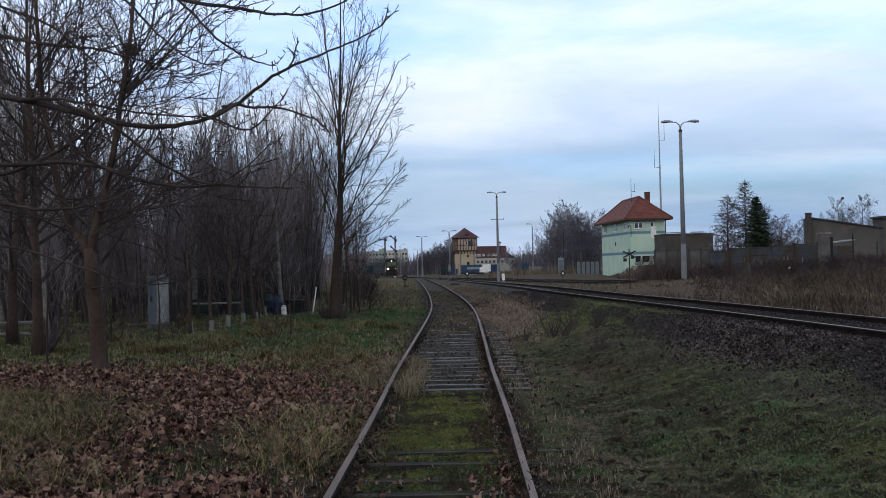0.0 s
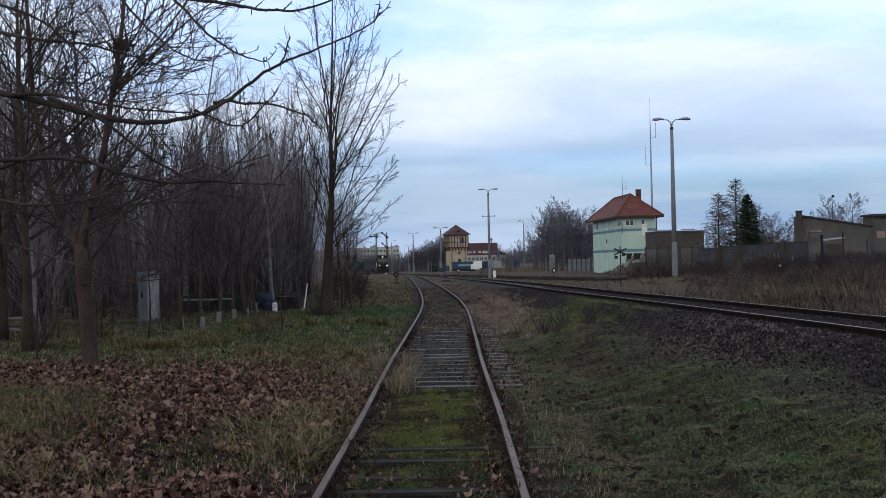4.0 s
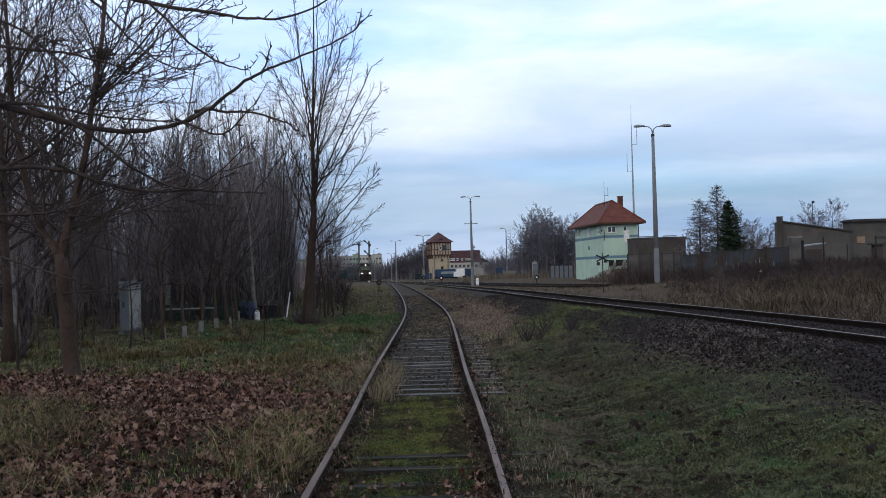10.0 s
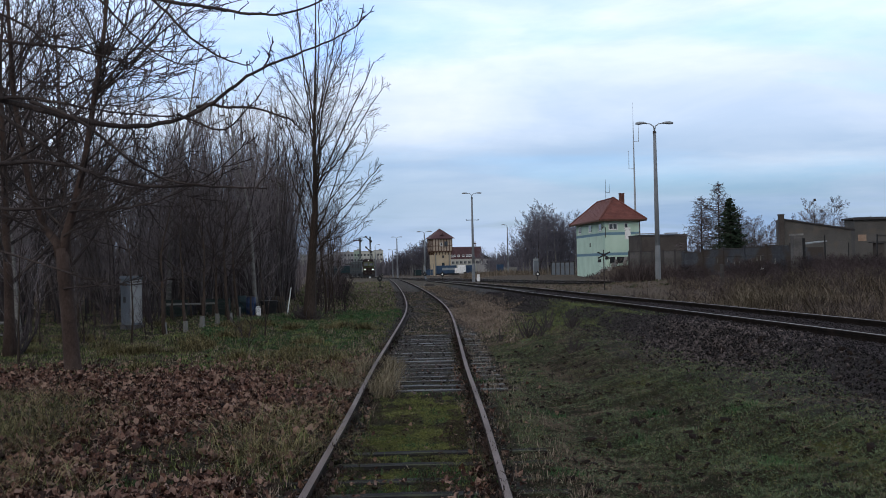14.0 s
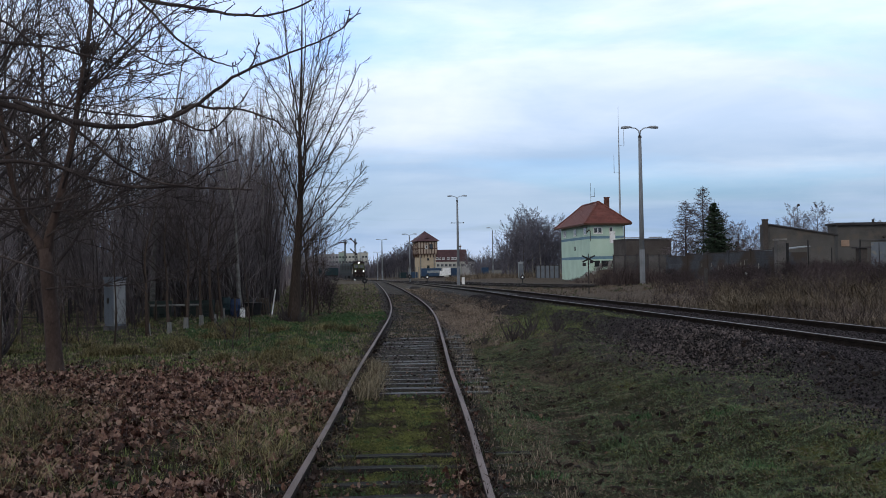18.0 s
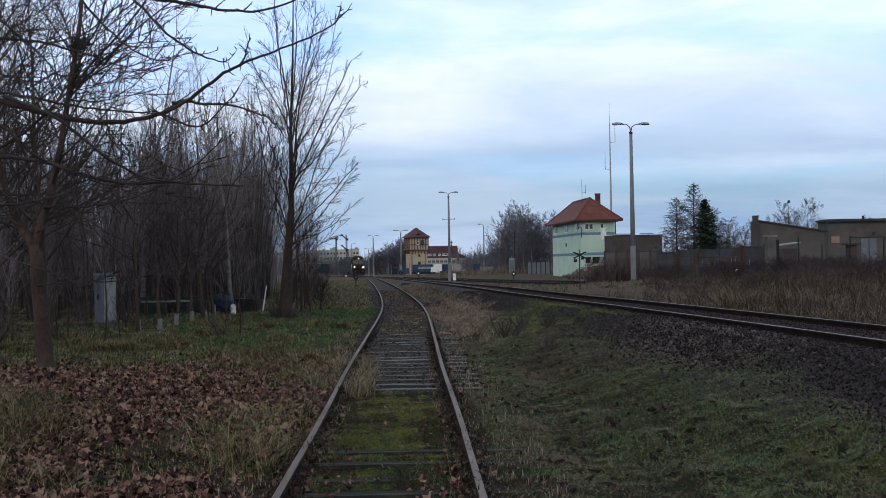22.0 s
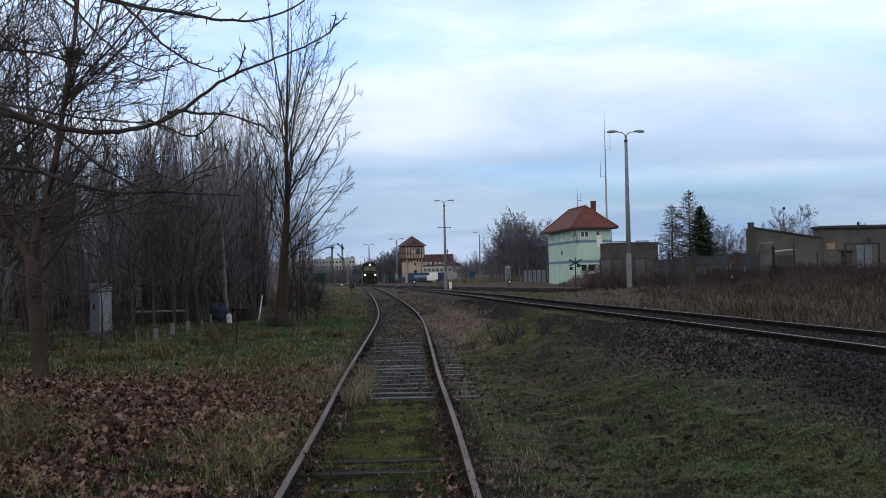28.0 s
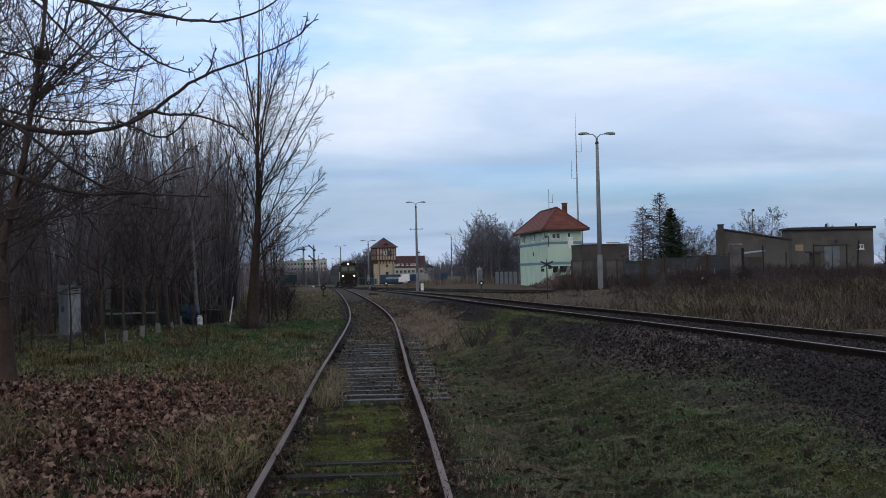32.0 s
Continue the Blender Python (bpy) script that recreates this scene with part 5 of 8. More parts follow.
def street_lamp(x, y, height, turn, twin=True, r=0.13, bar=0.0):
    """A concrete mast with a steel collar and one or two flat lamp heads on curved arms."""
    t = thing("street_lamp", at(x, y, turn), "tall grey concrete lamp post with %s flat lamp head%s, unlit" % (("two", "s") if twin else ("one", "")), "street lamp", "yard lamps")
    hb = height - 0.75
    part("base", Shape().tube([(0, 0, -0.2), (0, 0, 2.3)], [r * 1.5, r * 1.4], 10), POLE, t, "", False)
    part("mast", Shape().tube([(0, 0, 2.3), (0, 0, hb)], [r * 1.35, r * 0.8], 10), POLE, t, "", True)
    part("collar", Shape().tube([(0, 0, hb), (0, 0, hb + 0.14)], [r * 1.0, r * 0.9], 10), STEELDARK, t)
    for s in ((-1, 1) if twin else (-1,)):
        pts = [(0, 0, hb + 0.1), (s * 0.06, 0, hb + 0.45), (s * 0.28, 0, hb + 0.62), (s * 0.62, 0, hb + 0.64)]
        arm = part("arm", Shape().tube(pts, [0.045, 0.04, 0.035, 0.03], 6), LAMPGREY, t, "", True)
        head = Shape()
        for dx, w, zt, zb in ((0.5, 0.08, 0.05, 0.0), (0.7, 0.15, 0.11, -0.03), (1.0, 0.17, 0.12, -0.06), (1.22, 0.10, 0.07, -0.05)):
            head.v += [(s * dx, -w, hb + 0.64), (s * dx, -w * 0.6, hb + 0.64 + zt), (s * dx, w * 0.6, hb + 0.64 + zt), (s * dx, w, hb + 0.64), (s * dx, w * 0.6, hb + 0.64 + zb), (s * dx, -w * 0.6, hb + 0.64 + zb)]
        head.f += [(i * 6 + k, i * 6 + (k + 1) % 6, i * 6 + 6 + (k + 1) % 6, i * 6 + 6 + k) for i in range(3) for k in range(6)] + [(0, 1, 2, 3, 4, 5), (18, 19, 20, 21, 22, 23)]
        part("lamp_head", head, LAMPGREY, t, "flat grey lamp housing", True)
    if bar:
        b = Shape().tube([(-0.75, 0, bar), (0.75, 0, bar)], [0.035, 0.035], 5)
        b.box(-0.75, 0, bar - 0.05, 0.10, 0.10, 0.14).box(0.75, 0, bar - 0.05, 0.10, 0.10, 0.14)
        part("crossbar", b, STEELDARK, t)
    return t


street_lamp(15.45, 70.8, 10.3, 0.05, True, 0.125)
street_lamp(6.83, 137, 11.15, 0.02, True, 0.13, 7.7)
street_lamp(1.05, 178, 8.0, 0.0, True, 0.11)
street_lamp(-4.7, 246, 9.4, 0.0, True, 0.13)
street_lamp(-7.0, 300, 7.6, 0.0, True, 0.11)
street_lamp(-10.9, 280, 8.6, 3.1, False, 0.10)
street_lamp(17.1, 210, 9.6, 0.4, False, 0.11)

cross = thing("crossing_sign", at(9.45, 56.0, 0.05), "back of a weathered crossed-board sign on a thin post", "sign")
part("post", Shape().tube([(0, 0, -0.2), (0, 0, 2.05)], [0.032, 0.028], 8), STEELDARK, cross)
for s in (-1, 1):
    b = Shape()
    u, w = Vector((0.89, 0, s * 0.45)), Vector((-s * 0.45, 0, 0.89))
    c, hl, hw = Vector((0, -0.04 - 0.02 * s, 1.78)), 0.36, 0.035
    b.add([c - u * hl - w * hw, c + u * hl - w * hw, c + u * hl + w * hw, c - u * hl + w * hw] + [p + Vector((0, 0.015, 0)) for p in (c - u * hl - w * hw, c + u * hl - w * hw, c + u * hl + w * hw, c - u * hl + w * hw)],
          [(0, 1, 2, 3), (7, 6, 5, 4), (0, 4, 5, 1), (1, 5, 6, 2), (2, 6, 7, 3), (3, 7, 4, 0)])
    part("cross_board", b, SIGNALBLACK, cross)
part("lamp_unit", Shape().box(-0.22, 0, 1.42, 0.16, 0.14, 0.16, 0, 0.85), SIGNALBLACK, cross)
part("lamp_unit", Shape().box(0.16, 0, 1.55, 0.16, 0.14, 0.14, 0, 0.85), SIGNALBLACK, cross)


def semaphore(x, y, height, arms, label):
    """A lattice mast with pivoted arms, spectacle plates and a ladder."""
    t = thing("semaphore_signal", at(x, y, 0.0), label, "railway signal", "semaphores of the yard")
    mast = Shape()
    for sx in (-0.16, 0.16):
        for sy in (-0.12, 0.12):
            mast.tube([(sx, sy, 0), (sx * 0.7, sy * 0.7, height)], [0.125, 0.11], 4)
    k = 0
    while k * 0.5 < height - 0.5:
        z = k * 0.5
        s = 1 if k % 2 else -1
        mast.tube([(-0.16 * s, -0.12, z), (0.15 * s, -0.12, z + 0.5)], [0.035, 0.035], 3)
        mast.tube([(-0.16 * s, 0.12, z), (0.15 * s, 0.12, z + 0.5)], [0.016, 0.016], 3)
        k += 1
    part("mast", mast, SIGNALGREY, t)
    part("base", Shape().box(0, 0, -0.2, 0.7, 0.7, 0.4, 0, 0.9), CONC, t)
    for z, ang in arms:
        c, s = math.cos(ang), math.sin(ang)
        arm = Shape()
        pts = [(0.25, -0.13), (0.25, 0.13), (-1.35, 0.15), (-1.35, -0.15)]
        arm.prism([(px * c - pz * s, z + px * s + pz * c) for px, pz in pts], "y", -0.24, -0.20)
        ex, ez = -1.5 * c, z - 1.5 * s
        arm.prism([(ex + 0.25 * math.cos(w), ez + 0.25 * math.sin(w)) for w in np.linspace(0, 2 * math.pi, 12, endpoint=False)], "y", -0.24, -0.20)
        a = part("signal_arm", arm, SIGNALRED, t, "signal arm with a round end")
        part("spectacle", Shape().box(0.28, -0.2, z - 0.35, 0.42, 0.07, 0.5, 0, 0.8), SIGNALBLACK, a)
        part("lantern", Shape().box(0.02, -0.18, z - 0.5, 0.26, 0.24, 0.42, 0, 0.8), SIGNALBLACK, t)
    part("finial", Shape().tube([(0, 0, height), (0, 0, height + 0.35)], [0.09, 0.02], 6), STEELDARK, t)
    return t


semaphore(-14.85, 283, 10.0, [(9.6, 0.0)], "lattice semaphore with one arm level")
semaphore(-11.8, 273, 10.1, [(9.2, -0.75), (6.6, -0.75)], "lattice semaphore with two raised arms")


def point_lantern(x, y, s, label="low lever lantern of a railway switch", white=False):
    t = thing("switch_lantern", at(x, y), label, "switch lantern", "switch lanterns")
    part("lever", Shape().tube([(0, 0, -0.1), (0, 0, 0.55 * s)], [0.05 * s, 0.04 * s], 6).box(0.12 * s, 0, -0.05, 0.5 * s, 0.25 * s, 0.16 * s), SIGNALBLACK, t)
    w = part("lantern", Shape().tube([(0, -0.13 * s, 0.78 * s), (0, 0.13 * s, 0.78 * s)], [0.24 * s, 0.24 * s], 12), SIGNALBLACK, t)
    part("lens_plate", Shape().tube([(0, -0.15 * s, 0.78 * s), (0, -0.131 * s, 0.78 * s)], [(0.10 if white else 0.08) * s] * 2, 10), WHITE if white else OLDWHITE, w, "white disc")
    part("cap", Shape().box(0, 0, 0.98 * s, 0.16 * s, 0.2 * s, 0.12 * s, 0, 0.6), SIGNALBLACK, w)
    return t


for x, y, s in ((-3.26, 92.7, 0.8), (2.83, 132, 0.9), (0.85, 152, 0.95), (13.4, 124, 0.9), (-8.6, 262, 1.0), (-16.5, 268, 0.9)):
    point_lantern(x, y, s * 1.2, white=x > 2)
for x, y, h in ((6.6, 122, 0.75), (-10.6, 240, 0.25)):
    t = thing("dwarf_signal", at(x, y), "small white-painted signal board by the rails", "railway signal")
    part("board", Shape().box(0, 0, 0.22, 0.32, 0.08, h), WHITE, t, "", False, 0.02)
    part("foot", Shape().box(0, 0, -0.1, 0.42, 0.3, 0.34, 0, 0.8), OLDWHITE, t)
# low timbers and rods at the switch
t = thing("switch_rodding", at(0.95, 101), "dark steel rod cover and lever box beside a switch", "rail equipment")
part("cover", Shape().box(0, 0, 0, 0.9, 0.5, 0.20, 0.2, 0.8), STEELDARK, t)
part("rod", Shape().box(0.9, 0.2, 0.0, 1.6, 0.12, 0.10, 0.1), STEELDARK, t)
cab = thing("relay_cabinet", at(19.0, 178), "tall grey steel relay cabinet in the yard", "cabinet")
part("body", Shape().box(0, 0, 0, 0.8, 0.6, 2.5), GREYMETAL, cab, "", False, 0.02)
part("door", Shape().box(0, -0.315, 0.15, 0.66, 0.03, 2.15), CABINET, cab)
part("roof", Shape().box(0, 0, 2.5, 0.9, 0.7, 0.12, 0, 0.9), GREYMETAL, cab)
part("vent", Shape().tube([(0, 0, 2.6), (0, 0, 2.9)], [0.06, 0.06], 6), GREYMETAL, cab)

# ---- signal box ----
TURN = radians(3)
sb = thing("signal_box", Matrix.Translation((24.11, 141.4, -0.4)) @ Matrix.Rotation(TURN, 4, "Z"), "mint-green two-storey signal box with blue bands and a red hipped roof", "building")
BW, BL, EAVE = 4.45, 18.8, 7.3


def walls(x0, x1, y0, y1, z0, z1_, th=0.3):
    s = Shape()
    s.box((x0 + x1) / 2, y0 + th / 2, z0, x1 - x0, th, z1_ - z0)
    s.box((x0 + x1) / 2, y1 - th / 2, z0, x1 - x0, th, z1_ - z0)
    s.box(x0 + th / 2, (y0 + y1) / 2, z0, th, y1 - y0 - 2 * th, z1_ - z0)
    s.box(x1 - th / 2, (y0 + y1) / 2, z0, th, y1 - y0 - 2 * th, z1_ - z0)
    return s


part("wall", walls(0, BW, 0, BL, -1.0, EAVE), MINT, sb)
for z, h in ((2.70, 0.36), (5.34, 0.34)):
    part("wall_band", Shape().box(BW / 2, -0.012, z, BW + 0.05, 0.03, h).box(-0.012, BL / 2, z, 0.03, BL - 0.02, h), TEAL, sb, "blue painted band")


def window(parent, x, y, z, w, h, turn, frame_mat=WHITE, bars=1):
    """A framed window with dark panes, its outer face towards local -y."""
    wd = new("window", Shape().box(0, 0.0, 0, w, 0.06, h).mesh("window", GLASS))
    wd.parent = parent
    wd.matrix_local = Matrix.Translation((x, y, z)) @ Matrix.Rotation(turn, 4, "Z")
    s = Shape()
    fw = min(0.09, w * 0.12)
    s.box(0, -0.035, 0, w, 0.05, fw).box(0, -0.035, h - fw, w, 0.05, fw)
    s.box(-w / 2 + fw / 2, -0.035, fw, fw, 0.05, h - 2 * fw).box(w / 2 - fw / 2, -0.035, fw, fw, 0.05, h - 2 * fw)
    for k in range(bars):
        s.box(-w / 2 + w * (k + 1) / (bars + 1), -0.035, fw, fw, 0.05, h - 2 * fw)
    part("window_frame", s, frame_mat, wd, "white window frame" if frame_mat is WHITE else "")
    part("window_sill", Shape().box(0, -0.07, -0.06, w + 0.14, 0.16, 0.05), frame_mat, wd)
    return wd


window(sb, 1.05, -0.03, 6.02, 1.15, 0.80, 0)
window(sb, 2.78, -0.03, 6.02, 0.45, 0.80, 0, bars=0)
for y in (2.6, 9.0, 16.0):
    window(sb, -0.03, y, 5.95, 1.5, 0.95, -math.pi / 2)
for x, w in ((0.9, 0.7), (2.1, 1.3), (3.5, 0.8)):
    window(sb, x, -0.03, 1.75, w, 0.75, 0, SIGNALBLACK, 0)
ov = 0.85
roof = Shape()
corners = [(-ov, -ov, EAVE), (BW + ov, -ov, EAVE), (BW + ov, BL + ov, EAVE), (-ov, BL + ov, EAVE)]
ridge = [(BW / 2, 4.2, EAVE + 3.05), (BW / 2, BL - 4.4, EAVE + 3.05)]
roof.add(corners + ridge, [(0, 1, 4), (1, 2, 5, 4), (2, 3, 5), (3, 0, 4, 5), (3, 2, 1, 0)])
rf = part("roof", roof, ROOFRED, sb, "red tiled hipped roof")
part("fascia", Shape().box(BW / 2, -ov - 0.02, EAVE - 0.2, BW + 2 * ov, 0.06, 0.22).box(-ov - 0.02, BL / 2, EAVE - 0.22, 0.06, BL + 2 * ov - 0.1, 0.24)
     .box(BW + ov + 0.02, BL / 2, EAVE - 0.22, 0.06, BL + 2 * ov - 0.1, 0.24), TIMBER, rf, "dark eaves board")
hips = Shape()
for a, b in ((0, 4), (1, 4), (2, 5), (3, 5)):
    hips.tube([corners[a] if a < 4 else ridge[a - 4], ridge[b - 4]], [0.13, 0.13], 6)
hips.tube(ridge, [0.14, 0.14], 6)
part("ridge_tiles", hips, ROOFRED, rf)
courses = Shape()
for k in range(1, 15):
    f = k / 15
    def at_roof(c, r_):
        return tuple(c[i] + (r_[i] - c[i]) * f for i in range(3))
    p = [at_roof(corners[i], ridge[0 if i < 2 else 1]) for i in range(4)]
    for i, j in ((0, 1), (3, 0), (1, 2)):
        courses.tube([p[i], p[j]], [0.022, 0.022], 4, cap=False)
part("tile_course", courses, ROOFRED, rf)
part("chimney", Shape().box(BW / 2 + 1.75, 7.0, EAVE + 0.3, 0.62, 0.62, 3.4).box(BW / 2 + 1.75, 7.0, EAVE + 3.7, 0.70, 0.70, 0.12), BRICK, sb, "dark brick chimney")
AX = BW / 2 - 0.55
ant = Shape().tube([(AX, 6.4, EAVE + 2.2), (AX, 6.4, EAVE + 5.7)], [0.035, 0.02], 5)
ant.tube([(AX + 0.5, 6.4, EAVE + 3.8), (AX + 0.5, 6.4, EAVE + 5.0)], [0.028, 0.02], 5).tube([(AX, 6.4, EAVE + 3.9), (AX + 0.5, 6.4, EAVE + 3.9)], [0.028, 0.028], 4)
part("roof_antenna", ant, STEELDARK, sb)
part("downpipe", Shape().tube([(BW + 0.08, -0.1, 0), (BW + 0.08, -0.1, EAVE - 0.2)], [0.07, 0.07], 6), STEELDARK, sb)
part("signboard", Shape().box(2.95, -0.09, 4.75, 0.72, 0.08, 1.5), WHITE, sb, "blank white board")
part("wall_lamp", Shape().tube([(0.05, -0.02, 5.0), (0.05, -0.12, 5.9), (-0.05, -0.45, 6.35), (-0.35, -0.75, 6.4), (-0.5, -0.9, 6.2)], [0.045, 0.045, 0.05, 0.06, 0.11], 6), STEELDARK, sb)
part("wall_plate", Shape().box(-0.03, 9.2, 3.95, 0.04, 0.6, 0.55), CONC_DARK, sb)

mast = thing("radio_mast", at(31.4, 158), "thin grey radio mast with side aerials", "mast")
part("pole", Shape().tube([(0, 0, 0), (0, 0, 12), (0, 0, 22)], [0.18, 0.14, 0.05], 8), LAMPGREY, mast)
for z, s in ((15.3, -1), (19.2, 1)):
    part("aerial", Shape().tube([(0, 0, z), (s * 0.75, 0, z), (s * 0.75, 0, z + 2.6)], [0.05, 0.05, 0.025], 5), LAMPGREY, mast)
part("whip", Shape().tube([(0, 0, 22), (0, 0, 25)], [0.03, 0.012], 5), LAMPGREY, mast)

# ---- sheds, walls and fences on the bank ----
an = thing("flat_roofed_annex", Matrix.Translation((27.75, 128.5, -0.2)) @ Matrix.Rotation(radians(6), 4, "Z"), "flat-roofed brown rendered outbuilding", "building")
part("wall", walls(-2.4, 3.0, -2.5, 2.5, 0, 4.55), BROWNSHED, an)
part("roof", Shape().box(0.3, 0, 4.55, 5.5, 5.1, 0.16).box(0.3, -2.53, 4.47, 5.5, 0.05, 0.2), SHEDROOF, an, "dark flat roof edge")
part("roof_clutter", Shape().box(-1.6, -1.9, 4.77, 2.6, 0.5, 0.1, 0.1).box(1.2, -2.2, 4.77, 1.5, 0.4, 0.12, -0.2), CONC, an)


def concrete_wall(name, p0, p1, n, h, panel_mat, label, seed, rows=4, post_mat=SHEDROOF):
    """A wall of stacked concrete boards between posts; every board and post is a piece."""
    t = thing(name, Matrix.Identity(4), label, "wall")
    rg = random.Random(seed)
    a, b = Vector((*p0, 0)), Vector((*p1, 0))
    d = (b - a) / n
    turn = math.atan2(d.y, d.x)
    post_me = Shape().box(0, 0, -0.4, 0.16, 0.18, h + 0.46, 0, 0.96).mesh("post", post_mat)
    cope_me = Shape().box(0, 0, 0, d.length - 0.13, 0.13, 0.06, 0, 0.9).mesh("coping", SHEDROOF)
    board_me = Shape().box(0, 0, 0, d.length - 0.12, 0.07, h / rows - 0.012).mesh("board", panel_mat, bevel=0.01)
    for i in range(n + 1):
        p = a + d * i
        z = land_at(p.x, p.y)
        o = new("post", post_me)
        o.parent = t
        o.matrix_world = Matrix.Translation((p.x, p.y, z)) @ Matrix.Rotation(turn + rg.uniform(-0.03, 0.03), 4, "Z") @ Matrix.Rotation(rg.uniform(-0.02, 0.02), 4, "Y")
        if i == n:
            break
        c = a + d * (i + 0.5)
        zc = land_at(c.x, c.y) - 0.08
        o = new("coping", cope_me)
        o.parent = t
        o.matrix_world = Matrix.Translation((c.x, c.y, zc + h - 0.008)) @ Matrix.Rotation(turn, 4, "Z") @ Matrix.Rotation(rg.uniform(-0.012, 0.012), 4, "Y")
        for k in range(rows):
            o = new("board", board_me)
            o.parent = t
            o.matrix_world = Matrix.Translation((c.x, c.y + rg.uniform(-0.01, 0.01), zc + k * h / rows)) @ Matrix.Rotation(turn, 4, "Z")
    return t


concrete_wall("concrete_fence", (16.7, 69.1), (20.6, 60.5), 5, 1.78, CONC_BLUE, "stained concrete board fence, faded blue in places", 4, 4, CONC_BLUE)
concrete_wall("dark_panel_fence", (18.5, 96.5), (23.5, 96), 5, 2.7, CONC_DARK, "dark panel fence before the outbuilding", 5, 1)
concrete_wall("grey_metal_fence", (20.4, 169), (23.6, 166.5), 5, 1.9, CABINET, "blue-grey sheet fence beside the signal box", 6, 1)

scrawl = thing("wall_scrawl", Matrix.Identity(4), "faded pale strokes sprayed on the concrete fence", "paint")
rg_ = random.Random(6)
for k in range(11):
    f_ = 0.60 + 0.032 * k + rg_.uniform(-0.01, 0.01)
    x, y = 14.2 + 6.4 * f_, 74.5 - 14 * f_
    z = land_at(x, y) + rg_.uniform(0.55, 1.0)
    q = [Vector((x - 0.06, y - 0.03, z)), Vector((x - 0.055, y - 0.05, z + rg_.uniform(0.15, 0.35)))]
    part("stroke", Shape().tube(q, [0.03, 0.012], 4), CONC, scrawl)

gp = thing("gate_pillar", at(20.75, 60.0), "thick grey concrete gate pillar", "pillar")
part("shaft", Shape().box(0, 0, -0.3, 0.5, 0.5, 2.5), CONC_DARK, gp, "", False, 0.02)
part("cap", Shape().box(0, 0, 2.2, 0.6, 0.6, 0.1), CONC, gp)
part("side_post", Shape().box(0.42, 0.1, -0.3, 0.16, 0.16, 2.35), SIGNALBLACK, gp)

s1 = thing("sloping_roof_shed", Matrix.Translation((26.5, 80, 0.4)) @ Matrix.Rotation(radians(-8), 4, "Z"), "grey rendered shed with a dark mono-pitch roof", "building")
part("wall", Shape().prism([(0, -0.6), (5.0, -0.6), (5.0, 3.08), (0, 3.95)], "y", 0, 1.6), SHEDWALL, s1)
part("roof", Shape().prism([(0.2, 3.92), (5.25, 3.03), (5.25, 3.13), (0.2, 4.02)], "y", -0.15, 1.7), SHEDROOF, s1, "dark roof edge")
part("chimney", Shape().box(0.06, -0.12, -0.6, 0.36, 0.5, 4.85).box(0.06, -0.12, 4.25, 0.42, 0.56, 0.08), BROWNSHED, s1, "dark brown chimney stack on the corner")
lean = thing("lean_to", Matrix.Translation((24.9, 72, 0.6)), "low lean-to with a pale sheet roof", "shed")
part("wall", Shape().box(0.2, 0, -0.4, 2.6, 1.6, 2.0), CONC_BLUE, lean)
part("roof", Shape().prism([(-1.3, 1.62), (1.7, 1.95), (1.7, 2.02), (-1.3, 1.69)], "y", -0.9, 0.9), GREYMETAL, lean, "pale sheet roof")
s2 = thing("long_flat_shed", Matrix.Translation((34.0, 85, 0.4)) @ Matrix.Rotation(radians(-3), 4, "Z"), "long grey rendered shed with a dark flat roof", "building")
part("wall", walls(0, 6.5, 0, 2.4, -0.6, 4.0), SHEDWALL, s2)
part("roof", Shape().box(3.2, 1.15, 4.0, 6.8, 2.7, 0.14).box(3.2, -0.29, 3.95, 6.8, 0.06, 0.2), SHEDROOF, s2, "dark flat roof")
for x in (2.9, 5.3):
    part("roof_vent", Shape().tube([(x, 0.4, 4.12), (x, 0.4, 4.4)], [0.09, 0.09], 6), SHEDROOF, s2)
dr = part("door", Shape().box(3.15, -0.03, 0.2, 1.2, 0.06, 2.4), CABINET, s2, "pale blue-grey door")
part("door_split", Shape().box(3.15, -0.07, 0.2, 0.04, 0.04, 2.4), SIGNALBLACK, dr)
part("door_lintel", Shape().box(3.15, -0.06, 2.72, 2.9, 0.08, 0.08), CONC_DARK, s2)
window(s2, 5.45, -0.02, 2.35, 0.45, 0.35, 0, WHITE, 1)
part("boarded_window", Shape().box(0.55, -0.03, 2.3, 0.62, 0.06, 0.5).box(0.4, -0.07, 2.3, 0.22, 0.03, 0.5), TANBOARD, s2, "pale tan boarded window")
part("wall_lamp", Shape().tube([(3.5, -0.02, 2.95), (3.5, -0.3, 3.05)], [0.05, 0.12], 6), STEELDARK, s2)

pier = thing("capped_pier", Matrix.Translation((33.1, 78.5, 0.4)), "squat brown rendered pier with a dark cap slab", "pier")
part("shaft", Shape().box(0, 0, -0.5, 0.62, 0.62, 2.55), BROWNSHED, pier, "", False, 0.02)
part("cap", Shape().box(0, 0, 2.05, 1.05, 1.0, 0.12), SHEDROOF, pier)
tv = thing("aerial_pole", Matrix.Translation((33.4, 92.0, 0.3)), "thin pole with a small box aerial behind the sheds", "mast")
part("pole", Shape().tube([(0, 0, 0), (0, 0, 6.1)], [0.03, 0.02], 6), STEELDARK, tv)
part("aerial", Shape().box(0.08, 0, 5.95, 0.2, 0.12, 0.2, 0, 0.8), STEELDARK, tv)

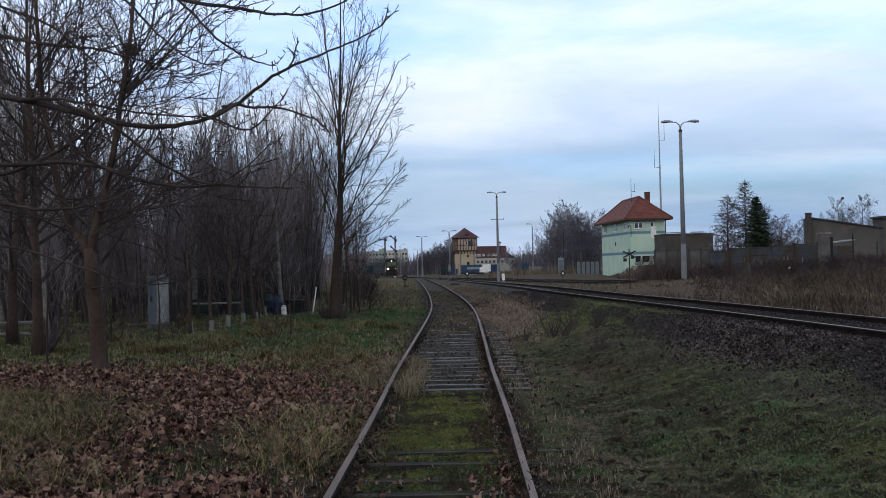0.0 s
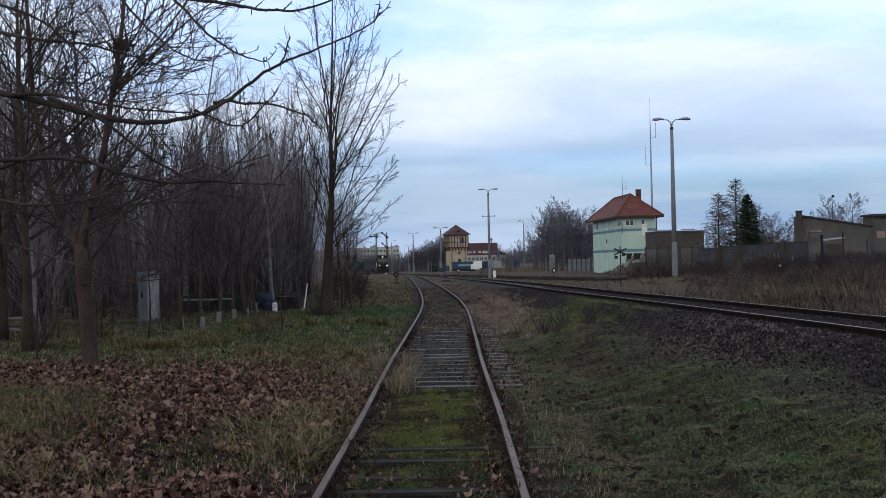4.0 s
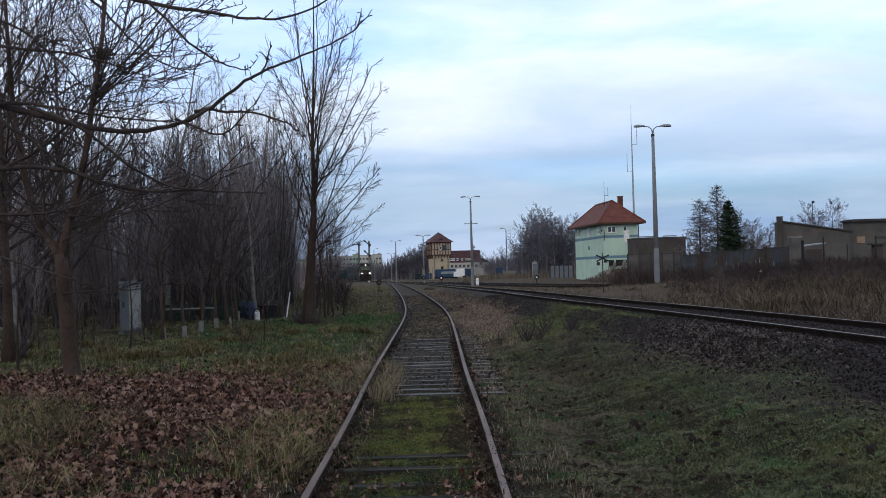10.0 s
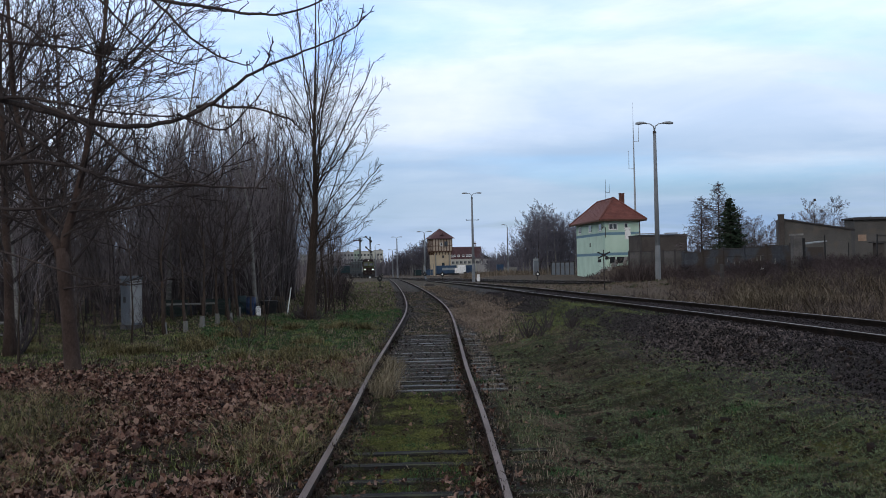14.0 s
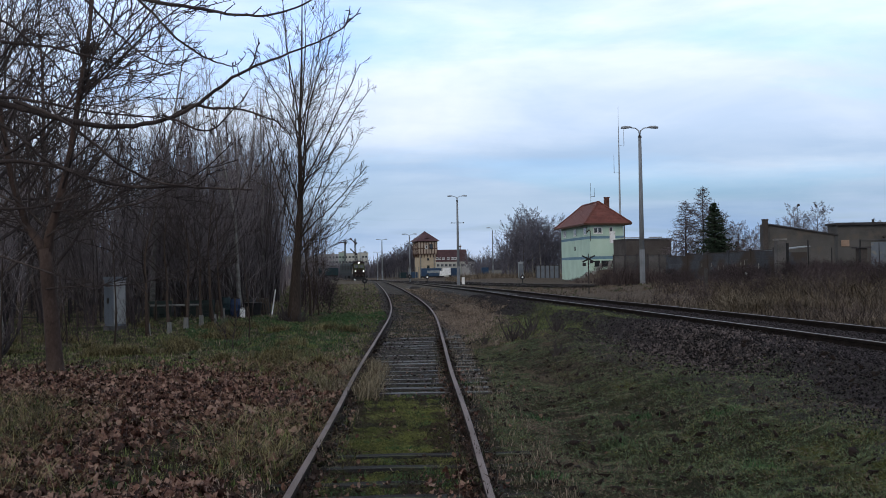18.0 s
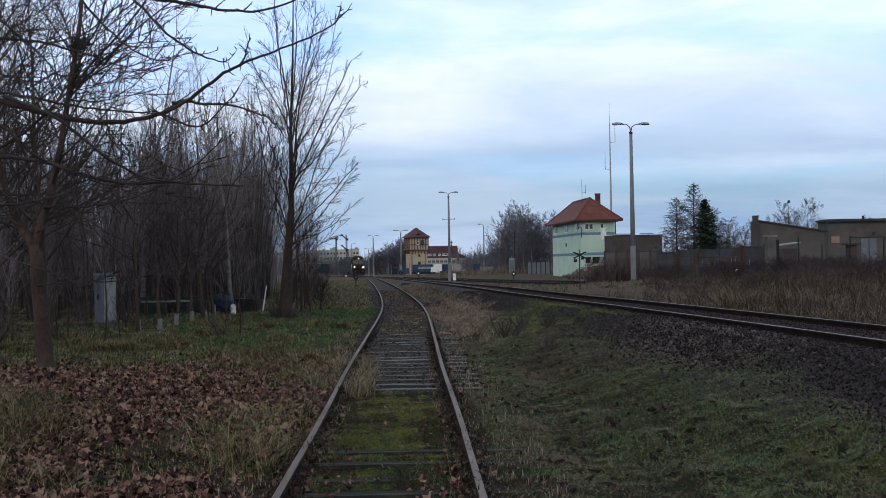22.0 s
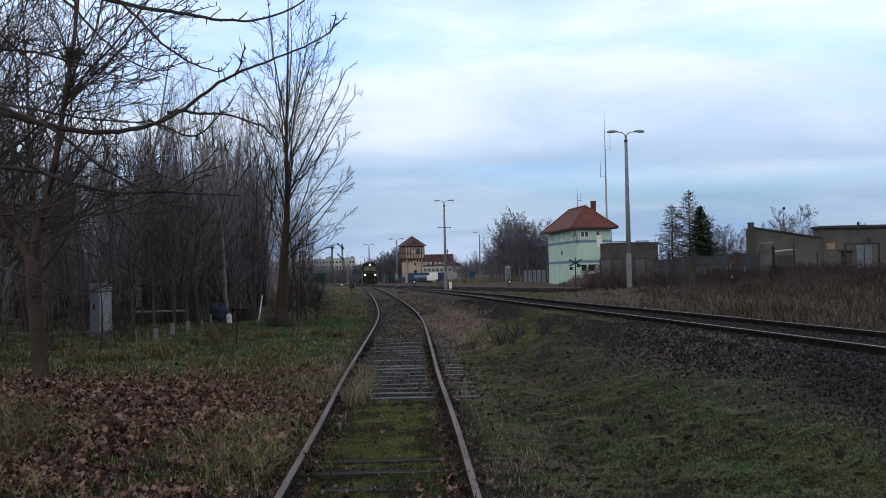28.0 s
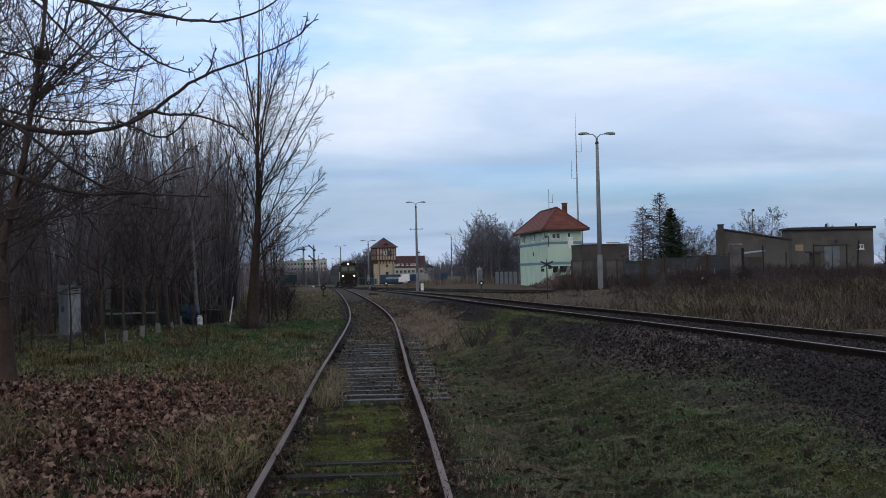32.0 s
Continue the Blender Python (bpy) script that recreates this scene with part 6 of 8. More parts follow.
# old fence stakes among the dry growth
rng = random.Random(12)
stake = Shape().tube([(0, 0, -0.3), (0.01, 0, 1.0), (0.0, 0.01, 2.15)], [0.05, 0.045, 0.04], 6).mesh("fence_stake", SIGNALBLACK)
for i, (x, y, s) in enumerate(((21.8, 58.6, 1.0), (22.9, 58.2, 0.8), (24.2, 57.6, 1.0), (25.8, 57.1, 0.95), (26.3, 57.0, 1.05), (27.6, 56.4, 0.9), (29.0, 56, 1.0))):
    o = tagged(new("fence_stake", stake), "thin dark wooden fence stake in dry growth", "stake", "fence stakes")
    o.matrix_world = at(x, y, i) @ Matrix.Rotation(rng.uniform(-0.06, 0.06), 4, "X") @ Matrix.Diagonal((s, s, s, 1))
st = tagged(new("marker_stone", Shape().box(0, 0, -0.2, 0.15, 0.15, 1.1, 0, 0.9).mesh("marker_stone", CONC_DARK, bevel=0.02)), "short grey concrete marker post in dry grass", "post")
st.matrix_world = at(13.2, 47.7)
bird = tagged(new("litter_bag", Shape().tube([(0, 0, 0), (0.06, 0, 0.1), (0.14, 0.02, 0.22), (0.16, 0.02, 0.3)], [0.05, 0.13, 0.1, 0.02], 8).mesh("litter_bag", WHITE, True)), "scrap of white plastic caught in the dry growth", "litter")
bird.matrix_world = at(15.5, 49.5, 0.0, 0.45) @ Matrix.Diagonal((0.4, 0.4, 0.36, 1))

# rubble on the bank below the signal box
rng = random.Random(31)
for i in range(9):
    sh = Shape().box(0, 0, -0.2, rng.uniform(0.4, 0.8), rng.uniform(0.3, 0.6), rng.uniform(0.4, 0.8), rng.uniform(0, 3), 0.7)
    o = tagged(new("concrete_block", sh.mesh("concrete_block", CONC if i % 3 else OLDWHITE, bevel=0.06)), "broken concrete block on the bank", "rubble", "rubble below the signal box")
    o.matrix_world = at(22.3 + i * 0.62, 136.5 + rng.uniform(-1.5, 1.5)) @ Matrix.Rotation(rng.uniform(-0.3, 0.3), 4, "X")

# ---- far side of the yard ----
tw = thing("half_timbered_tower", Matrix.Translation((6.0, 303, -1.4)) @ Matrix.Rotation(radians(14), 4, "Z"), "ochre water tower with a half-timbered upper storey and brown pyramid roof", "building")
part("shaft", Shape().box(0, 0, 0, 4.7, 4.7, 6.4), YELLOW, tw, "ochre plastered shaft")
part("upper_wall", Shape().box(0, 0, 6.4, 5.2, 5.2, 0.5, 0, 1.05).box(0, 0, 6.9, 5.45, 5.45, 3.3), INFILL, tw)
posts = Shape()
for k in range(8):
    o = -2.7 + 5.4 * k / 7
    posts.box(o, -2.76, 6.5, 0.2, 0.1, 3.7).box(-2.76, o, 6.5, 0.1, 0.2, 3.7)
for z in (6.5, 8.0, 9.9):
    posts.box(0, -2.77, z, 5.6, 0.12, 0.2).box(-2.77, 0, z, 0.12, 5.5, 0.2)
for k in range(7):
    o = -2.5 + 5.0 * k / 6
    posts.tube([(o, -2.4, 5.7), (o, -2.85, 6.7)], [0.1, 0.1], 4).tube([(-2.4, o, 5.7), (-2.85, o, 6.7)], [0.1, 0.1], 4)
part("timber_frame", posts, TIMBER, tw)
part("roof", Shape().box(0, 0, 10.1, 6.8, 6.8, 2.8, 0, 0.02), ROOFBROWN, tw, "brown pyramid roof")
part("dormer", Shape().prism([(-0.6, 11.0), (0.6, 11.0), (0, 11.7)], "y", -2.9, -1.0), ROOFBROWN, tw)
for x, z, w, h, mm in ((-0.3, 8.15, 0.6, 0.8, WHITE), (1.0, 8.0, 0.9, 1.3, SIGNALBLACK), (0.2, 4.9, 0.5, 0.6, SIGNALBLACK), (0.2, 2.4, 0.75, 1.1, SIGNALBLACK)):
    window(tw, x, -2.80 if z > 6.5 else -2.4, z, w, h, 0, mm, 0)
part("side_pilaster", Shape().box(-1.9, -2.45, 0, 0.25, 0.15, 6.0).box(-0.9, -2.45, 0, 0.25, 0.15, 2.6).box(1.9, -2.45, 0, 0.25, 0.15, 6.0), OLDWHITE, tw)

fc = thing("red_roofed_workshop", Matrix.Translation((14.0, 330, -1.3)) @ Matrix.Rotation(radians(4), 4, "Z"), "long pale workshop with a red-brown roof and dormer windows", "building")
part("wall", Shape().box(-0.2, 0, 0, 9.0, 8, 4.4), CREAM, fc)
part("roof", Shape().prism([(-5.1, 3.6), (4.9, 3.6), (4.4, 8.0), (-5.0, 8.0)], "y", -3.9, 3.9), ROOFBROWN, fc, "red-brown roof")
for x in (-4.3, -3.5, -2.4, -1.0, 0.2, 1.0, 1.8):
    window(fc, x, -4.0, 5.1, 0.7, 0.6, 0, WHITE, 1)
for k in range(7):
    window(fc, -4.0 + k * 1.2, -4.05, 3.0, 0.8, 0.8, 0, GREYREND, 1)
part("chimney_vane", Shape().tube([(3.0, -1, 7.8), (3.0, -1, 9.6)], [0.16, 0.12], 6).box(3.0, -1, 8.8, 0.7, 0.2, 0.3), TIMBER, fc)
cn = thing("blue_railcar", Matrix.Translation((8.1, 286, -1.1)) @ Matrix.Rotation(radians(3), 4, "Z"), "blue carriage with a pale window band parked at the far side", "rail vehicle")
part("body", Shape().box(-0.9, 0, 0.35, 5.2, 2.6, 2.1), BLUEPAINT, cn, "", False, 0.12)
part("window_band", Shape().box(-0.4, -1.31, 1.25, 3.3, 0.03, 0.6), GREYMETAL, cn, "pale window band")
part("underframe", Shape().box(-0.9, 0, 0.0, 5.6, 2.2, 0.4), SIGNALBLACK, cn)
tr = thing("white_van", Matrix.Translation((11.0, 284, -1.1)), "white box van parked by the workshop", "vehicle")
part("box", Shape().box(0.1, 0, 0.5, 2.0, 2.0, 2.0), WHITE, tr, "", False, 0.08)
part("cab", Shape().box(-1.0, -0.9, 0.45, 1.5, 0.8, 1.3, 0, 0.85), WHITE, tr)
for x in (-0.9, 0.9):
    part("wheel", Shape().tube([(x, -1.05, 0.35), (x, -0.85, 0.35)], [0.35, 0.35], 12), SIGNALBLACK, tr)
for i, (x, w, mm, nm, lb) in enumerate(((13.6, 2.4, BLUEPAINT, "blue_container", "blue steel container by the workshop"), (16.2, 1.9, GREYREND, "grey_container", "grey steel container by the workshop"), (21.3, 1.8, BLUEPAINT, "blue_container", "blue steel container by the workshop"), (2.4, 2.6, BLUEPAINT, "blue_container", "blue steel container half hidden by posts"), (-0.2, 2.0, TEALWAGON, "teal_container", "teal steel container by the workshop"))):
    t = thing(nm, Matrix.Translation((x, 288, -1.2)), lb, "container", "containers by the workshop")
    hc = 1.5 if x < 5 else 2.4
    part("body", Shape().box(0, 0, 0.1, w, 2.4, hc), mm, t, "", False, 0.05)
    rb = Shape()
    for k in range(6):
        rb.box(-w / 2 + w * (k + 0.5) / 6, -1.22, 0.2, w / 14, 0.06, hc - 0.2)
    part("corrugation", rb, mm, t)
rng = random.Random(17)
fp = Shape().box(0, 0, 0, 0.15, 0.15, 2.9, 0, 0.9).mesh("white_post", OLDWHITE)
for x in (-1.6, -0.9, 1.3, 3.1, 3.8, 4.3):
    o = tagged(new("white_post", fp), "white-painted post before the workshop yard", "post", "white posts")
    o.matrix_world = Matrix.Translation((x, 282 + rng.uniform(-2, 2), -1.2))

for i, (x, w, h, mm) in enumerate(((-33.5, 9, 9.4, GREYREND), (-27.6, 2.6, 10.2, PALEGREEN), (-23.2, 6.2, 9.6, CREAM), (-18.0, 4.0, 9.9, CREAM), (-41.0, 6.0, 8.4, GREYREND), (-49.0, 8.0, 8.8, CREAM))):
    ap = thing("apartment_block", Matrix.Translation((x, 500, -1.5)), "distant %s panel apartment block" % ("pale green" if mm is PALEGREEN else "cream" if mm is CREAM else "grey"), "building", "apartment blocks beyond the yard")
    part("wall", Shape().box(0, 0, 0, w, 8, h), mm, ap)
    part("roof", Shape().box(0, 0, h, w + 0.2, 8.2, 0.35).box(w * 0.2, 0, h + 0.35, 1.2, 2, 0.6), GREYREND, ap)
    cols = max(1, int(w / 1.3))
    win = Shape().box(0, 0, 0, 0.75, 0.06, 0.85).mesh("window", GLASS)
    for r in range(4):
        for c in range(cols):
            if mm is CREAM and (c + r) % 3 == 0 and w < 5:
                continue
            o = new("window", win)
            o.parent = ap
            o.location = (-w / 2 + w * (c + 0.5) / cols, -4.02, 1.2 + r * 2.2)

# teal goods wagons standing on a far siding
for i, x in enumerate((-27.2, -20.6)):
    wg = thing("goods_wagon", Matrix.Translation((x - 1.2, 318, -1.3)) @ Matrix.Rotation(radians(8), 4, "Z"), "teal flat goods wagon on a far siding", "wagon", "goods wagons")
    part("body", Shape().box(0, 0, 1.1, 6.0, 2.6, 2.1), TEALWAGON, wg, "", False, 0.05)
    part("underframe", Shape().box(0, 0, 0.75, 5.8, 2.2, 0.35), SIGNALBLACK, wg)
    for o in (-2.1, 2.1):
        part("wheel", Shape().tube([(o, -0.9, 0.45), (o, -0.78, 0.45)], [0.45, 0.45], 14), SIGNALBLACK, wg)

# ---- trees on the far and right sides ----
FAR_KINDS = [tree_meshes(91 + i, h, 0.14, 30, ln, 0.07, 46, 0.10, 3, 7, b, TWIG_HAZED, least=0.022) for i, (h, ln, b) in enumerate([(9.0, 5.2, BIRCH), (8.0, 5.0, BARK), (9.5, 4.6, BIRCH)])]
rng = random.Random(23)
for i in range(9):
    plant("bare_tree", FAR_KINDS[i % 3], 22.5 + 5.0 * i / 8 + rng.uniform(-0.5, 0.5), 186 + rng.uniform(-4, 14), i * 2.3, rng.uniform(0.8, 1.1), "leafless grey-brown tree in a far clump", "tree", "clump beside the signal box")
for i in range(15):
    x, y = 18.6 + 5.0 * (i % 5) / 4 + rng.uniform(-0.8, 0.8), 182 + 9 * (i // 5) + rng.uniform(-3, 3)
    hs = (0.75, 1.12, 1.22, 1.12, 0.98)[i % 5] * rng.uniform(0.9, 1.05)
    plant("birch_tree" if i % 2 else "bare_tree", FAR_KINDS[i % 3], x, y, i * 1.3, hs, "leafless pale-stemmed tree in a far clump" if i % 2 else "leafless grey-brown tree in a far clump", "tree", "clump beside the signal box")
SLIM_KINDS = [tree_meshes(191 + i, 9.0, 0.12, 38, 3.2, 0.03, 52, 0.12, 3, 12, BARK, TWIG, least=0.010) for i in range(3)]


def larch(x, y, h, reach, seed, label):
    """A bare larch: level, slightly drooping branches with short hanging twigs."""
    rg = random.Random(seed)
    t = thing("larch_tree", at(x, y), label, "tree")
    part("trunk", Shape().tube([(0, 0, -0.2), (rg.uniform(-0.1, 0.1), 0, h * 0.5), (0, 0, h)], [0.13, 0.08, 0.012], 8), BARK, t, "", True)
    cr = Shape()
    for i in range(110):
        f = 0.10 + 0.88 * i / 110
        az = i * 2.4 + rg.uniform(-0.5, 0.5)
        ln = reach * (1 - f) ** 0.75 * rg.uniform(0.6, 1.15) + 0.2
        q = limb_points(rg, Vector((0, 0, f * h)), Vector((math.cos(az), math.sin(az), rg.uniform(0.0, 0.45))), ln, 6, -0.02 + 0.05 * rg.random(), 0.09)
        cr.tube(q, [0.026 - 0.003 * j for j in range(7)], 4, cap=False)
        for k in range(int(6 + 15 * ln)):
            j = rg.randrange(1, 6)
            p = q[j].lerp(q[j + 1], rg.random())
            d = Vector((rg.gauss(0, 0.6), rg.gauss(0, 0.6), rg.uniform(-0.9, 0.5))).normalized()
            cr.tube(limb_points(rg, p, d, rg.uniform(0.12, 0.5), 2, -0.05, 0.15), [0.013, 0.011, 0.006], 3, cap=False)
    part("crown", cr, TWIG, t, "", True)


larch(27.1, 98.5, 8.9, 3.4, 205, "tall leafless larch with level branches behind the wall")
larch(25.7, 99, 7.6, 3.2, 206, "leafless larch with level branches behind the wall")
larch(28.3, 100, 7.2, 2.8, 207, "leafless larch with level branches behind the wall")
for x, y, s, k in ((24.6, 98, 0.45, 2), (29.0, 98, 0.75, 2), (30.2, 97, 0.62, 1), (29.6, 99, 0.68, 0), (31.4, 98, 0.55, 2), (28.9, 97, 0.7, 1), (31.9, 97, 0.55, 0), (32.3, 99, 0.6, 1), (28.6, 98, 0.5, 0), (35.6, 98, 0.6, 1), (36.9, 99.5, 0.66, 0), (31.0, 99, 0.55, 0), (30.6, 98, 0.45, 1), (28.8, 100, 0.6, 1), (34.9, 99, 0.62, 0), (36.3, 99, 0.78, 2), (37.4, 98, 0.8, 1), (38.3, 100, 0.6, 0), (39.5, 80, 0.55, 1), (41.5, 100, 0.6, 1), (43.5, 100, 0.62, 2)):
    plant("bare_tree", SLIM_KINDS[k], x, y, x, s, "leafless tree behind the sheds", "tree", "trees behind the sheds")


def conifer(x, y, h, seed):
    rg = random.Random(seed)
    t = thing("spruce_tree", at(x, y), "dark green spruce behind the wall", "tree")
    part("trunk", Shape().tube([(0, 0, -0.2), (0, 0, h)], [0.14, 0.02], 7), BARK, t)
    cr = Shape()
    for i in range(420):
        f = 0.04 + 0.955 * i / 420
        ln = (1 - f) ** 0.9 * h * 0.35 * rg.uniform(0.6, 1.15) + 0.12
        az = i * 2.4 + rg.uniform(-0.4, 0.4)
        d = Vector((math.cos(az), math.sin(az), rg.uniform(-0.30, 0.35)))
        side = Vector((-math.sin(az), math.cos(az), 0))
        p = Vector((0, 0, f * h))
        for k in range(8):
            q = p + d * ln * (k + 1) / 8 + Vector((0, 0, 0.10 * ln * (k / 8) ** 2))
            w = 0.24 * (1 - k / 9) * (0.4 + 0.6 * ln)
            for s in (-1, 1):
                tip = q + side * s * w + d * 0.10 + Vector((0, 0, rg.uniform(-0.12, 0.03)))
                o = Vector((0, 0, 0.04))
                cr.add([q - d * 0.06, q + d * 0.07, tip, q + o], [(0, 1, 2), (0, 2, 3), (1, 3, 2)])
    part("crown", cr, NEEDLE, t)


conifer(27.4, 96, 7.2, 1)
conifer(28.4, 97.5, 4.4, 2)
conifer(33.9, 97, 4.6, 3)

stems("far_tree_line", 16000, lambda rs, n: np.stack([rs.uniform(-90, 150, n), rs.uniform(380, 470, n)], -1), 3, 9.5, 0.16, WOODS_FAR, 9, "dark bare woods beyond the yard", 0.08)


rng = random.Random(57)
for i in range(30):
    f = i / 29
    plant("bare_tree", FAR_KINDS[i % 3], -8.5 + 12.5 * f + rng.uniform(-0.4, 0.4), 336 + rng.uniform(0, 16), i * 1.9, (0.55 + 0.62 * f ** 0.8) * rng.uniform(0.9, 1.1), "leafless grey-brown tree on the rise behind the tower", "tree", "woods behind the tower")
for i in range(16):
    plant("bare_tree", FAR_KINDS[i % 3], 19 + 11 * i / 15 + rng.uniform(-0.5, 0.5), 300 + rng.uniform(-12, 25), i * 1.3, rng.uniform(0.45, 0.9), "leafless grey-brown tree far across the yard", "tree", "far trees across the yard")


def on_mound(rs, n):
    return np.stack([rs.uniform(20.5, 31, n), rs.uniform(128, 140, n)], -1)


stems("mound_growth", 1500, on_mound, 0.15, 0.55, 0.03, STRAW, 21, "brown dead growth on the bank below the signal box", 0.3)


def fence_foot(rs, n):
    return np.stack([rs.uniform(16.5, 25, n), rs.uniform(86, 95.5, n)], -1)


stems("fence_brush", 9000, fence_foot, 0.3, 1.9, 0.016, STRAW, 28, "dark brown brush before the panel fence", 0.35, 0.8)


def yard_edge(rs, n):
    return np.stack([rs.uniform(8, 27, n), rs.uniform(176, 215, n)], -1)


stems("yard_brush", 7000, yard_edge, 0.3, 1.3, 0.03, BANKDRY, 27, "low brown brush along the far edge of the yard", 0.25, 0.6)
hs = thing("distant_house", Matrix.Translation((22.7, 385, -1.3)), "small pale house far beyond the yard", "building")
part("wall", Shape().box(0, 0, 0, 4.2, 5, 4.6), GREYREND, hs)
part("roof", Shape().prism([(-2.5, 4.6), (2.5, 4.6), (0, 6.2)], "y", -2.7, 2.7), SHEDROOF, hs)
for x in (-1.1, 1.1):
    window(hs, x, -2.55, 2.9, 0.8, 1.0, 0, WHITE, 0)
lw = thing("low_white_wall", Matrix.Translation((25.0, 300, -1.2)), "low whitewashed wall far across the yard", "wall")
part("wall", Shape().box(0, 0, 0, 3.6, 0.4, 1.5), OLDWHITE, lw)
part("coping", Shape().box(0, 0, 1.5, 3.8, 0.55, 0.12), CONC, lw)
part("pier", Shape().box(-2.4, 0, 0, 0.6, 0.6, 1.9), OLDWHITE, lw)


# ---- the garden edge under the trees ----
cb = thing("switch_cabinet", at(-8.45, 32.6, radians(-42)), "weathered grey steel switch cabinet on a concrete foot", "cabinet")
part("foot", Shape().box(0, 0, -0.2, 0.50, 0.48, 0.34), CONC_DARK, cb)
bd = part("body", Shape().box(0, 0, 0.14, 0.45, 0.43, 1.36), CABINET, cb, "", False, 0.012)
part("side_panel", Shape().box(0.228, 0.0, 0.2, 0.012, 0.39, 1.24), CABINET_LIT, bd, "side panel in paler grey as if lit")
part("roof", Shape().box(0, 0, 1.50, 0.52, 0.50, 0.07, 0, 0.92), CABINET, cb)
for k in range(2):
    dr = part("door", Shape().box(-0.108 + 0.216 * k, -0.222, 0.2, 0.205, 0.014, 1.22), CABINET, cb)
    part("handle", Shape().box(-0.03 + 0.06 * k, -0.24, 0.8, 0.015, 0.025, 0.16), STEELDARK, dr)
part("vent", Shape().box(0, -0.233, 1.28, 0.24, 0.010, 0.08), STEELDARK, cb)

for x, y, tone, lb in ((-5.86, 38.6, BLUEBARREL, "blue plastic barrel at the garden edge"), (-6.28, 39.2, TEALWAGON, "dark blue-green barrel at the garden edge")):
    b = thing("blue_barrel", at(x, y) @ Matrix.Diagonal((0.62, 0.62, 0.74, 1)), lb, "barrel", "garden barrels")
    prof = [(0, 0.25), (0.06, 0.28), (0.28, 0.285), (0.30, 0.30), (0.33, 0.285), (0.58, 0.285), (0.60, 0.30), (0.63, 0.285), (0.86, 0.27), (0.90, 0.22)]
    part("drum", Shape().tube([(0, 0, z) for z, r in prof], [r for z, r in prof], 16), tone, b, "", True)
    part("lid", Shape().tube([(0, 0, 0.88), (0, 0, 0.92)], [0.25, 0.25], 14), SIGNALBLACK, b)
c = thing("white_canister", at(-5.58, 38.3, 0.3) @ Matrix.Diagonal((0.8, 0.8, 0.8, 1)), "white plastic canister on the grass", "canister")
part("body", Shape().box(0, 0, 0, 0.22, 0.20, 0.38, 0, 0.95), WHITE, c, "", False, 0.03)
part("cap", Shape().tube([(0.05, 0, 0.37), (0.05, 0, 0.44)], [0.04, 0.04], 8), WHITE, c)
part("grip", Shape().tube([(-0.07, 0, 0.38), (-0.07, 0, 0.43), (0.02, 0, 0.43)], [0.015, 0.015, 0.015], 6), WHITE, c)


def heap(name, x, y, sx, sy, sz, material, label, seed):
    """A covered heap with an uneven, folded skin."""
    rg = random.Random(seed)
    n, m = 22, 8
    v = []
    for j in range(m + 1):
        e_ = j / m * math.pi / 2
        for i in range(n):
            a = 2 * math.pi * i / n
            k = 1 + 0.18 * math.sin(3 * a + seed) + 0.10 * math.sin(7 * a + j) + rg.uniform(-0.05, 0.05)
            v.append((math.cos(a) * math.cos(e_) ** 0.6 * sx * k, math.sin(a) * math.cos(e_) ** 0.6 * sy * k, math.sin(e_) * sz * (0.85 + 0.2 * k) - 0.05))
    f = [(j * n + i, j * n + (i + 1) % n, (j + 1) * n + (i + 1) % n, (j + 1) * n + i) for j in range(m) for i in range(n)]
    me_ = Shape().add(v, f).mesh(name, material, True)
    o = tagged(new(name, me_), label, "heap")
    o.matrix_world = at(x, y)
    return o


pal = thing("leaning_pallet", at(-4.95, 39.3, 0.5) @ Matrix.Rotation(radians(-18), 4, "X") @ Matrix.Diagonal((0.62, 0.62, 0.85, 1)), "brown slatted pallet leaning at the garden edge", "pallet")
for k in range(5):
    part("slat", Shape().box(-0.32 + 0.16 * k, 0, 0.0, 0.10, 0.025, 0.78), WOODPOST, pal)
for z in (0.15, 0.55):
    part("crossbar", Shape().box(0, 0.035, z, 0.78, 0.04, 0.09), WOODPOST, pal)
tub = thing("black_tub", at(-5.3, 39.0), "black plastic tub at the garden edge", "tub")
part("tub", Shape().tube([(0, 0, 0), (0, 0, 0.04), (0, 0, 0.46), (0, 0, 0.5), (0, 0, 0.47)], [0.22, 0.24, 0.31, 0.33, 0.28], 16), SIGNALBLACK, tub, "", True)
for s in (-1, 1):
    part("grip", Shape().tube([(s * 0.3, -0.08, 0.42), (s * 0.37, -0.05, 0.45), (s * 0.37, 0.05, 0.45), (s * 0.3, 0.08, 0.42)], [0.012] * 4, 5), SIGNALBLACK, tub)
heap("tarpaulin", -5.25, 39.9, 0.42, 0.35, 0.62, DARKCLOTH, "heap under a dark tarpaulin at the garden edge", 9)
heap("tarpaulin", -8.6, 40.0, 0.6, 0.4, 0.5, DARKCLOTH, "heap under a dark tarpaulin among the trees", 5)
heap("tarpaulin", -7.5, 40.4, 0.5, 0.4, 0.55, DARKCLOTH, "heap under a dark tarpaulin among the trees", 7)
stick = tagged(new("leaning_pole", Shape().tube([(-0.02, 0, -0.1), (0.14, 0.05, 0.95)], [0.025, 0.022], 7).mesh("leaning_pole", WHITE)), "pale leaning pole stuck in the grass", "pole")
stick.matrix_world = at(-4.68, 39.2)
rng = random.Random(41)
post_me = Shape().tube([(0, 0, -0.2), (0, 0, 0.5), (0.01, 0, 0.95)], [0.045, 0.043, 0.04], 8).mesh("garden_stake", WOODPOST, True)
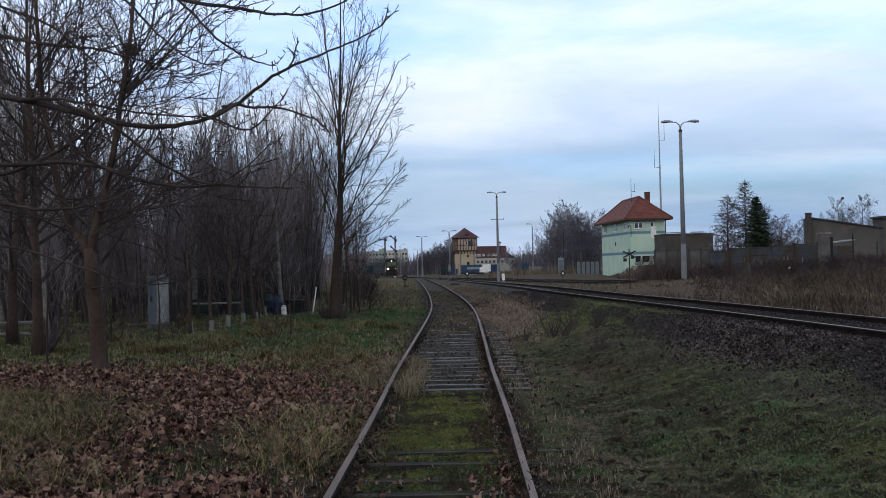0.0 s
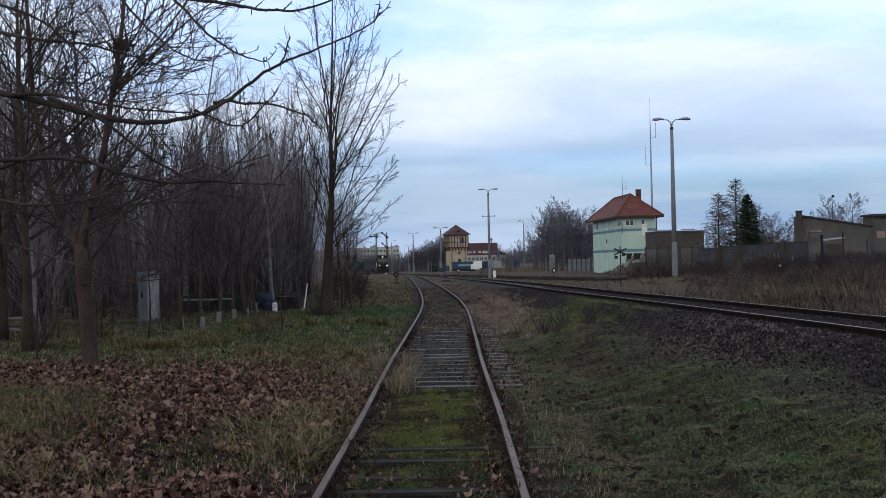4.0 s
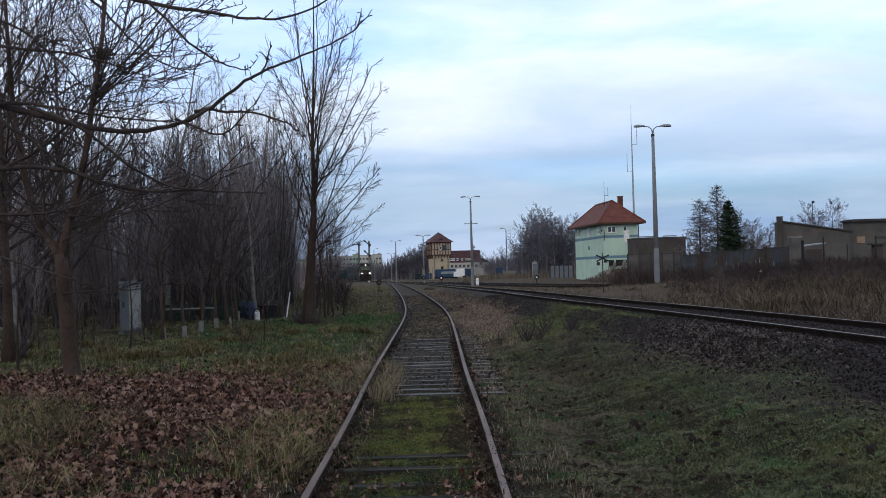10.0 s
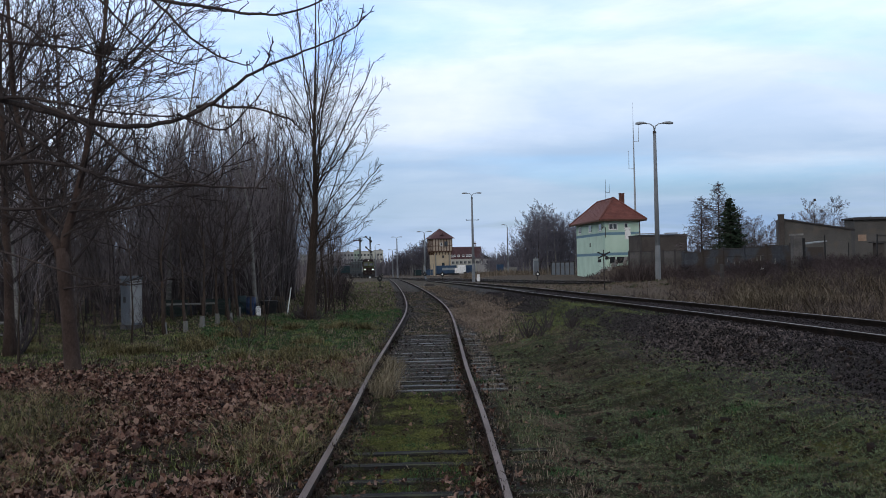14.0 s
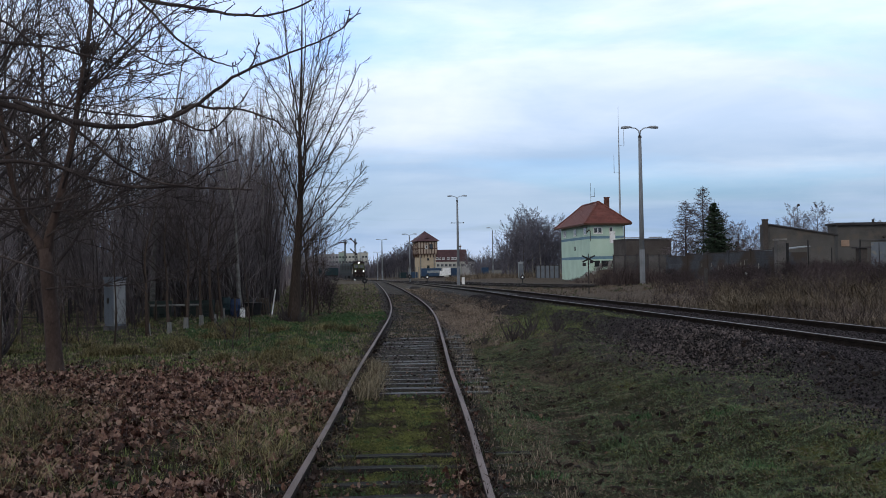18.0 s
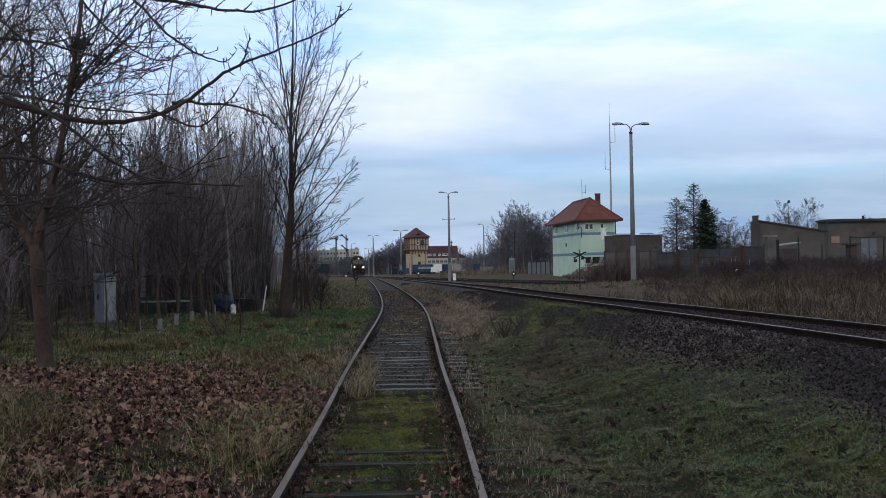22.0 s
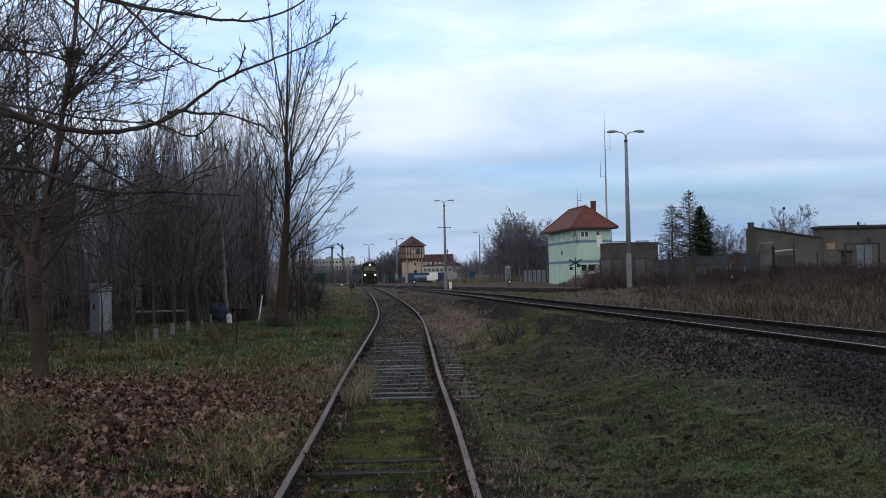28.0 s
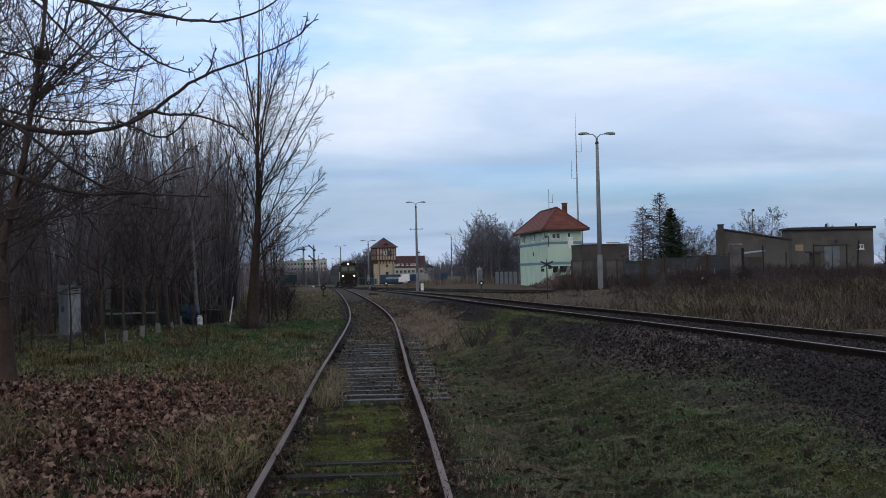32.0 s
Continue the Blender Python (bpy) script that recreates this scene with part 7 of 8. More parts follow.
for i in range(15):
    o = tagged(new("garden_stake", post_me), "short grey wooden stake at the garden edge", "stake", "garden stakes")
    x = -10.6 + 0.37 * i + rng.uniform(-0.15, 0.15)
    o.matrix_world = at(x, 34.6 + 0.26 * i * rng.uniform(0.9, 1.1), i) @ Matrix.Rotation(rng.uniform(-0.06, 0.06), 4, "X") @ Matrix.Diagonal((0.8, 0.8, rng.uniform(0.4, 0.8), 1))
# a low table of boards and trestles
tb = thing("garden_bench", at(-7.9, 37.6, 0.1), "low weathered board bench on trestles", "bench")
part("board", Shape().box(0.2, 0, 0.46, 1.7, 0.3, 0.05), OLDWHITE, tb, "pale weathered board", False, 0.008)
for x in (-0.5, 0.9):
    part("trestle", Shape().box(x, 0, -0.1, 0.08, 0.26, 0.56), WOODPOST, tb)
slat_me = Shape().box(0, 0, 0, 0.9, 0.02, 0.09).mesh("slat", DARKGREEN)
for i, (x, y) in enumerate(((-7.1, 38.9), (-8.6, 39.0))):
    o = thing("slatted_crate", at(x, y, 0.2 * i), "dark green slatted crate at the garden edge", "crate")
    for k in range(5):
        for s in (-0.18, 0.18):
            q = new("slat", slat_me)
            q.parent = o
            q.location = (0, s, 0.02 + k * 0.12)
    for sx in (-0.42, 0.42):
        part("crate_end", Shape().box(sx, 0, 0, 0.03, 0.34, 0.6), DARKGREEN, o)
# white rail fence at the thicket's near edge
wf = thing("white_rail_fence", Matrix.Identity(4), "low white two-rail fence among the trees", "fence")
for k, z in enumerate((0.30, 0.57)):
    p0, p1 = Vector((-14.5, 26.6, land_at(-14.5, 26.6) + z)), Vector((-10.05, 27.2, land_at(-10.05, 27.2) + z))
    part("rail", Shape().tube([p0, p0.lerp(p1, 0.5) + Vector((0, 0, -0.02)), p1], [0.042, 0.042, 0.042], 6), OLDWHITE, wf)
for f in (0.0, 0.5, 1.0):
    x, y = -14.5 + 4.45 * f, 26.66 + 0.6 * f
    part("post", Shape().box(x, y, land_at(x, y) - 0.2, 0.10, 0.10, 0.95), SIGNALBLACK, wf)
wr = thing("wire_fence", Matrix.Identity(4), "low dark wire fence below the trees", "fence")
for i in range(10):
    x, y = -13.8 + 0.55 * i, 37.4 - 0.12 * i
    part("post", Shape().tube([(x, y, land_at(x, y) - 0.2), (x, y, land_at(x, y) + 0.8)], [0.03, 0.028], 6), SIGNALBLACK, wr)
wire = Shape()
for z in (0.2, 0.45, 0.7):
    wire.tube([(-13.8, 37.4, land_at(-13.8, 37.4) + z), (-8.85, 36.3, land_at(-8.85, 36.3) + z)], [0.008, 0.008], 4)
part("wire", wire, SIGNALBLACK, wr)

# ---- the diesel engine ----
engine = thing("diesel_locomotive", Matrix.Identity(4), "dark green diesel locomotive with an olive front and three lit headlights", "locomotive")
LEN = 17.4
# long body behind the cab, its roof rounded
side = [(-1.42, 1.25), (1.42, 1.25), (1.42, 3.35), (1.24, 3.78), (0.8, 4.02), (0, 4.10), (-0.8, 4.02), (-1.24, 3.78), (-1.42, 3.35)]
part("body", Shape().prism(side, "y", 2.4, LEN - 0.6), LOCOGREEN, engine)
# the cab: a nose that leans back to a rounded roof
cab_side = [(0.10, 1.25), (0.0, 1.9), (0.10, 2.75), (0.38, 3.65), (0.62, 4.18), (1.05, 4.45), (2.6, 4.50), (2.6, 1.25)]
outer = []
for yy, zz in cab_side:
    pull = 1.0 if zz < 3.6 else 0.92 if zz < 4.0 else 0.72 if zz < 4.3 else 0.42
    outer.append((yy, zz, 1.46 * pull))
v = []
for yy, zz, w in outer:
    for f in (-1.0, -0.8, 0.0, 0.8, 1.0):
        v.append((w * f, yy + (0.22 if abs(f) == 1.0 and yy < 1 else 0.04 if abs(f) == 0.8 and yy < 1 else 0.0), zz))
f = [(i * 5 + k, i * 5 + k + 1, i * 5 + k + 6, i * 5 + k + 5) for i in range(len(outer) - 1) for k in range(4)]
f += [tuple(i * 5 for i in range(len(outer))), tuple(i * 5 + 4 for i in range(len(outer) - 1, -1, -1)), (35, 36, 37, 38, 39, 4, 3, 2, 1, 0)]
cabp = part("cab", Shape().add(v, f), LOCOOLIVE, engine, "olive cab front")
for s in (-1, 1):
    wn_ = Shape().add([(s * 0.12, 0.06, 2.82), (s * 1.12, 0.10, 2.82), (s * 1.08, 0.30, 3.55), (s * 0.12, 0.25, 3.58), (s * 0.12, 0.16, 2.82), (s * 1.12, 0.20, 2.82), (s * 1.08, 0.40, 3.55), (s * 0.12, 0.35, 3.58)],
                      [(0, 1, 2, 3), (7, 6, 5, 4), (0, 4, 5, 1), (1, 5, 6, 2), (2, 6, 7, 3), (3, 7, 4, 0)])
    part("windscreen", wn_, GLASS, cabp, "dark windscreen")
    fr = Shape()
    edge_pts = [Vector(p) for p in ((s * 0.10, 0.03, 2.78), (s * 1.16, 0.07, 2.78), (s * 1.12, 0.28, 3.60), (s * 0.10, 0.23, 3.63))]
    for k in range(4):
        fr.tube([edge_pts[k], edge_pts[(k + 1) % 4]], [0.065, 0.065], 4)
    part("window_frame", fr, LOCOFRAME, cabp, "olive-green window frame")
    ring = [(s * 0.97 + 0.17 * math.cos(a), 2.02 + 0.17 * math.sin(a)) for a in np.linspace(0, 2 * math.pi, 14, endpoint=False)]
    hl = part("headlight", Shape().prism(ring, "y", -0.16, 0.1), STEELDARK, cabp)
    ring2 = [(s * 0.97 + 0.105 * math.cos(a), 2.02 + 0.105 * math.sin(a)) for a in np.linspace(0, 2 * math.pi, 14, endpoint=False)]
    part("lens", Shape().prism(ring2, "y", -0.20, -0.165), HEADLIGHT, hl, "lit headlight")
    part("side_window", Shape().box(s * 1.47, 1.6, 2.75, 0.05, 0.8, 0.8), GLASS, engine)
    part("buffer", Shape().tube([(s * 0.88, -0.62, 1.05), (s * 0.88, -0.56, 1.05), (s * 0.88, -0.52, 1.05), (s * 0.88, 0.1, 1.05)], [0.25, 0.26, 0.12, 0.12], 12), STEELDARK, engine)
    part("handrail", Shape().tube([(s * 1.5, 0.5, 1.4), (s * 1.52, 0.5, 2.7)], [0.025, 0.025], 5), WHITE, engine)
    for k in range(6):
        part("side_grille", Shape().box(s * 1.432, 4.2 + k * 2.0, 2.3, 0.04, 1.2, 1.0), SIGNALBLACK, engine)
    part("side_stripe", Shape().box(s * 1.432, LEN / 2 + 1, 1.75, 0.03, LEN - 4.6, 0.16), LOCOOLIVE, engine)
ring = [(0.20 * math.cos(a), 4.02 + 0.20 * math.sin(a)) for a in np.linspace(0, 2 * math.pi, 14, endpoint=False)]
hl = part("headlight", Shape().prism(ring, "y", 0.30, 0.62), STEELDARK, cabp)
part("lens", Shape().prism([(x * 0.54, 4.02 + (z - 4.02) * 0.54) for x, z in ring], "y", 0.27, 0.305), HEADLIGHT, hl, "lit headlight")
part("roof_cap", Shape().add([(x, y + 0.0, z + 0.03) for y, z, w in ((0.50, 3.98, 1.32), (0.66, 4.24, 1.05), (1.05, 4.47, 0.62), (2.6, 4.52, 0.62)) for x in (-w, -w * 0.5, w * 0.5, w)] + [(x, y + 0.1, z - 0.12) for y, z, w in ((0.50, 3.98, 1.32), (0.66, 4.24, 1.05), (1.05, 4.47, 0.62), (2.6, 4.52, 0.62)) for x in (-w, -w * 0.5, w * 0.5, w)],
     [(i * 4 + k, i * 4 + k + 1, i * 4 + k + 5, i * 4 + k + 4) for i in range(3) for k in range(3)] + [(i * 4 + k + 20, i * 4 + k + 21, i * 4 + k + 17, i * 4 + k + 16) for i in range(3) for k in range(3)] + [(0, 16, 17, 18, 19, 3, 2, 1)]), LOCORED, cabp, "red-brown front edge of the roof")
part("nose_panel", Shape().prism([(-1.12, 1.35), (1.12, 1.35), (1.12, 2.5), (-1.12, 2.5)], "y", -0.035, 0.06), LOCORED, cabp, "dark maroon nose panel")
part("front_band", Shape().box(0, -0.05, 2.46, 2.5, 0.05, 0.12), LOCOFRAME, cabp)
for s in (-1, 1):
    for k in range(7):
        part("panel_rib", Shape().box(s * 1.44, 3.2 + k * 2.0, 2.35, 0.05, 0.09, 2.0), LOCOOLIVE, engine)
    part("roof_rail", Shape().tube([(s * 1.3, 2.8, 3.82), (s * 1.3, LEN - 1.0, 3.82)], [0.03, 0.03], 5), WOODPOST, engine)
part("horn", Shape().tube([(0.5, 0.9, 4.5), (0.5, 0.5, 4.62)], [0.04, 0.1], 8), STEELDARK, engine)
part("buffer_beam", Shape().box(0, 0.0, 0.75, 2.8, 0.3, 0.6), LOCORED, engine, "dark red buffer beam", False, 0.03)
part("snow_plough", Shape().prism([(-1.35, 0.16), (1.35, 0.16), (1.25, 0.74), (-1.25, 0.74)], "y", -0.25, -0.1), SIGNALBLACK, engine)
part("coupling", Shape().tube([(0, -0.1, 1.05), (0, -0.4, 1.0), (0, -0.42, 0.6)], [0.07, 0.06, 0.05], 6), STEELDARK, engine)
part("frame_sill", Shape().box(0, LEN / 2 + 0.2, 0.95, 2.86, LEN - 0.6, 0.32), SIGNALBLACK, engine)
part("fuel_tank", Shape().box(0, LEN / 2, 0.3, 2.5, 3.2, 0.7), SIGNALBLACK, engine, "", False, 0.08)
part("exhaust", Shape().box(0, 8.0, 4.06, 0.7, 1.6, 0.24), SIGNALBLACK, engine)
part("roof_hatch", Shape().box(0, 12.5, 4.04, 1.1, 2.4, 0.14), SIGNALBLACK, engine)
AXLES = []
for y0 in (3.6, LEN - 3.8):
    part("bogie", Shape().box(-1.05, y0, 0.45, 0.14, 4.4, 0.42).box(1.05, y0, 0.45, 0.14, 4.4, 0.42).box(0, y0, 0.55, 2.0, 0.5, 0.3), SIGNALBLACK, engine)
    for o in (-1.85, 0.0, 1.85):
        wheel = Shape()
        for s in (-1, 1):
            wheel.tube([(s * 0.70, 0, 0), (s * 0.72, 0, 0), (s * 0.82, 0, 0)], [0.56, 0.525, 0.525], 20)
        wheel.tube([(-0.7, 0, 0), (0.7, 0, 0)], [0.09, 0.09], 8)
        ob = part("wheelset", wheel, STEELDARK, engine, "steel wheelset")
        ob.location = (0, y0 + o, 0.525)
        AXLES.append((ob, y0 + o))

# ---- loose cover: stones, leaves, grass ----
def scatter_mesh(tv, tf, n, place, size, seed, tilt, lift, flat=(1, 1, 1), uneven=0.30):
    """Copies of a small template at random turns, joined into arrays."""
    rs = np.random.RandomState(seed)
    xy = place(rs, n)
    n = len(xy)
    z = land(xy[:, 0], xy[:, 1]) + lift * rs.rand(n)
    s = size[0] + (size[1] - size[0]) * rs.rand(n) ** 1.6
    a, b, c = rs.uniform(0, 6.283, n), rs.normal(0, tilt, n), rs.normal(0, tilt, n)
    ca, sa, cb_, sb_, cc, sc = np.cos(a), np.sin(a), np.cos(b), np.sin(b), np.cos(c), np.sin(c)
    R = np.empty((n, 3, 3))
    R[:, 0] = np.stack([ca * cb_, ca * sb_ * sc - sa * cc, ca * sb_ * cc + sa * sc], -1)
    R[:, 1] = np.stack([sa * cb_, sa * sb_ * sc + ca * cc, sa * sb_ * cc - ca * sc], -1)
    R[:, 2] = np.stack([-sb_, cb_ * sc, cb_ * cc], -1)
    t = np.asarray(tv)[None] * (1 + uneven * rs.normal(0, 1, (n, len(tv), 1))) * np.asarray(flat)
    v = np.einsum("nij,nkj->nki", R, t) * s[:, None, None] + np.stack([xy[:, 0], xy[:, 1], z], -1)[:, None]
    f = np.asarray(tf)[None] + (np.arange(n) * len(tv))[:, None, None]
    return v.reshape(-1, 3), f.reshape(-1, 3)


OCTA = [(1, 0, 0), (-1, 0, 0), (0, 1, 0), (0, -1, 0), (0, 0, 1), (0, 0, -1), (0.6, 0.6, 0.5), (-0.6, 0.55, 0.5), (-0.6, -0.6, 0.45), (0.55, -0.6, 0.5)]
OCTA_F = [(4, 6, 7), (4, 7, 8), (4, 8, 9), (4, 9, 6), (6, 0, 2), (6, 2, 7), (7, 2, 1), (7, 1, 8), (8, 1, 3), (8, 3, 9), (9, 3, 0), (9, 0, 6), (5, 2, 0), (5, 1, 2), (5, 3, 1), (5, 0, 3)]
LEAF_V = [(0, -0.5, 0.1), (-0.34, -0.36, 0.02), (-0.52, 0.0, 0.2), (-0.34, 0.28, 0.04), (-0.12, 0.36, -0.02), (0, 0.6, 0.16), (0.16, 0.34, 0.02), (0.40, 0.26, 0.1), (0.54, -0.04, 0.24), (0.32, -0.34, 0.02), (0, 0, -0.06)]
LEAF_F = [(10, i, (i + 1) % 10) for i in range(10)]


def on_bank(rs, n):
    y = 6.5 + 42 * rs.rand(n) ** 1.9
    b = np.where(rs.rand(n) < 0.88, rs.uniform(-4.6, 0.8, n), rs.uniform(0.8, 2.6, n))
    edge = -2.75 + 0.55 * lumps(b * 0.5 + 2, y * 0.8) - 0.75 * rs.rand(n) ** 2
    edge = np.where(y < 20, BALLAST_EDGE(y) - c2(y) + 0.3 * lumps(b * 1.5 + 2, y * 1.8) - 0.5 * rs.rand(n) ** 2, edge)
    keep = b > edge
    return np.stack([c2(y) + b, y], -1)[keep]


CHIP = [(1, 0.1, 0), (-1, 0, 0.1), (0.1, 1, 0), (0, -1, 0.1), (0.15, 0.1, 0.9), (0, 0, -1)]
CHIP_F = [(0, 2, 4), (2, 1, 4), (1, 3, 4), (3, 0, 4), (2, 0, 5), (1, 2, 5), (3, 1, 5), (0, 3, 5)]
v, f = scatter_mesh(CHIP, CHIP_F, 210000, on_bank, (0.008, 0.025), 2, 0.7, 0.02, (1, 0.85, 0.7))
tagged(new("ballast", raw_mesh("ballast", v, f, BALLAST)), "dark grey crushed-stone ballast", "gravel", kind="stuff")


def shoulder_heap(rs, n):
    return np.stack([rs.normal(4.6, 0.5, n), rs.normal(17.5, 1.9, n)], -1)


v, f = scatter_mesh(CHIP, CHIP_F, 5200, shoulder_heap, (0.012, 0.042), 31, 0.8, 0.05, (1, 0.7, 0.4))
tagged(new("spilled_ballast", raw_mesh("spilled_ballast", v, f, SPILL)), "coarse grey stones spilled on the shoulder", "gravel", kind="stuff")


def by_siding(rs, n):
    y = 15 + 60 * rs.rand(n) ** 1.1
    s = rs.choice([-1, 1], n) * rs.uniform(0.0, 1.6, n)
    return np.stack([c1(y) + s, y], -1)


v, f = scatter_mesh(OCTA, OCTA_F, 9000, by_siding, (0.010, 0.035), 12, 0.6, 0.01, (1, 0.85, 0.6))
tagged(new("siding_gravel", raw_mesh("siding_gravel", v, f, SPILL)), "dark gravel between old sleepers", "gravel", kind="stuff")


def littered(rs, n):
    y = 6.2 + 16 * rs.rand(n) ** 1.25
    x = -0.88 - 8.4 * rs.rand(n)
    d = lumps(x * 0.7 + 3, y * 0.6) + 0.5 * lumps(x * 2.1, y * 2.0)
    bare = 1 - 0.65 * np.exp(-((x + 5.0) / 1.3) ** 2 - ((y - 13) / 2.2) ** 2)
    keep = rs.rand(n) < bare * np.clip(0.55 + 0.95 * d, 0.08, 1) * (1 - step(17, 22, y + d))
    return np.stack([x, y], -1)[keep]


v, f = scatter_mesh(LEAF_V, LEAF_F, 90000, littered, (0.030, 0.10), 3, 0.65, 0.06, (1, 1, 2.0), 0.2)
tagged(new("fallen_leaves", raw_mesh("fallen_leaves", v, f, LEAF)), "brown fallen leaves lying on the grass", "leaves", kind="stuff")


def stray(rs, n):
    y = 6.2 + 13 * rs.rand(n) ** 1.2
    return np.stack([np.where(rs.rand(n) < 0.8, c1(y) + rs.choice([-0.74, 0.74], n) + rs.choice([-1, 1], n) * rs.uniform(0.05, 0.20, n), rs.normal(0.6, 1.2, n)), y], -1)


v, f = scatter_mesh(LEAF_V, LEAF_F, 1100, stray, (0.022, 0.065), 4, 0.8, 0.05, (1, 1, 1.3), 0.12)
tagged(new("stray_leaves", raw_mesh("stray_leaves", v, f, LEAF)), "scattered brown leaves between the rails", "leaves", kind="stuff")


def blades(name, n, place, low, high, width, material, seed, label, droop=0.55):
    """Bent grass blades; place gives tuft centres, each with a dozen blades."""
    rs = np.random.RandomState(seed)
    xy = np.repeat(place(rs, n // 12), 12, 0)
    n = len(xy)
    xy = xy + rs.normal(0, 0.055, (n, 2))
    z = land(xy[:, 0], xy[:, 1]) - 0.01
    h = np.repeat(rs.uniform(low, high, n // 12), 12) * rs.uniform(0.55, 1.1, n)
    az = rs.uniform(0, 6.283, n)
    d = np.stack([np.cos(az), np.sin(az)], -1)
    u = np.stack([-d[:, 1], d[:, 0], 0 * az], -1) * (width * rs.uniform(0.6, 1.3, n))[:, None]
    lean = (h * droop * rs.uniform(0.1, 1.3, n))[:, None]
    base = np.stack([xy[:, 0], xy[:, 1], z], -1)
    mid = base + np.concatenate([d * lean * 0.35, (h * 0.62)[:, None]], 1)
    top = base + np.concatenate([d * lean, (h * (1 - 0.25 * rs.rand(n)))[:, None]], 1)
    v = np.stack([base - u, base + u, mid - u * 0.8, mid + u * 0.8, top], 1).reshape(-1, 3)
    k = (np.arange(n) * 5)[:, None]
    f = np.concatenate([k + [0, 1, 3], k + [0, 3, 2], k + [2, 3, 4]], 0)
    return tagged(new(name, raw_mesh(name, v, f, material)), label, "grass", kind="stuff")


def lawn_left(rs, n):
    y = 6.3 + 34 * rs.rand(n) ** 1.35
    x = c1(y) - 0.95 - (5.5 + 0.22 * y) * rs.rand(n)
    d = lumps(x * 0.7 + 3, y * 0.6) + 0.5 * lumps(x * 2.1, y * 2.0)
    keep = rs.rand(n) < np.where(y > 20, 0.9, np.clip(0.50 - 0.85 * d, 0.05, 0.9))
    return np.stack([x, y], -1)[keep]


def lawn_right(rs, n):
    y = 6.3 + 24 * rs.rand(n) ** 1.3
    w = c2(y) - c1(y) - 3.9
    x = c1(y) + np.where(y > 15, 1.32, 0.95) + np.maximum(w, 0.4) * rs.rand(n)
    d = lumps(x * 0.9 + 7, y * 0.8 + 2) + 0.6 * lumps(x * 2.6 + 1, y * 2.4)
    keep = (rs.rand(n) < np.clip(0.55 + 1.1 * d, 0.06, 1)) & (x < BALLAST_EDGE(y) + 0.2)
    return np.stack([x, y], -1)[keep]


def moss_mounds(rs, n):
    y = 6.3 + 21 * rs.rand(n) ** 1.2
    x = c1(y) + 1.25 + 4.2 * rs.rand(n)
    d = lumps(x * 1.1 + 17, y * 0.9 + 5) + 0.5 * lumps(x * 3.1 + 1, y * 2.7)
    keep = (d > 0.1) & (x < BALLAST_EDGE(y) + 0.1)
    return np.stack([x, y], -1)[keep]


def tussocks(rs, n):
    c = np.array([[-5.2, 13], [-4.6, 12], [-4.9, 14.5], [-5.8, 15], [-4.2, 11.2], [-5.5, 13.8], [-4.0, 12.6], [-6.2, 15.5], [-4.4, 13.4], [-5.0, 12.4], [-6.0, 14.2],
                  [-1.5, 10.5], [-1.2, 9.8], [-1.6, 11.5], [-1.3, 12.4], [-2.2, 20], [-1.8, 18], [-2.4, 22], [-2.6, 19], [-1.4, 16.5], [-3.4, 9.2], [-4.1, 9.6]])
    i = rs.randint(0, len(c), n)
    return c[i] + rs.normal(0, 0.34, (n, 2))


def dry_patch(rs, n):
    return np.stack([rs.normal(2.0, 0.45, n), rs.normal(36, 4.5, n)], -1)


def reed_bank(rs, n):
    y = 22 + 50 * rs.rand(n) ** 1.1
    x = c2(y) + 1.9 + (4 + 0.28 * y) * rs.rand(n) ** 0.8
    clump = lumps(x * 0.55 + 1, y * 0.35) + 0.6 * lumps(x * 1.6, y * 1.1 + 2)
    keep = (x / y < 0.55) & ~((y > 50) & (x < 14.0) & (x / y < 0.215)) & ~((x / y < 0.226) & (y > 40)) & (rs.rand(n) < np.clip(0.26 + 2.6 * clump, 0.02, 1))
    return np.stack([x, y], -1)[keep]


blades("grass", 52000, lawn_left, 0.03, 0.11, 0.0045, GRASS, 5, "short wet winter grass")
blades("dry_grass", 13000, lawn_left, 0.04, 0.15, 0.004, DRY, 6, "withered straw-coloured grass", 1.5)
blades("bank_moss", 90000, moss_mounds, 0.006, 0.026, 0.005, MOSSY, 47, "yellow-green moss on the bank", 1.2)
blades("bank_grass", 150000, lawn_right, 0.008, 0.042, 0.0028, TURF, 7, "short mossy grass beside the track", 1.4)
blades("bank_dry_grass", 60000, lawn_right, 0.012, 0.06, 0.002, BANKDRY, 8, "withered grass beside the track", 1.6)
blades("long_grass", 8000, tussocks, 0.10, 0.36, 0.003, TUSSOCK, 9, "tussocks of long straw-coloured grass", 3.2)
blades("long_green_grass", 2600, tussocks, 0.08, 0.22, 0.004, GRASS, 29, "green blades among the tussocks", 1.2)
blades("straw_patch", 34000, dry_patch, 0.03, 0.13, 0.006, PINKSTRAW, 10, "patch of pale dead grass by the track", 0.9)
def reed_edge(rs, n):
    """The paler grass keeps near the track; it grows in tufts."""
    xy = reed_bank(rs, n)
    b = xy[:, 0] - c2(xy[:, 1])
    keep = rs.rand(len(xy)) < 1.05 - 0.85 * step(2.5, 9, b)
    return xy[keep]


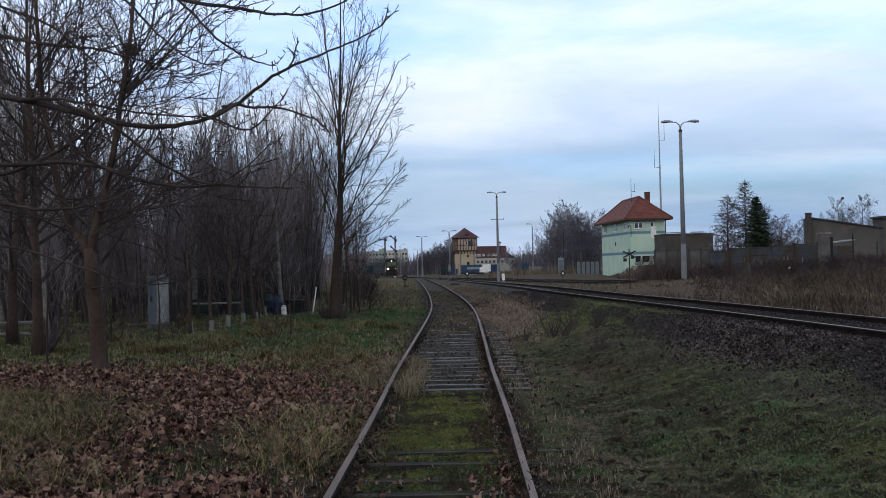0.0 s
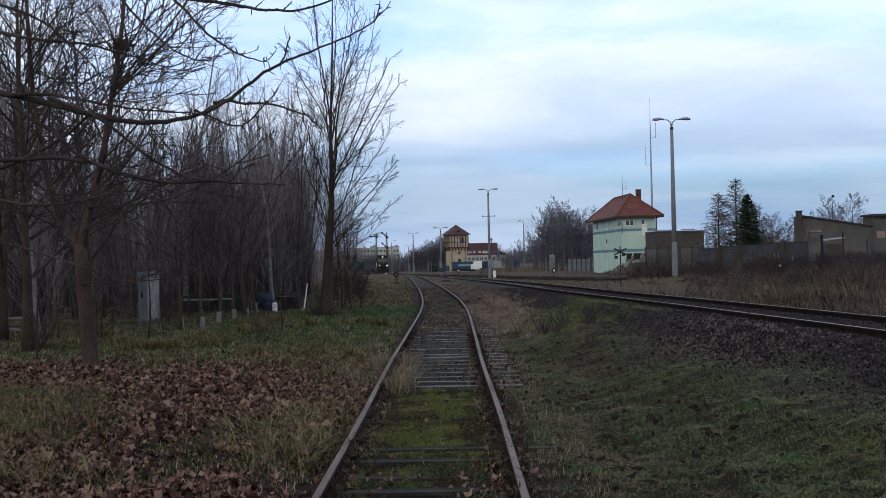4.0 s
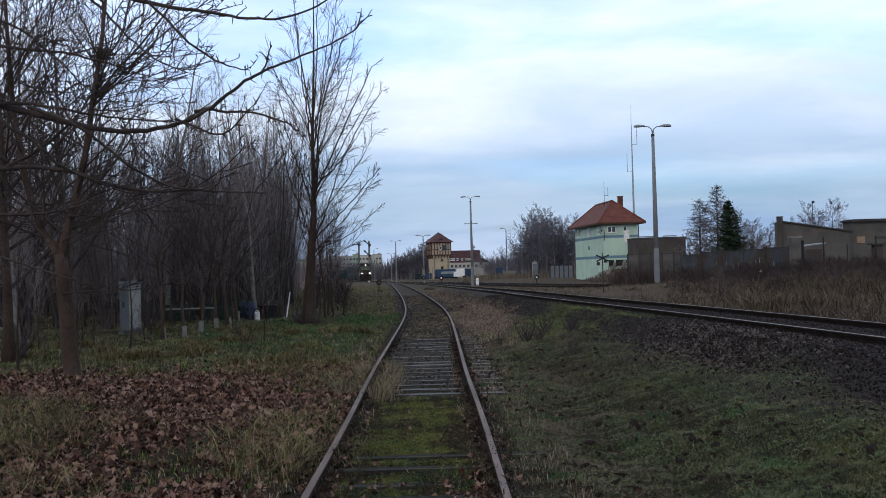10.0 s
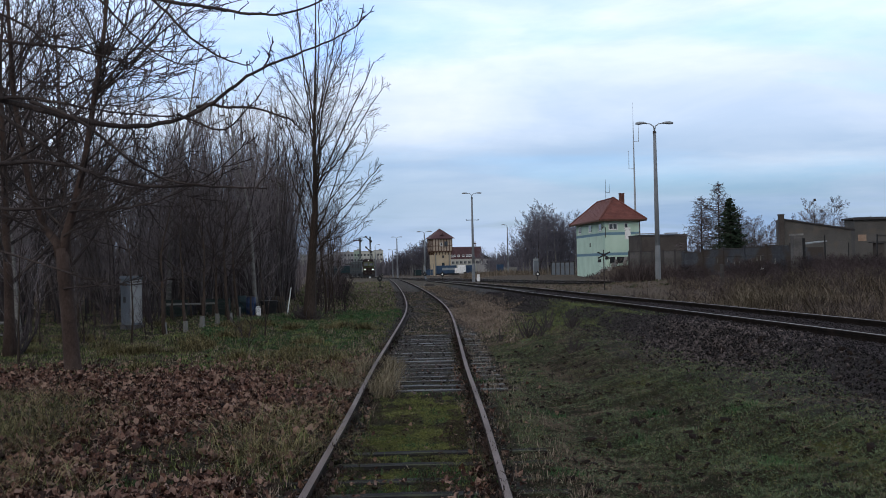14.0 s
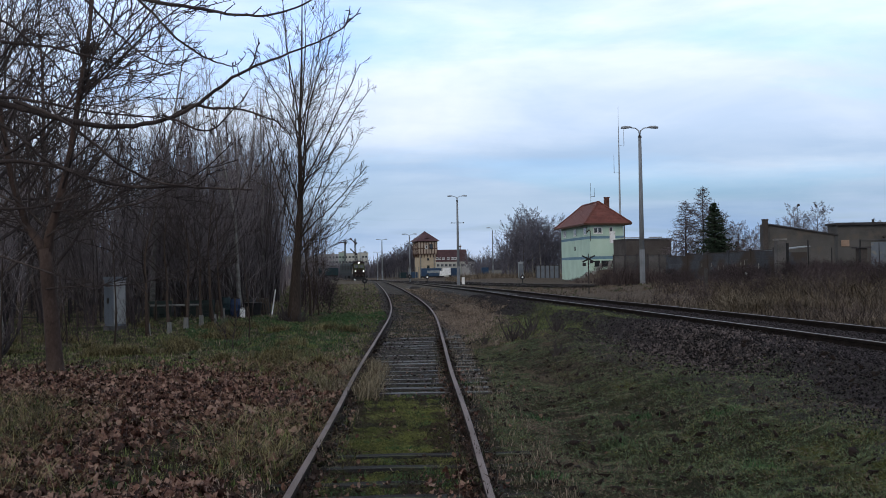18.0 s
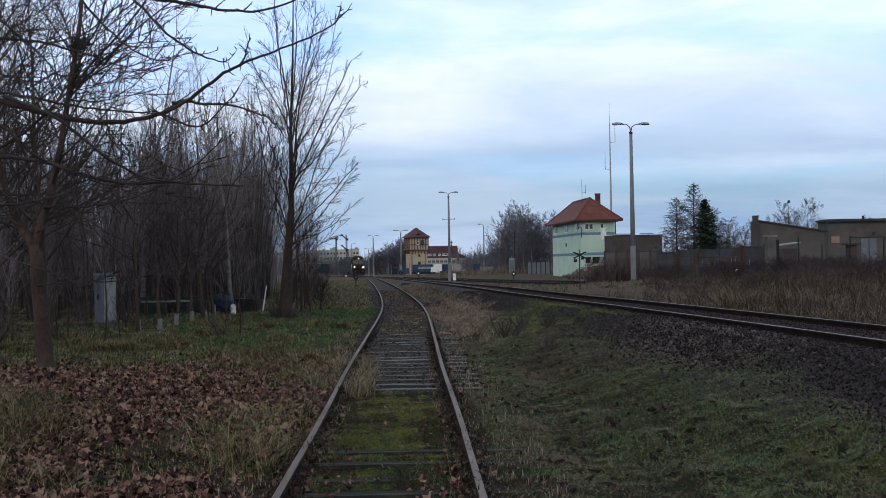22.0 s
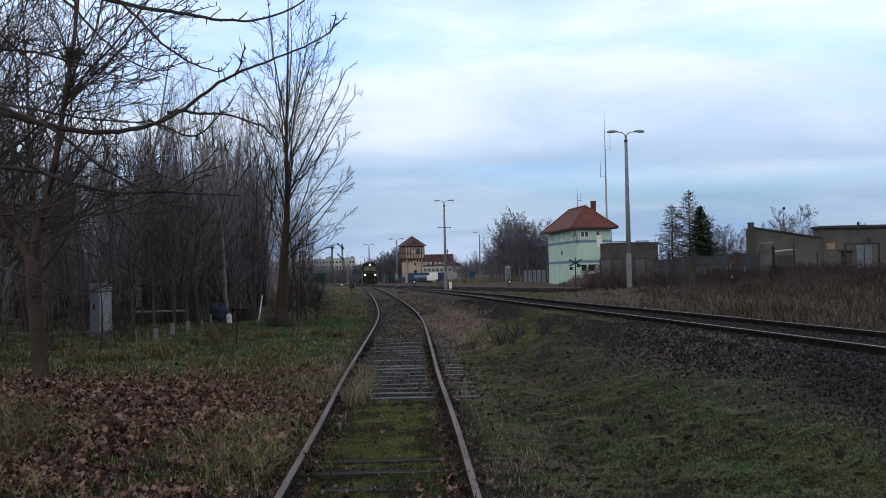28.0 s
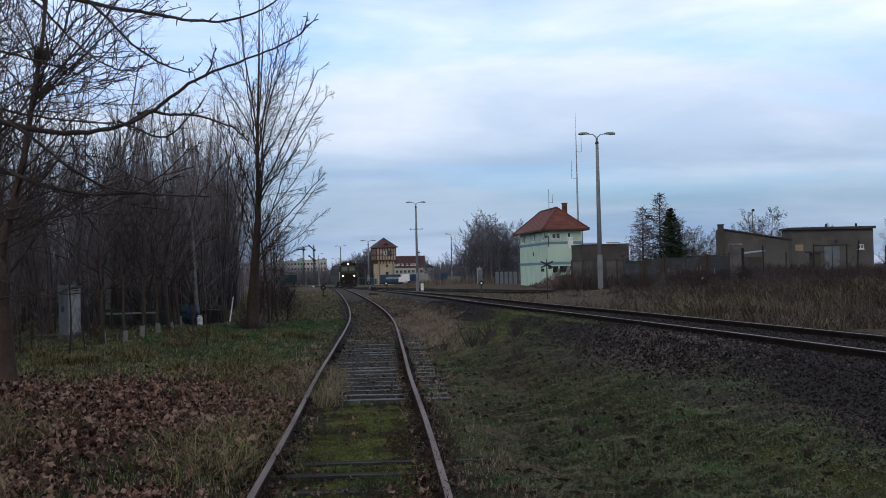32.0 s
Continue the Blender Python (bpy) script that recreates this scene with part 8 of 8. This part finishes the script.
blades("reed_grass", 230000, reed_edge, 0.08, 0.40, 0.0055, BANKDRY, 11, "tall withered grass on the far bank", 1.5)
stems("dead_growth", 60000, reed_bank, 0.15, 0.72, 0.006, STRAW, 12, "brown dead stems on the far bank", 0.8, 1.1)
def bank_tufts(rs, n):
    c = np.stack([rs.uniform(0.29, 0.52, 90), rs.uniform(27, 46, 90)], -1)
    c[:, 0] *= c[:, 1]
    c = c[(c[:, 0] > c2(c[:, 1]) + 2.4) & (c[:, 0] < c2(c[:, 1]) + 13)]
    i = rs.randint(0, len(c), n)
    return c[i] + rs.normal(0, 0.35, (n, 2))


blades("bank_tufts", 20000, bank_tufts, 0.25, 0.75, 0.006, RUSTSTRAW, 81, "tufts of rust-brown withered grass on the far bank", 1.4)
rng = random.Random(77)
BUSH = [tree_meshes(151 + i, 1.0, 0.014, 20, 0.9, 0.05, 55, 0.03, 2, 12, DEADTWIG, DEADTWIG, 0.14, 0.006) for i in range(4)]
count = 0
while count < 250:
    y = rng.uniform(34, 70)
    x = y * rng.uniform(0.235, 0.54)
    if x < c2(y) + 3.4 or (y < 48 and rng.random() < 0.35) or (x / y < 0.29 and rng.random() < 0.5):
        continue
    count += 1
    plant("bare_shrub", BUSH[count % 4], x, y, count, rng.uniform(0.5, 0.95) * (0.75 + 0.45 * min(1, (x - c2(y)) / 12)), "dark brown leafless shrub on the far bank", "shrub", "shrubs of the far bank")


def rough_left(rs, n):
    y = 19 + 25 * rs.rand(n) ** 1.1
    x = c1(y) - 1.0 - (0.36 * y + 1) * rs.rand(n)
    return np.stack([x, y], -1)


def verge(rs, n):
    y = 52 + 70 * rs.rand(n)
    x = c2(y) + 2.0 + 13 * rs.rand(n)
    keep = (np.abs(x - c3(y)) > 1.5) & (np.abs(x - c4(y)) > 1.5)
    return np.stack([x, y], -1)[keep]


def moss_bed(rs, n):
    y = 6.4 + 9 * rs.rand(n) ** 1.1
    x = c1(y) + rs.uniform(-0.62, 0.62, n)
    d = lumps(x * 1.7 + 3, y * 1.1) + 0.6 * lumps(x * 4.1, y * 3.0)
    return np.stack([x, y], -1)[rs.rand(n) < np.clip(0.35 + 1.6 * d, 0.02, 1)]


blades("rough_grass", 60000, rough_left, 0.03, 0.10, 0.005, GRASS, 15, "rough green grass before the trees", 0.7)
def green_strip(rs, n):
    y = rs.normal(32, 5.5, n)
    x = -0.035 * y - 0.3 - (0.15 * y) * rs.rand(n)
    d = lumps(x * 0.8 + 9, y * 0.5)
    return np.stack([x, y], -1)[(y > 19) & (rs.rand(n) < np.clip(0.6 + 1.2 * d, 0.05, 1))]


blades("green_strip", 70000, green_strip, 0.03, 0.10, 0.006, LUSH, 45, "fresh green grass before the trees", 0.7)
def rough_tufts(rs, n):
    """Tussocks of straw among the grass before the trees."""
    c = np.stack([rs.uniform(0, 1, 70), 19.5 + 14 * rs.rand(70)], -1)[:34]
    c[:, 0] = -1.3 - c[:, 0] * 0.34 * c[:, 1]
    i = rs.randint(0, len(c), n)
    return c[i] + rs.normal(0, 0.15, (n, 2))


def wood_floor(rs, n):
    y = 37 + 45 * rs.rand(n)
    return np.stack([y * (-0.46 + 0.36 * rs.rand(n)) - 0.5, y], -1)


blades("wood_floor_grass", 36000, wood_floor, 0.05, 0.2, 0.009, BANKDRY, 49, "pale withered grass under the trees", 1.0)
blades("straw_tussocks", 15000, rough_tufts, 0.10, 0.34, 0.004, TUSSOCK, 48, "tussocks of withered grass before the trees", 1.7)
blades("rough_dry_grass", 26000, rough_left, 0.03, 0.13, 0.004, DRY, 16, "straw-coloured grass before the trees", 0.8)
blades("verge_grass", 5000, verge, 0.05, 0.18, 0.012, TURF, 17, "rough grass between the yard tracks", 0.7)
blades("verge_dry_grass", 20000, verge, 0.05, 0.2, 0.010, BANKDRY, 18, "withered grass between the yard tracks", 0.7)
def far_left(rs, n):
    y = 42 + 110 * rs.rand(n) ** 1.3
    x = c1(y) - 1.2 - (0.09 * y + 2) * rs.rand(n)
    return np.stack([x, y], -1)


def far_mid(rs, n):
    y = 36 + 60 * rs.rand(n) ** 1.2
    x = c1(y) + 1.2 + np.maximum(c2(y) - c1(y) - 3.0, 0.5) * rs.rand(n)
    return np.stack([x, y], -1)


blades("far_grass", 34000, far_left, 0.03, 0.15, 0.010, GRASS, 22, "rough grass along the old track", 0.7)
blades("far_dry_grass", 48000, far_left, 0.04, 0.16, 0.007, DRY, 23, "brown withered grass along the old track", 0.7)
def lush(rs, n):
    return np.stack([rs.uniform(-3.0, -0.9, n) + 0.25, rs.normal(37, 2.4, n)], -1)


def heath(rs, n):
    return np.stack([rs.normal(2.75, 0.38, n), rs.normal(16.8, 1.0, n)], -1)


blades("lush_grass", 5000, lush, 0.04, 0.12, 0.008, LUSH, 25, "patch of fresh green grass beside the rails", 0.6)
stems("heath_patch", 1300, heath, 0.05, 0.2, 0.003, STRAW, 26, "patch of brown heathery stems", 0.35)
blades("mid_dry_grass", 24000, far_mid, 0.03, 0.12, 0.006, DRY, 24, "brown withered grass between the tracks", 0.8)
blades("moss", 34000, moss_bed, 0.008, 0.035, 0.006, MOSSY, 19, "yellow-green moss between the sleepers", 1.2)


def between(rs, n):
    y = 6.3 + 20 * rs.rand(n) ** 1.2
    return np.stack([c1(y) + rs.choice([-1, 1], n) * rs.uniform(0.55, 1.5, n), y], -1)


blades("rail_side_grass", 12000, between, 0.03, 0.14, 0.0025, DRY, 13, "withered grass along the rails", 0.9)


def bits_right(rs, n):
    y = 6.3 + 20 * rs.rand(n) ** 1.5
    x = c1(y) - 0.6 + 5.6 * rs.rand(n)
    return np.stack([x, y], -1)[x < BALLAST_EDGE(y) + 0.3]


SLIVER = [(-1, -0.16, 0), (0.2, -0.22, 0.05), (1, 0.0, 0.12), (-0.1, 0.25, 0.04)]
v, f = scatter_mesh(SLIVER, [(0, 1, 3), (1, 2, 3)], 15000, bits_right, (0.004, 0.022), 61, 0.35, 0.04)
tagged(new("plant_litter", raw_mesh("plant_litter", v, f, BITS)), "dead stalks and leaf scraps in the grass", "litter", kind="stuff")


def bits_left(rs, n):
    y = 6.3 + 18 * rs.rand(n) ** 1.4
    x = c1(y) - 0.9 - 7.5 * rs.rand(n)
    return np.stack([x, y], -1)


v, f = scatter_mesh(SLIVER, [(0, 1, 3), (1, 2, 3)], 12000, bits_left, (0.005, 0.035), 62, 0.4, 0.06)
tagged(new("plant_litter", raw_mesh("plant_litter", v, f, BITS)), "dead stalks and leaf scraps among the leaves", "litter", kind="stuff")


def tufts(rs, n):
    c = np.array([[1.55, 12.8], [2.1, 10.9], [2.6, 12.4], [1.15, 9.2], [2.9, 9.0], [1.4, 7.9], [-1.5, 9.9], [-2.5, 9.1], [-4.4, 8.9], [-1.15, 14.2], [3.3, 11.4], [0.95, 16.5]])
    i = rs.randint(0, len(c), n)
    return c[i] + rs.normal(0, 0.09, (n, 2))


def on_slope(rs, n):
    y = 7 + 14 * rs.rand(n) ** 1.2
    x = c1(y) + 1.1 + 4.2 * rs.rand(n)
    return np.stack([x, y], -1)[x < BALLAST_EDGE(y) + 0.5]


def slope_cover(lo, hi, flip, mossy=0.0):
    """Places for small leaves on the slope, in patches; flip turns the patches over."""
    def place(rs, n):
        y = 6.3 + 17 * rs.rand(n) ** 1.5
        x = c1(y) + 1.0 + 5.0 * rs.rand(n)
        d = lumps(x * 0.9 + 7, y * 0.8 + 2) + 0.6 * lumps(x * 2.6 + 1, y * 2.4) + 0.4 * lumps(x * 6.3, y * 6.1 + 3)
        d = 2.2 * d + (mossy * (step(2.0, 3.4, x) * (1 - step(9, 13, y)) + 0.8 * np.exp(-((x - 3.6) / 0.8) ** 2 - ((y - 14.5) / 1.6) ** 2)))
        keep = (rs.rand(n) < np.clip(lo + (hi - lo) * (0.5 + flip * 0.6 * d), 0.04, 1)) & (x < BALLAST_EDGE(y) + 0.25 * lumps(x * 3, y * 3)) & ((y < 15.2) | (x > c1(y) + 1.34))
        return np.stack([x, y], -1)[keep]
    return place


TUFT = [(-0.2, 0, 0), (0.2, 0, 0), (0.1, 0.7, 0.55), (0, -0.2, 0), (-0.75, -0.45, 0.45), (0.1, -0.1, 0.02), (0.8, -0.35, 0.5)]
TUFT_F = [(0, 1, 2), (0, 3, 4), (3, 5, 6)]
for nm, n_, lo_, hi_, fl_, size_, m_, sd_, lb_ in (("turf_leaves", 190000, 0.38, 1.0, 1, (0.008, 0.030), TURFLEAF, 71, "close green turf leaves on the slope"),
                                                   ("withered_leaves", 95000, 0.1, 0.9, -1, (0.008, 0.032), BROWNLEAF, 72, "withered brown plant remains on the slope"),
                                                   ("moss_cushions", 90000, -0.5, 1.0, 1, (0.006, 0.020), MOSSLEAF, 73, "yellow-green moss cushions on the slope")):
    v, f = scatter_mesh(TUFT, TUFT_F, n_, slope_cover(lo_, hi_, fl_, 0.9 if m_ is MOSSLEAF else 0.0), size_, sd_, 0.45, 0.02)
    tagged(new(nm, raw_mesh(nm, v, f, m_)), lb_, "vegetation", kind="stuff")


def mossy_hump(rs, n):
    x, y = rs.normal(3.5, 0.95, n), rs.normal(27.5, 2.6, n)
    keep = (y > 22.5) & (x > c1(y) + 1.4) & (x < 5.2) & (rs.rand(n) < np.clip(0.45 + 1.5 * lumps(x * 1.1, y * 0.9 + 4), 0.06, 1))
    return np.stack([x, y], -1)[keep]


for nm, n_, m_, sd_, lb_ in (("hump_moss", 26000, MOSSLEAF, 87, "mossy hump at the edge of the ballast"), ("hump_turf", 22000, TURFLEAF, 88, "green turf on the hump at the edge of the ballast")):
    v, f = scatter_mesh(TUFT, TUFT_F, n_, mossy_hump, (0.018, 0.045), sd_, 0.4, 0.05)
    tagged(new(nm, raw_mesh(nm, v, f, m_)), lb_, "vegetation", kind="stuff")


def bed_moss(rs, n):
    y = 6.3 + 9.3 * rs.rand(n) ** 1.2
    x = c1(y) + rs.uniform(-0.66, 0.66, n)
    d = lumps(x * 2.3 + 5, y * 1.3) + 0.6 * lumps(x * 5.1, y * 4.0)
    return np.stack([x, y], -1)[rs.rand(n) < np.clip(0.02 + 2.6 * d, 0.02, 1)]


def bed_bare(rs, n):
    y = 6.3 + 9.4 * rs.rand(n) ** 1.2
    x = c1(y) + rs.uniform(-0.68, 0.66, n)
    d = lumps(x * 2.3 + 5, y * 1.3) + 0.6 * lumps(x * 5.1, y * 4.0)
    return np.stack([x, y], -1)[rs.rand(n) < np.clip(0.15 - 1.6 * d, 0.05, 1)]


def bed_tufts(rs, n):
    c = np.stack([rs.uniform(-0.6, 0.62, 26), 8 + 7.6 * rs.rand(26)], -1)
    i = rs.randint(0, len(c), n)
    return c[i] + rs.normal(0, 0.09, (n, 2))


blades("bed_tufts", 3600, bed_tufts, 0.02, 0.07, 0.003, LUSH, 82, "dark green tufts between the rails", 1.1)
v, f = scatter_mesh(TUFT, TUFT_F, 95000, bed_moss, (0.006, 0.022), 74, 0.4, 0.015)
tagged(new("bed_moss", raw_mesh("bed_moss", v, f, MOSSLEAF)), "yellow-green moss cushions between the rails", "moss", kind="stuff")
v, f = scatter_mesh(TUFT, TUFT_F, 46000, bed_bare, (0.008, 0.030), 75, 0.4, 0.02)
tagged(new("bed_litter", raw_mesh("bed_litter", v, f, RAILLITTER)), "withered scraps between the rails", "litter", kind="stuff")
STICK = [(-1, -0.02, 0.0), (-1, 0.02, 0.0), (0.1, 0.03, 0.06), (0.1, -0.01, 0.06), (1, 0.0, 0.02), (0, 0.01, 0.10)]
STICK_F = [(0, 3, 2), (0, 2, 1), (3, 4, 2), (0, 5, 3), (1, 2, 5), (3, 5, 4), (5, 2, 4)]
v, f = scatter_mesh(STICK, STICK_F, 420, on_slope, (0.025, 0.10), 64, 0.25, 0.04)
tagged(new("dead_stalks", raw_mesh("dead_stalks", v, f, BITS)), "pale dead stalks lying on the grass", "stalks", kind="stuff")
v, f = scatter_mesh(OCTA, OCTA_F, 800, on_slope, (0.02, 0.08), 65, 0.5, 0.0, (1, 0.8, 0.4))
tagged(new("earth_clods", raw_mesh("earth_clods", v, f, CLOD, True)), "dark clods of earth turned up in the grass", "earth", kind="stuff")


def far_bed(rs, n):
    y = 27.5 + 45 * rs.rand(n) ** 1.3
    x = c1(y) + rs.uniform(-0.62, 0.62, n)
    return np.stack([x, y], -1)[rs.rand(n) < np.clip(0.35 + 1.4 * lumps(x * 1.3 + 2, y * 0.6), 0.05, 1)]


def rail_feet(rs, n):
    y = 6.3 + 20 * rs.rand(n) ** 1.3
    side = rs.choice([-1, 1], n)
    x = c1(y) + side * (0.7175 - np.abs(rs.normal(0.03, 0.045, n)) * rs.choice([1, 1, -1.6], n))
    d = lumps(side * 5 + 1, y * 2.1) + 0.6 * lumps(side * 3, y * 6.3)
    return np.stack([x, y], -1)[rs.rand(n) < np.clip(0.35 + 1.6 * d, 0.03, 1)]


blades("bed_withered_grass", 20000, far_bed, 0.02, 0.08, 0.007, DRY, 83, "withered grass between the far rails", 0.9)
blades("bed_turf", 42000, far_bed, 0.01, 0.05, 0.008, TURF, 84, "short turf between the far rails", 1.1)
v, f = scatter_mesh(TUFT, TUFT_F, 11000, rail_feet, (0.022, 0.068), 85, 0.6, 0.13)
tagged(new("rail_litter", raw_mesh("rail_litter", v, f, RAILLITTER)), "dark wet leaf scraps against the rails", "litter", kind="stuff")
v, f = scatter_mesh(LEAF_V, LEAF_F, 1500, rail_feet, (0.035, 0.085), 89, 0.7, 0.12, (1, 1, 1.6), 0.15)
tagged(new("wet_leaves", raw_mesh("wet_leaves", v, f, RAILLITTER)), "dark wet leaves caught along the rails", "leaves", kind="stuff")


def near_bed(rs, n):
    y = 6.2 + 3.2 * rs.rand(n) ** 1.6
    return np.stack([c1(y) + rs.choice([-1, 1, 1], n) * 0.66 * rs.rand(n) ** 0.45, y], -1)


v, f = scatter_mesh(LEAF_V, LEAF_F, 520, near_bed, (0.03, 0.085), 90, 0.6, 0.05, (1, 1, 1.8), 0.15)
tagged(new("bed_leaves", raw_mesh("bed_leaves", v, f, LEAF)), "red-brown fallen leaves between the sleepers", "leaves", kind="stuff")
blades("rail_foot_grass", 8000, rail_feet, 0.06, 0.17, 0.003, TURF, 86, "dark grass tufts against the rails", 1.2)


def rail_tuft(rs, n):
    c = np.array([[-0.52, 16.2], [-0.45, 17.4], [-0.56, 15.2], [-0.95, 18.5], [-1.05, 15.8], [-0.5, 19.0]])
    i = rs.randint(0, len(c), n)
    return c[i] + rs.normal(0, 1, (n, 2)) * (0.07, 0.35)


blades("rail_straw", 2600, rail_tuft, 0.12, 0.34, 0.003, PALESTRAW, 66, "pale straw hanging over the rail", 1.6)
blades("green_tufts", 2600, tufts, 0.04, 0.12, 0.003, LUSH, 63, "single tufts of fresh green grass", 1.0)


# ---- what moves ----
def motions():
    ride = [(0, 270.0), (9, 270.0), (11, 269.6), (13, 268.2), (15, 265.2), (16.5, 262.4), (18, 259.0), (20, 253.8), (21, 250.6), (22, 247.2), (23, 243.5), (24, 239.5),
            (25, 235.0), (26, 229.2), (27, 223.0), (28, 216.6), (29, 210.2), (30, 203.6), (31, 196.9), (32, 190.0)]

    def place(y):
        yr = y + 13.5 * 0.99
        x, xr = float(c2(y)), float(c2(yr))
        return pose(x, y, float(z2(y)), 0, 0, math.degrees(math.atan2(x - xr, yr - y)) + 2.0 + 1.6 * float(np.clip((236 - y) / 16, 0, 1)))

    walk(engine, [(t, place(y)) for t, y in ride])
    times = np.arange(0, 32.001, 0.1)
    ys = smooth_interp(times, [t for t, y in ride], [y for t, y in ride])
    turns = (270.0 - ys) / 0.525
    for ob, yo in AXLES:
        keyed, last = [(0, pose(0, yo, 0.525))], 0.0
        for t, a in zip(times, turns):
            if a - last > 0.9 or t > 31.99:
                keyed.append((float(round(t, 1)), pose(0, yo, 0.525, math.degrees(a))))
                last = a
        walk(ob, keyed)


motions()
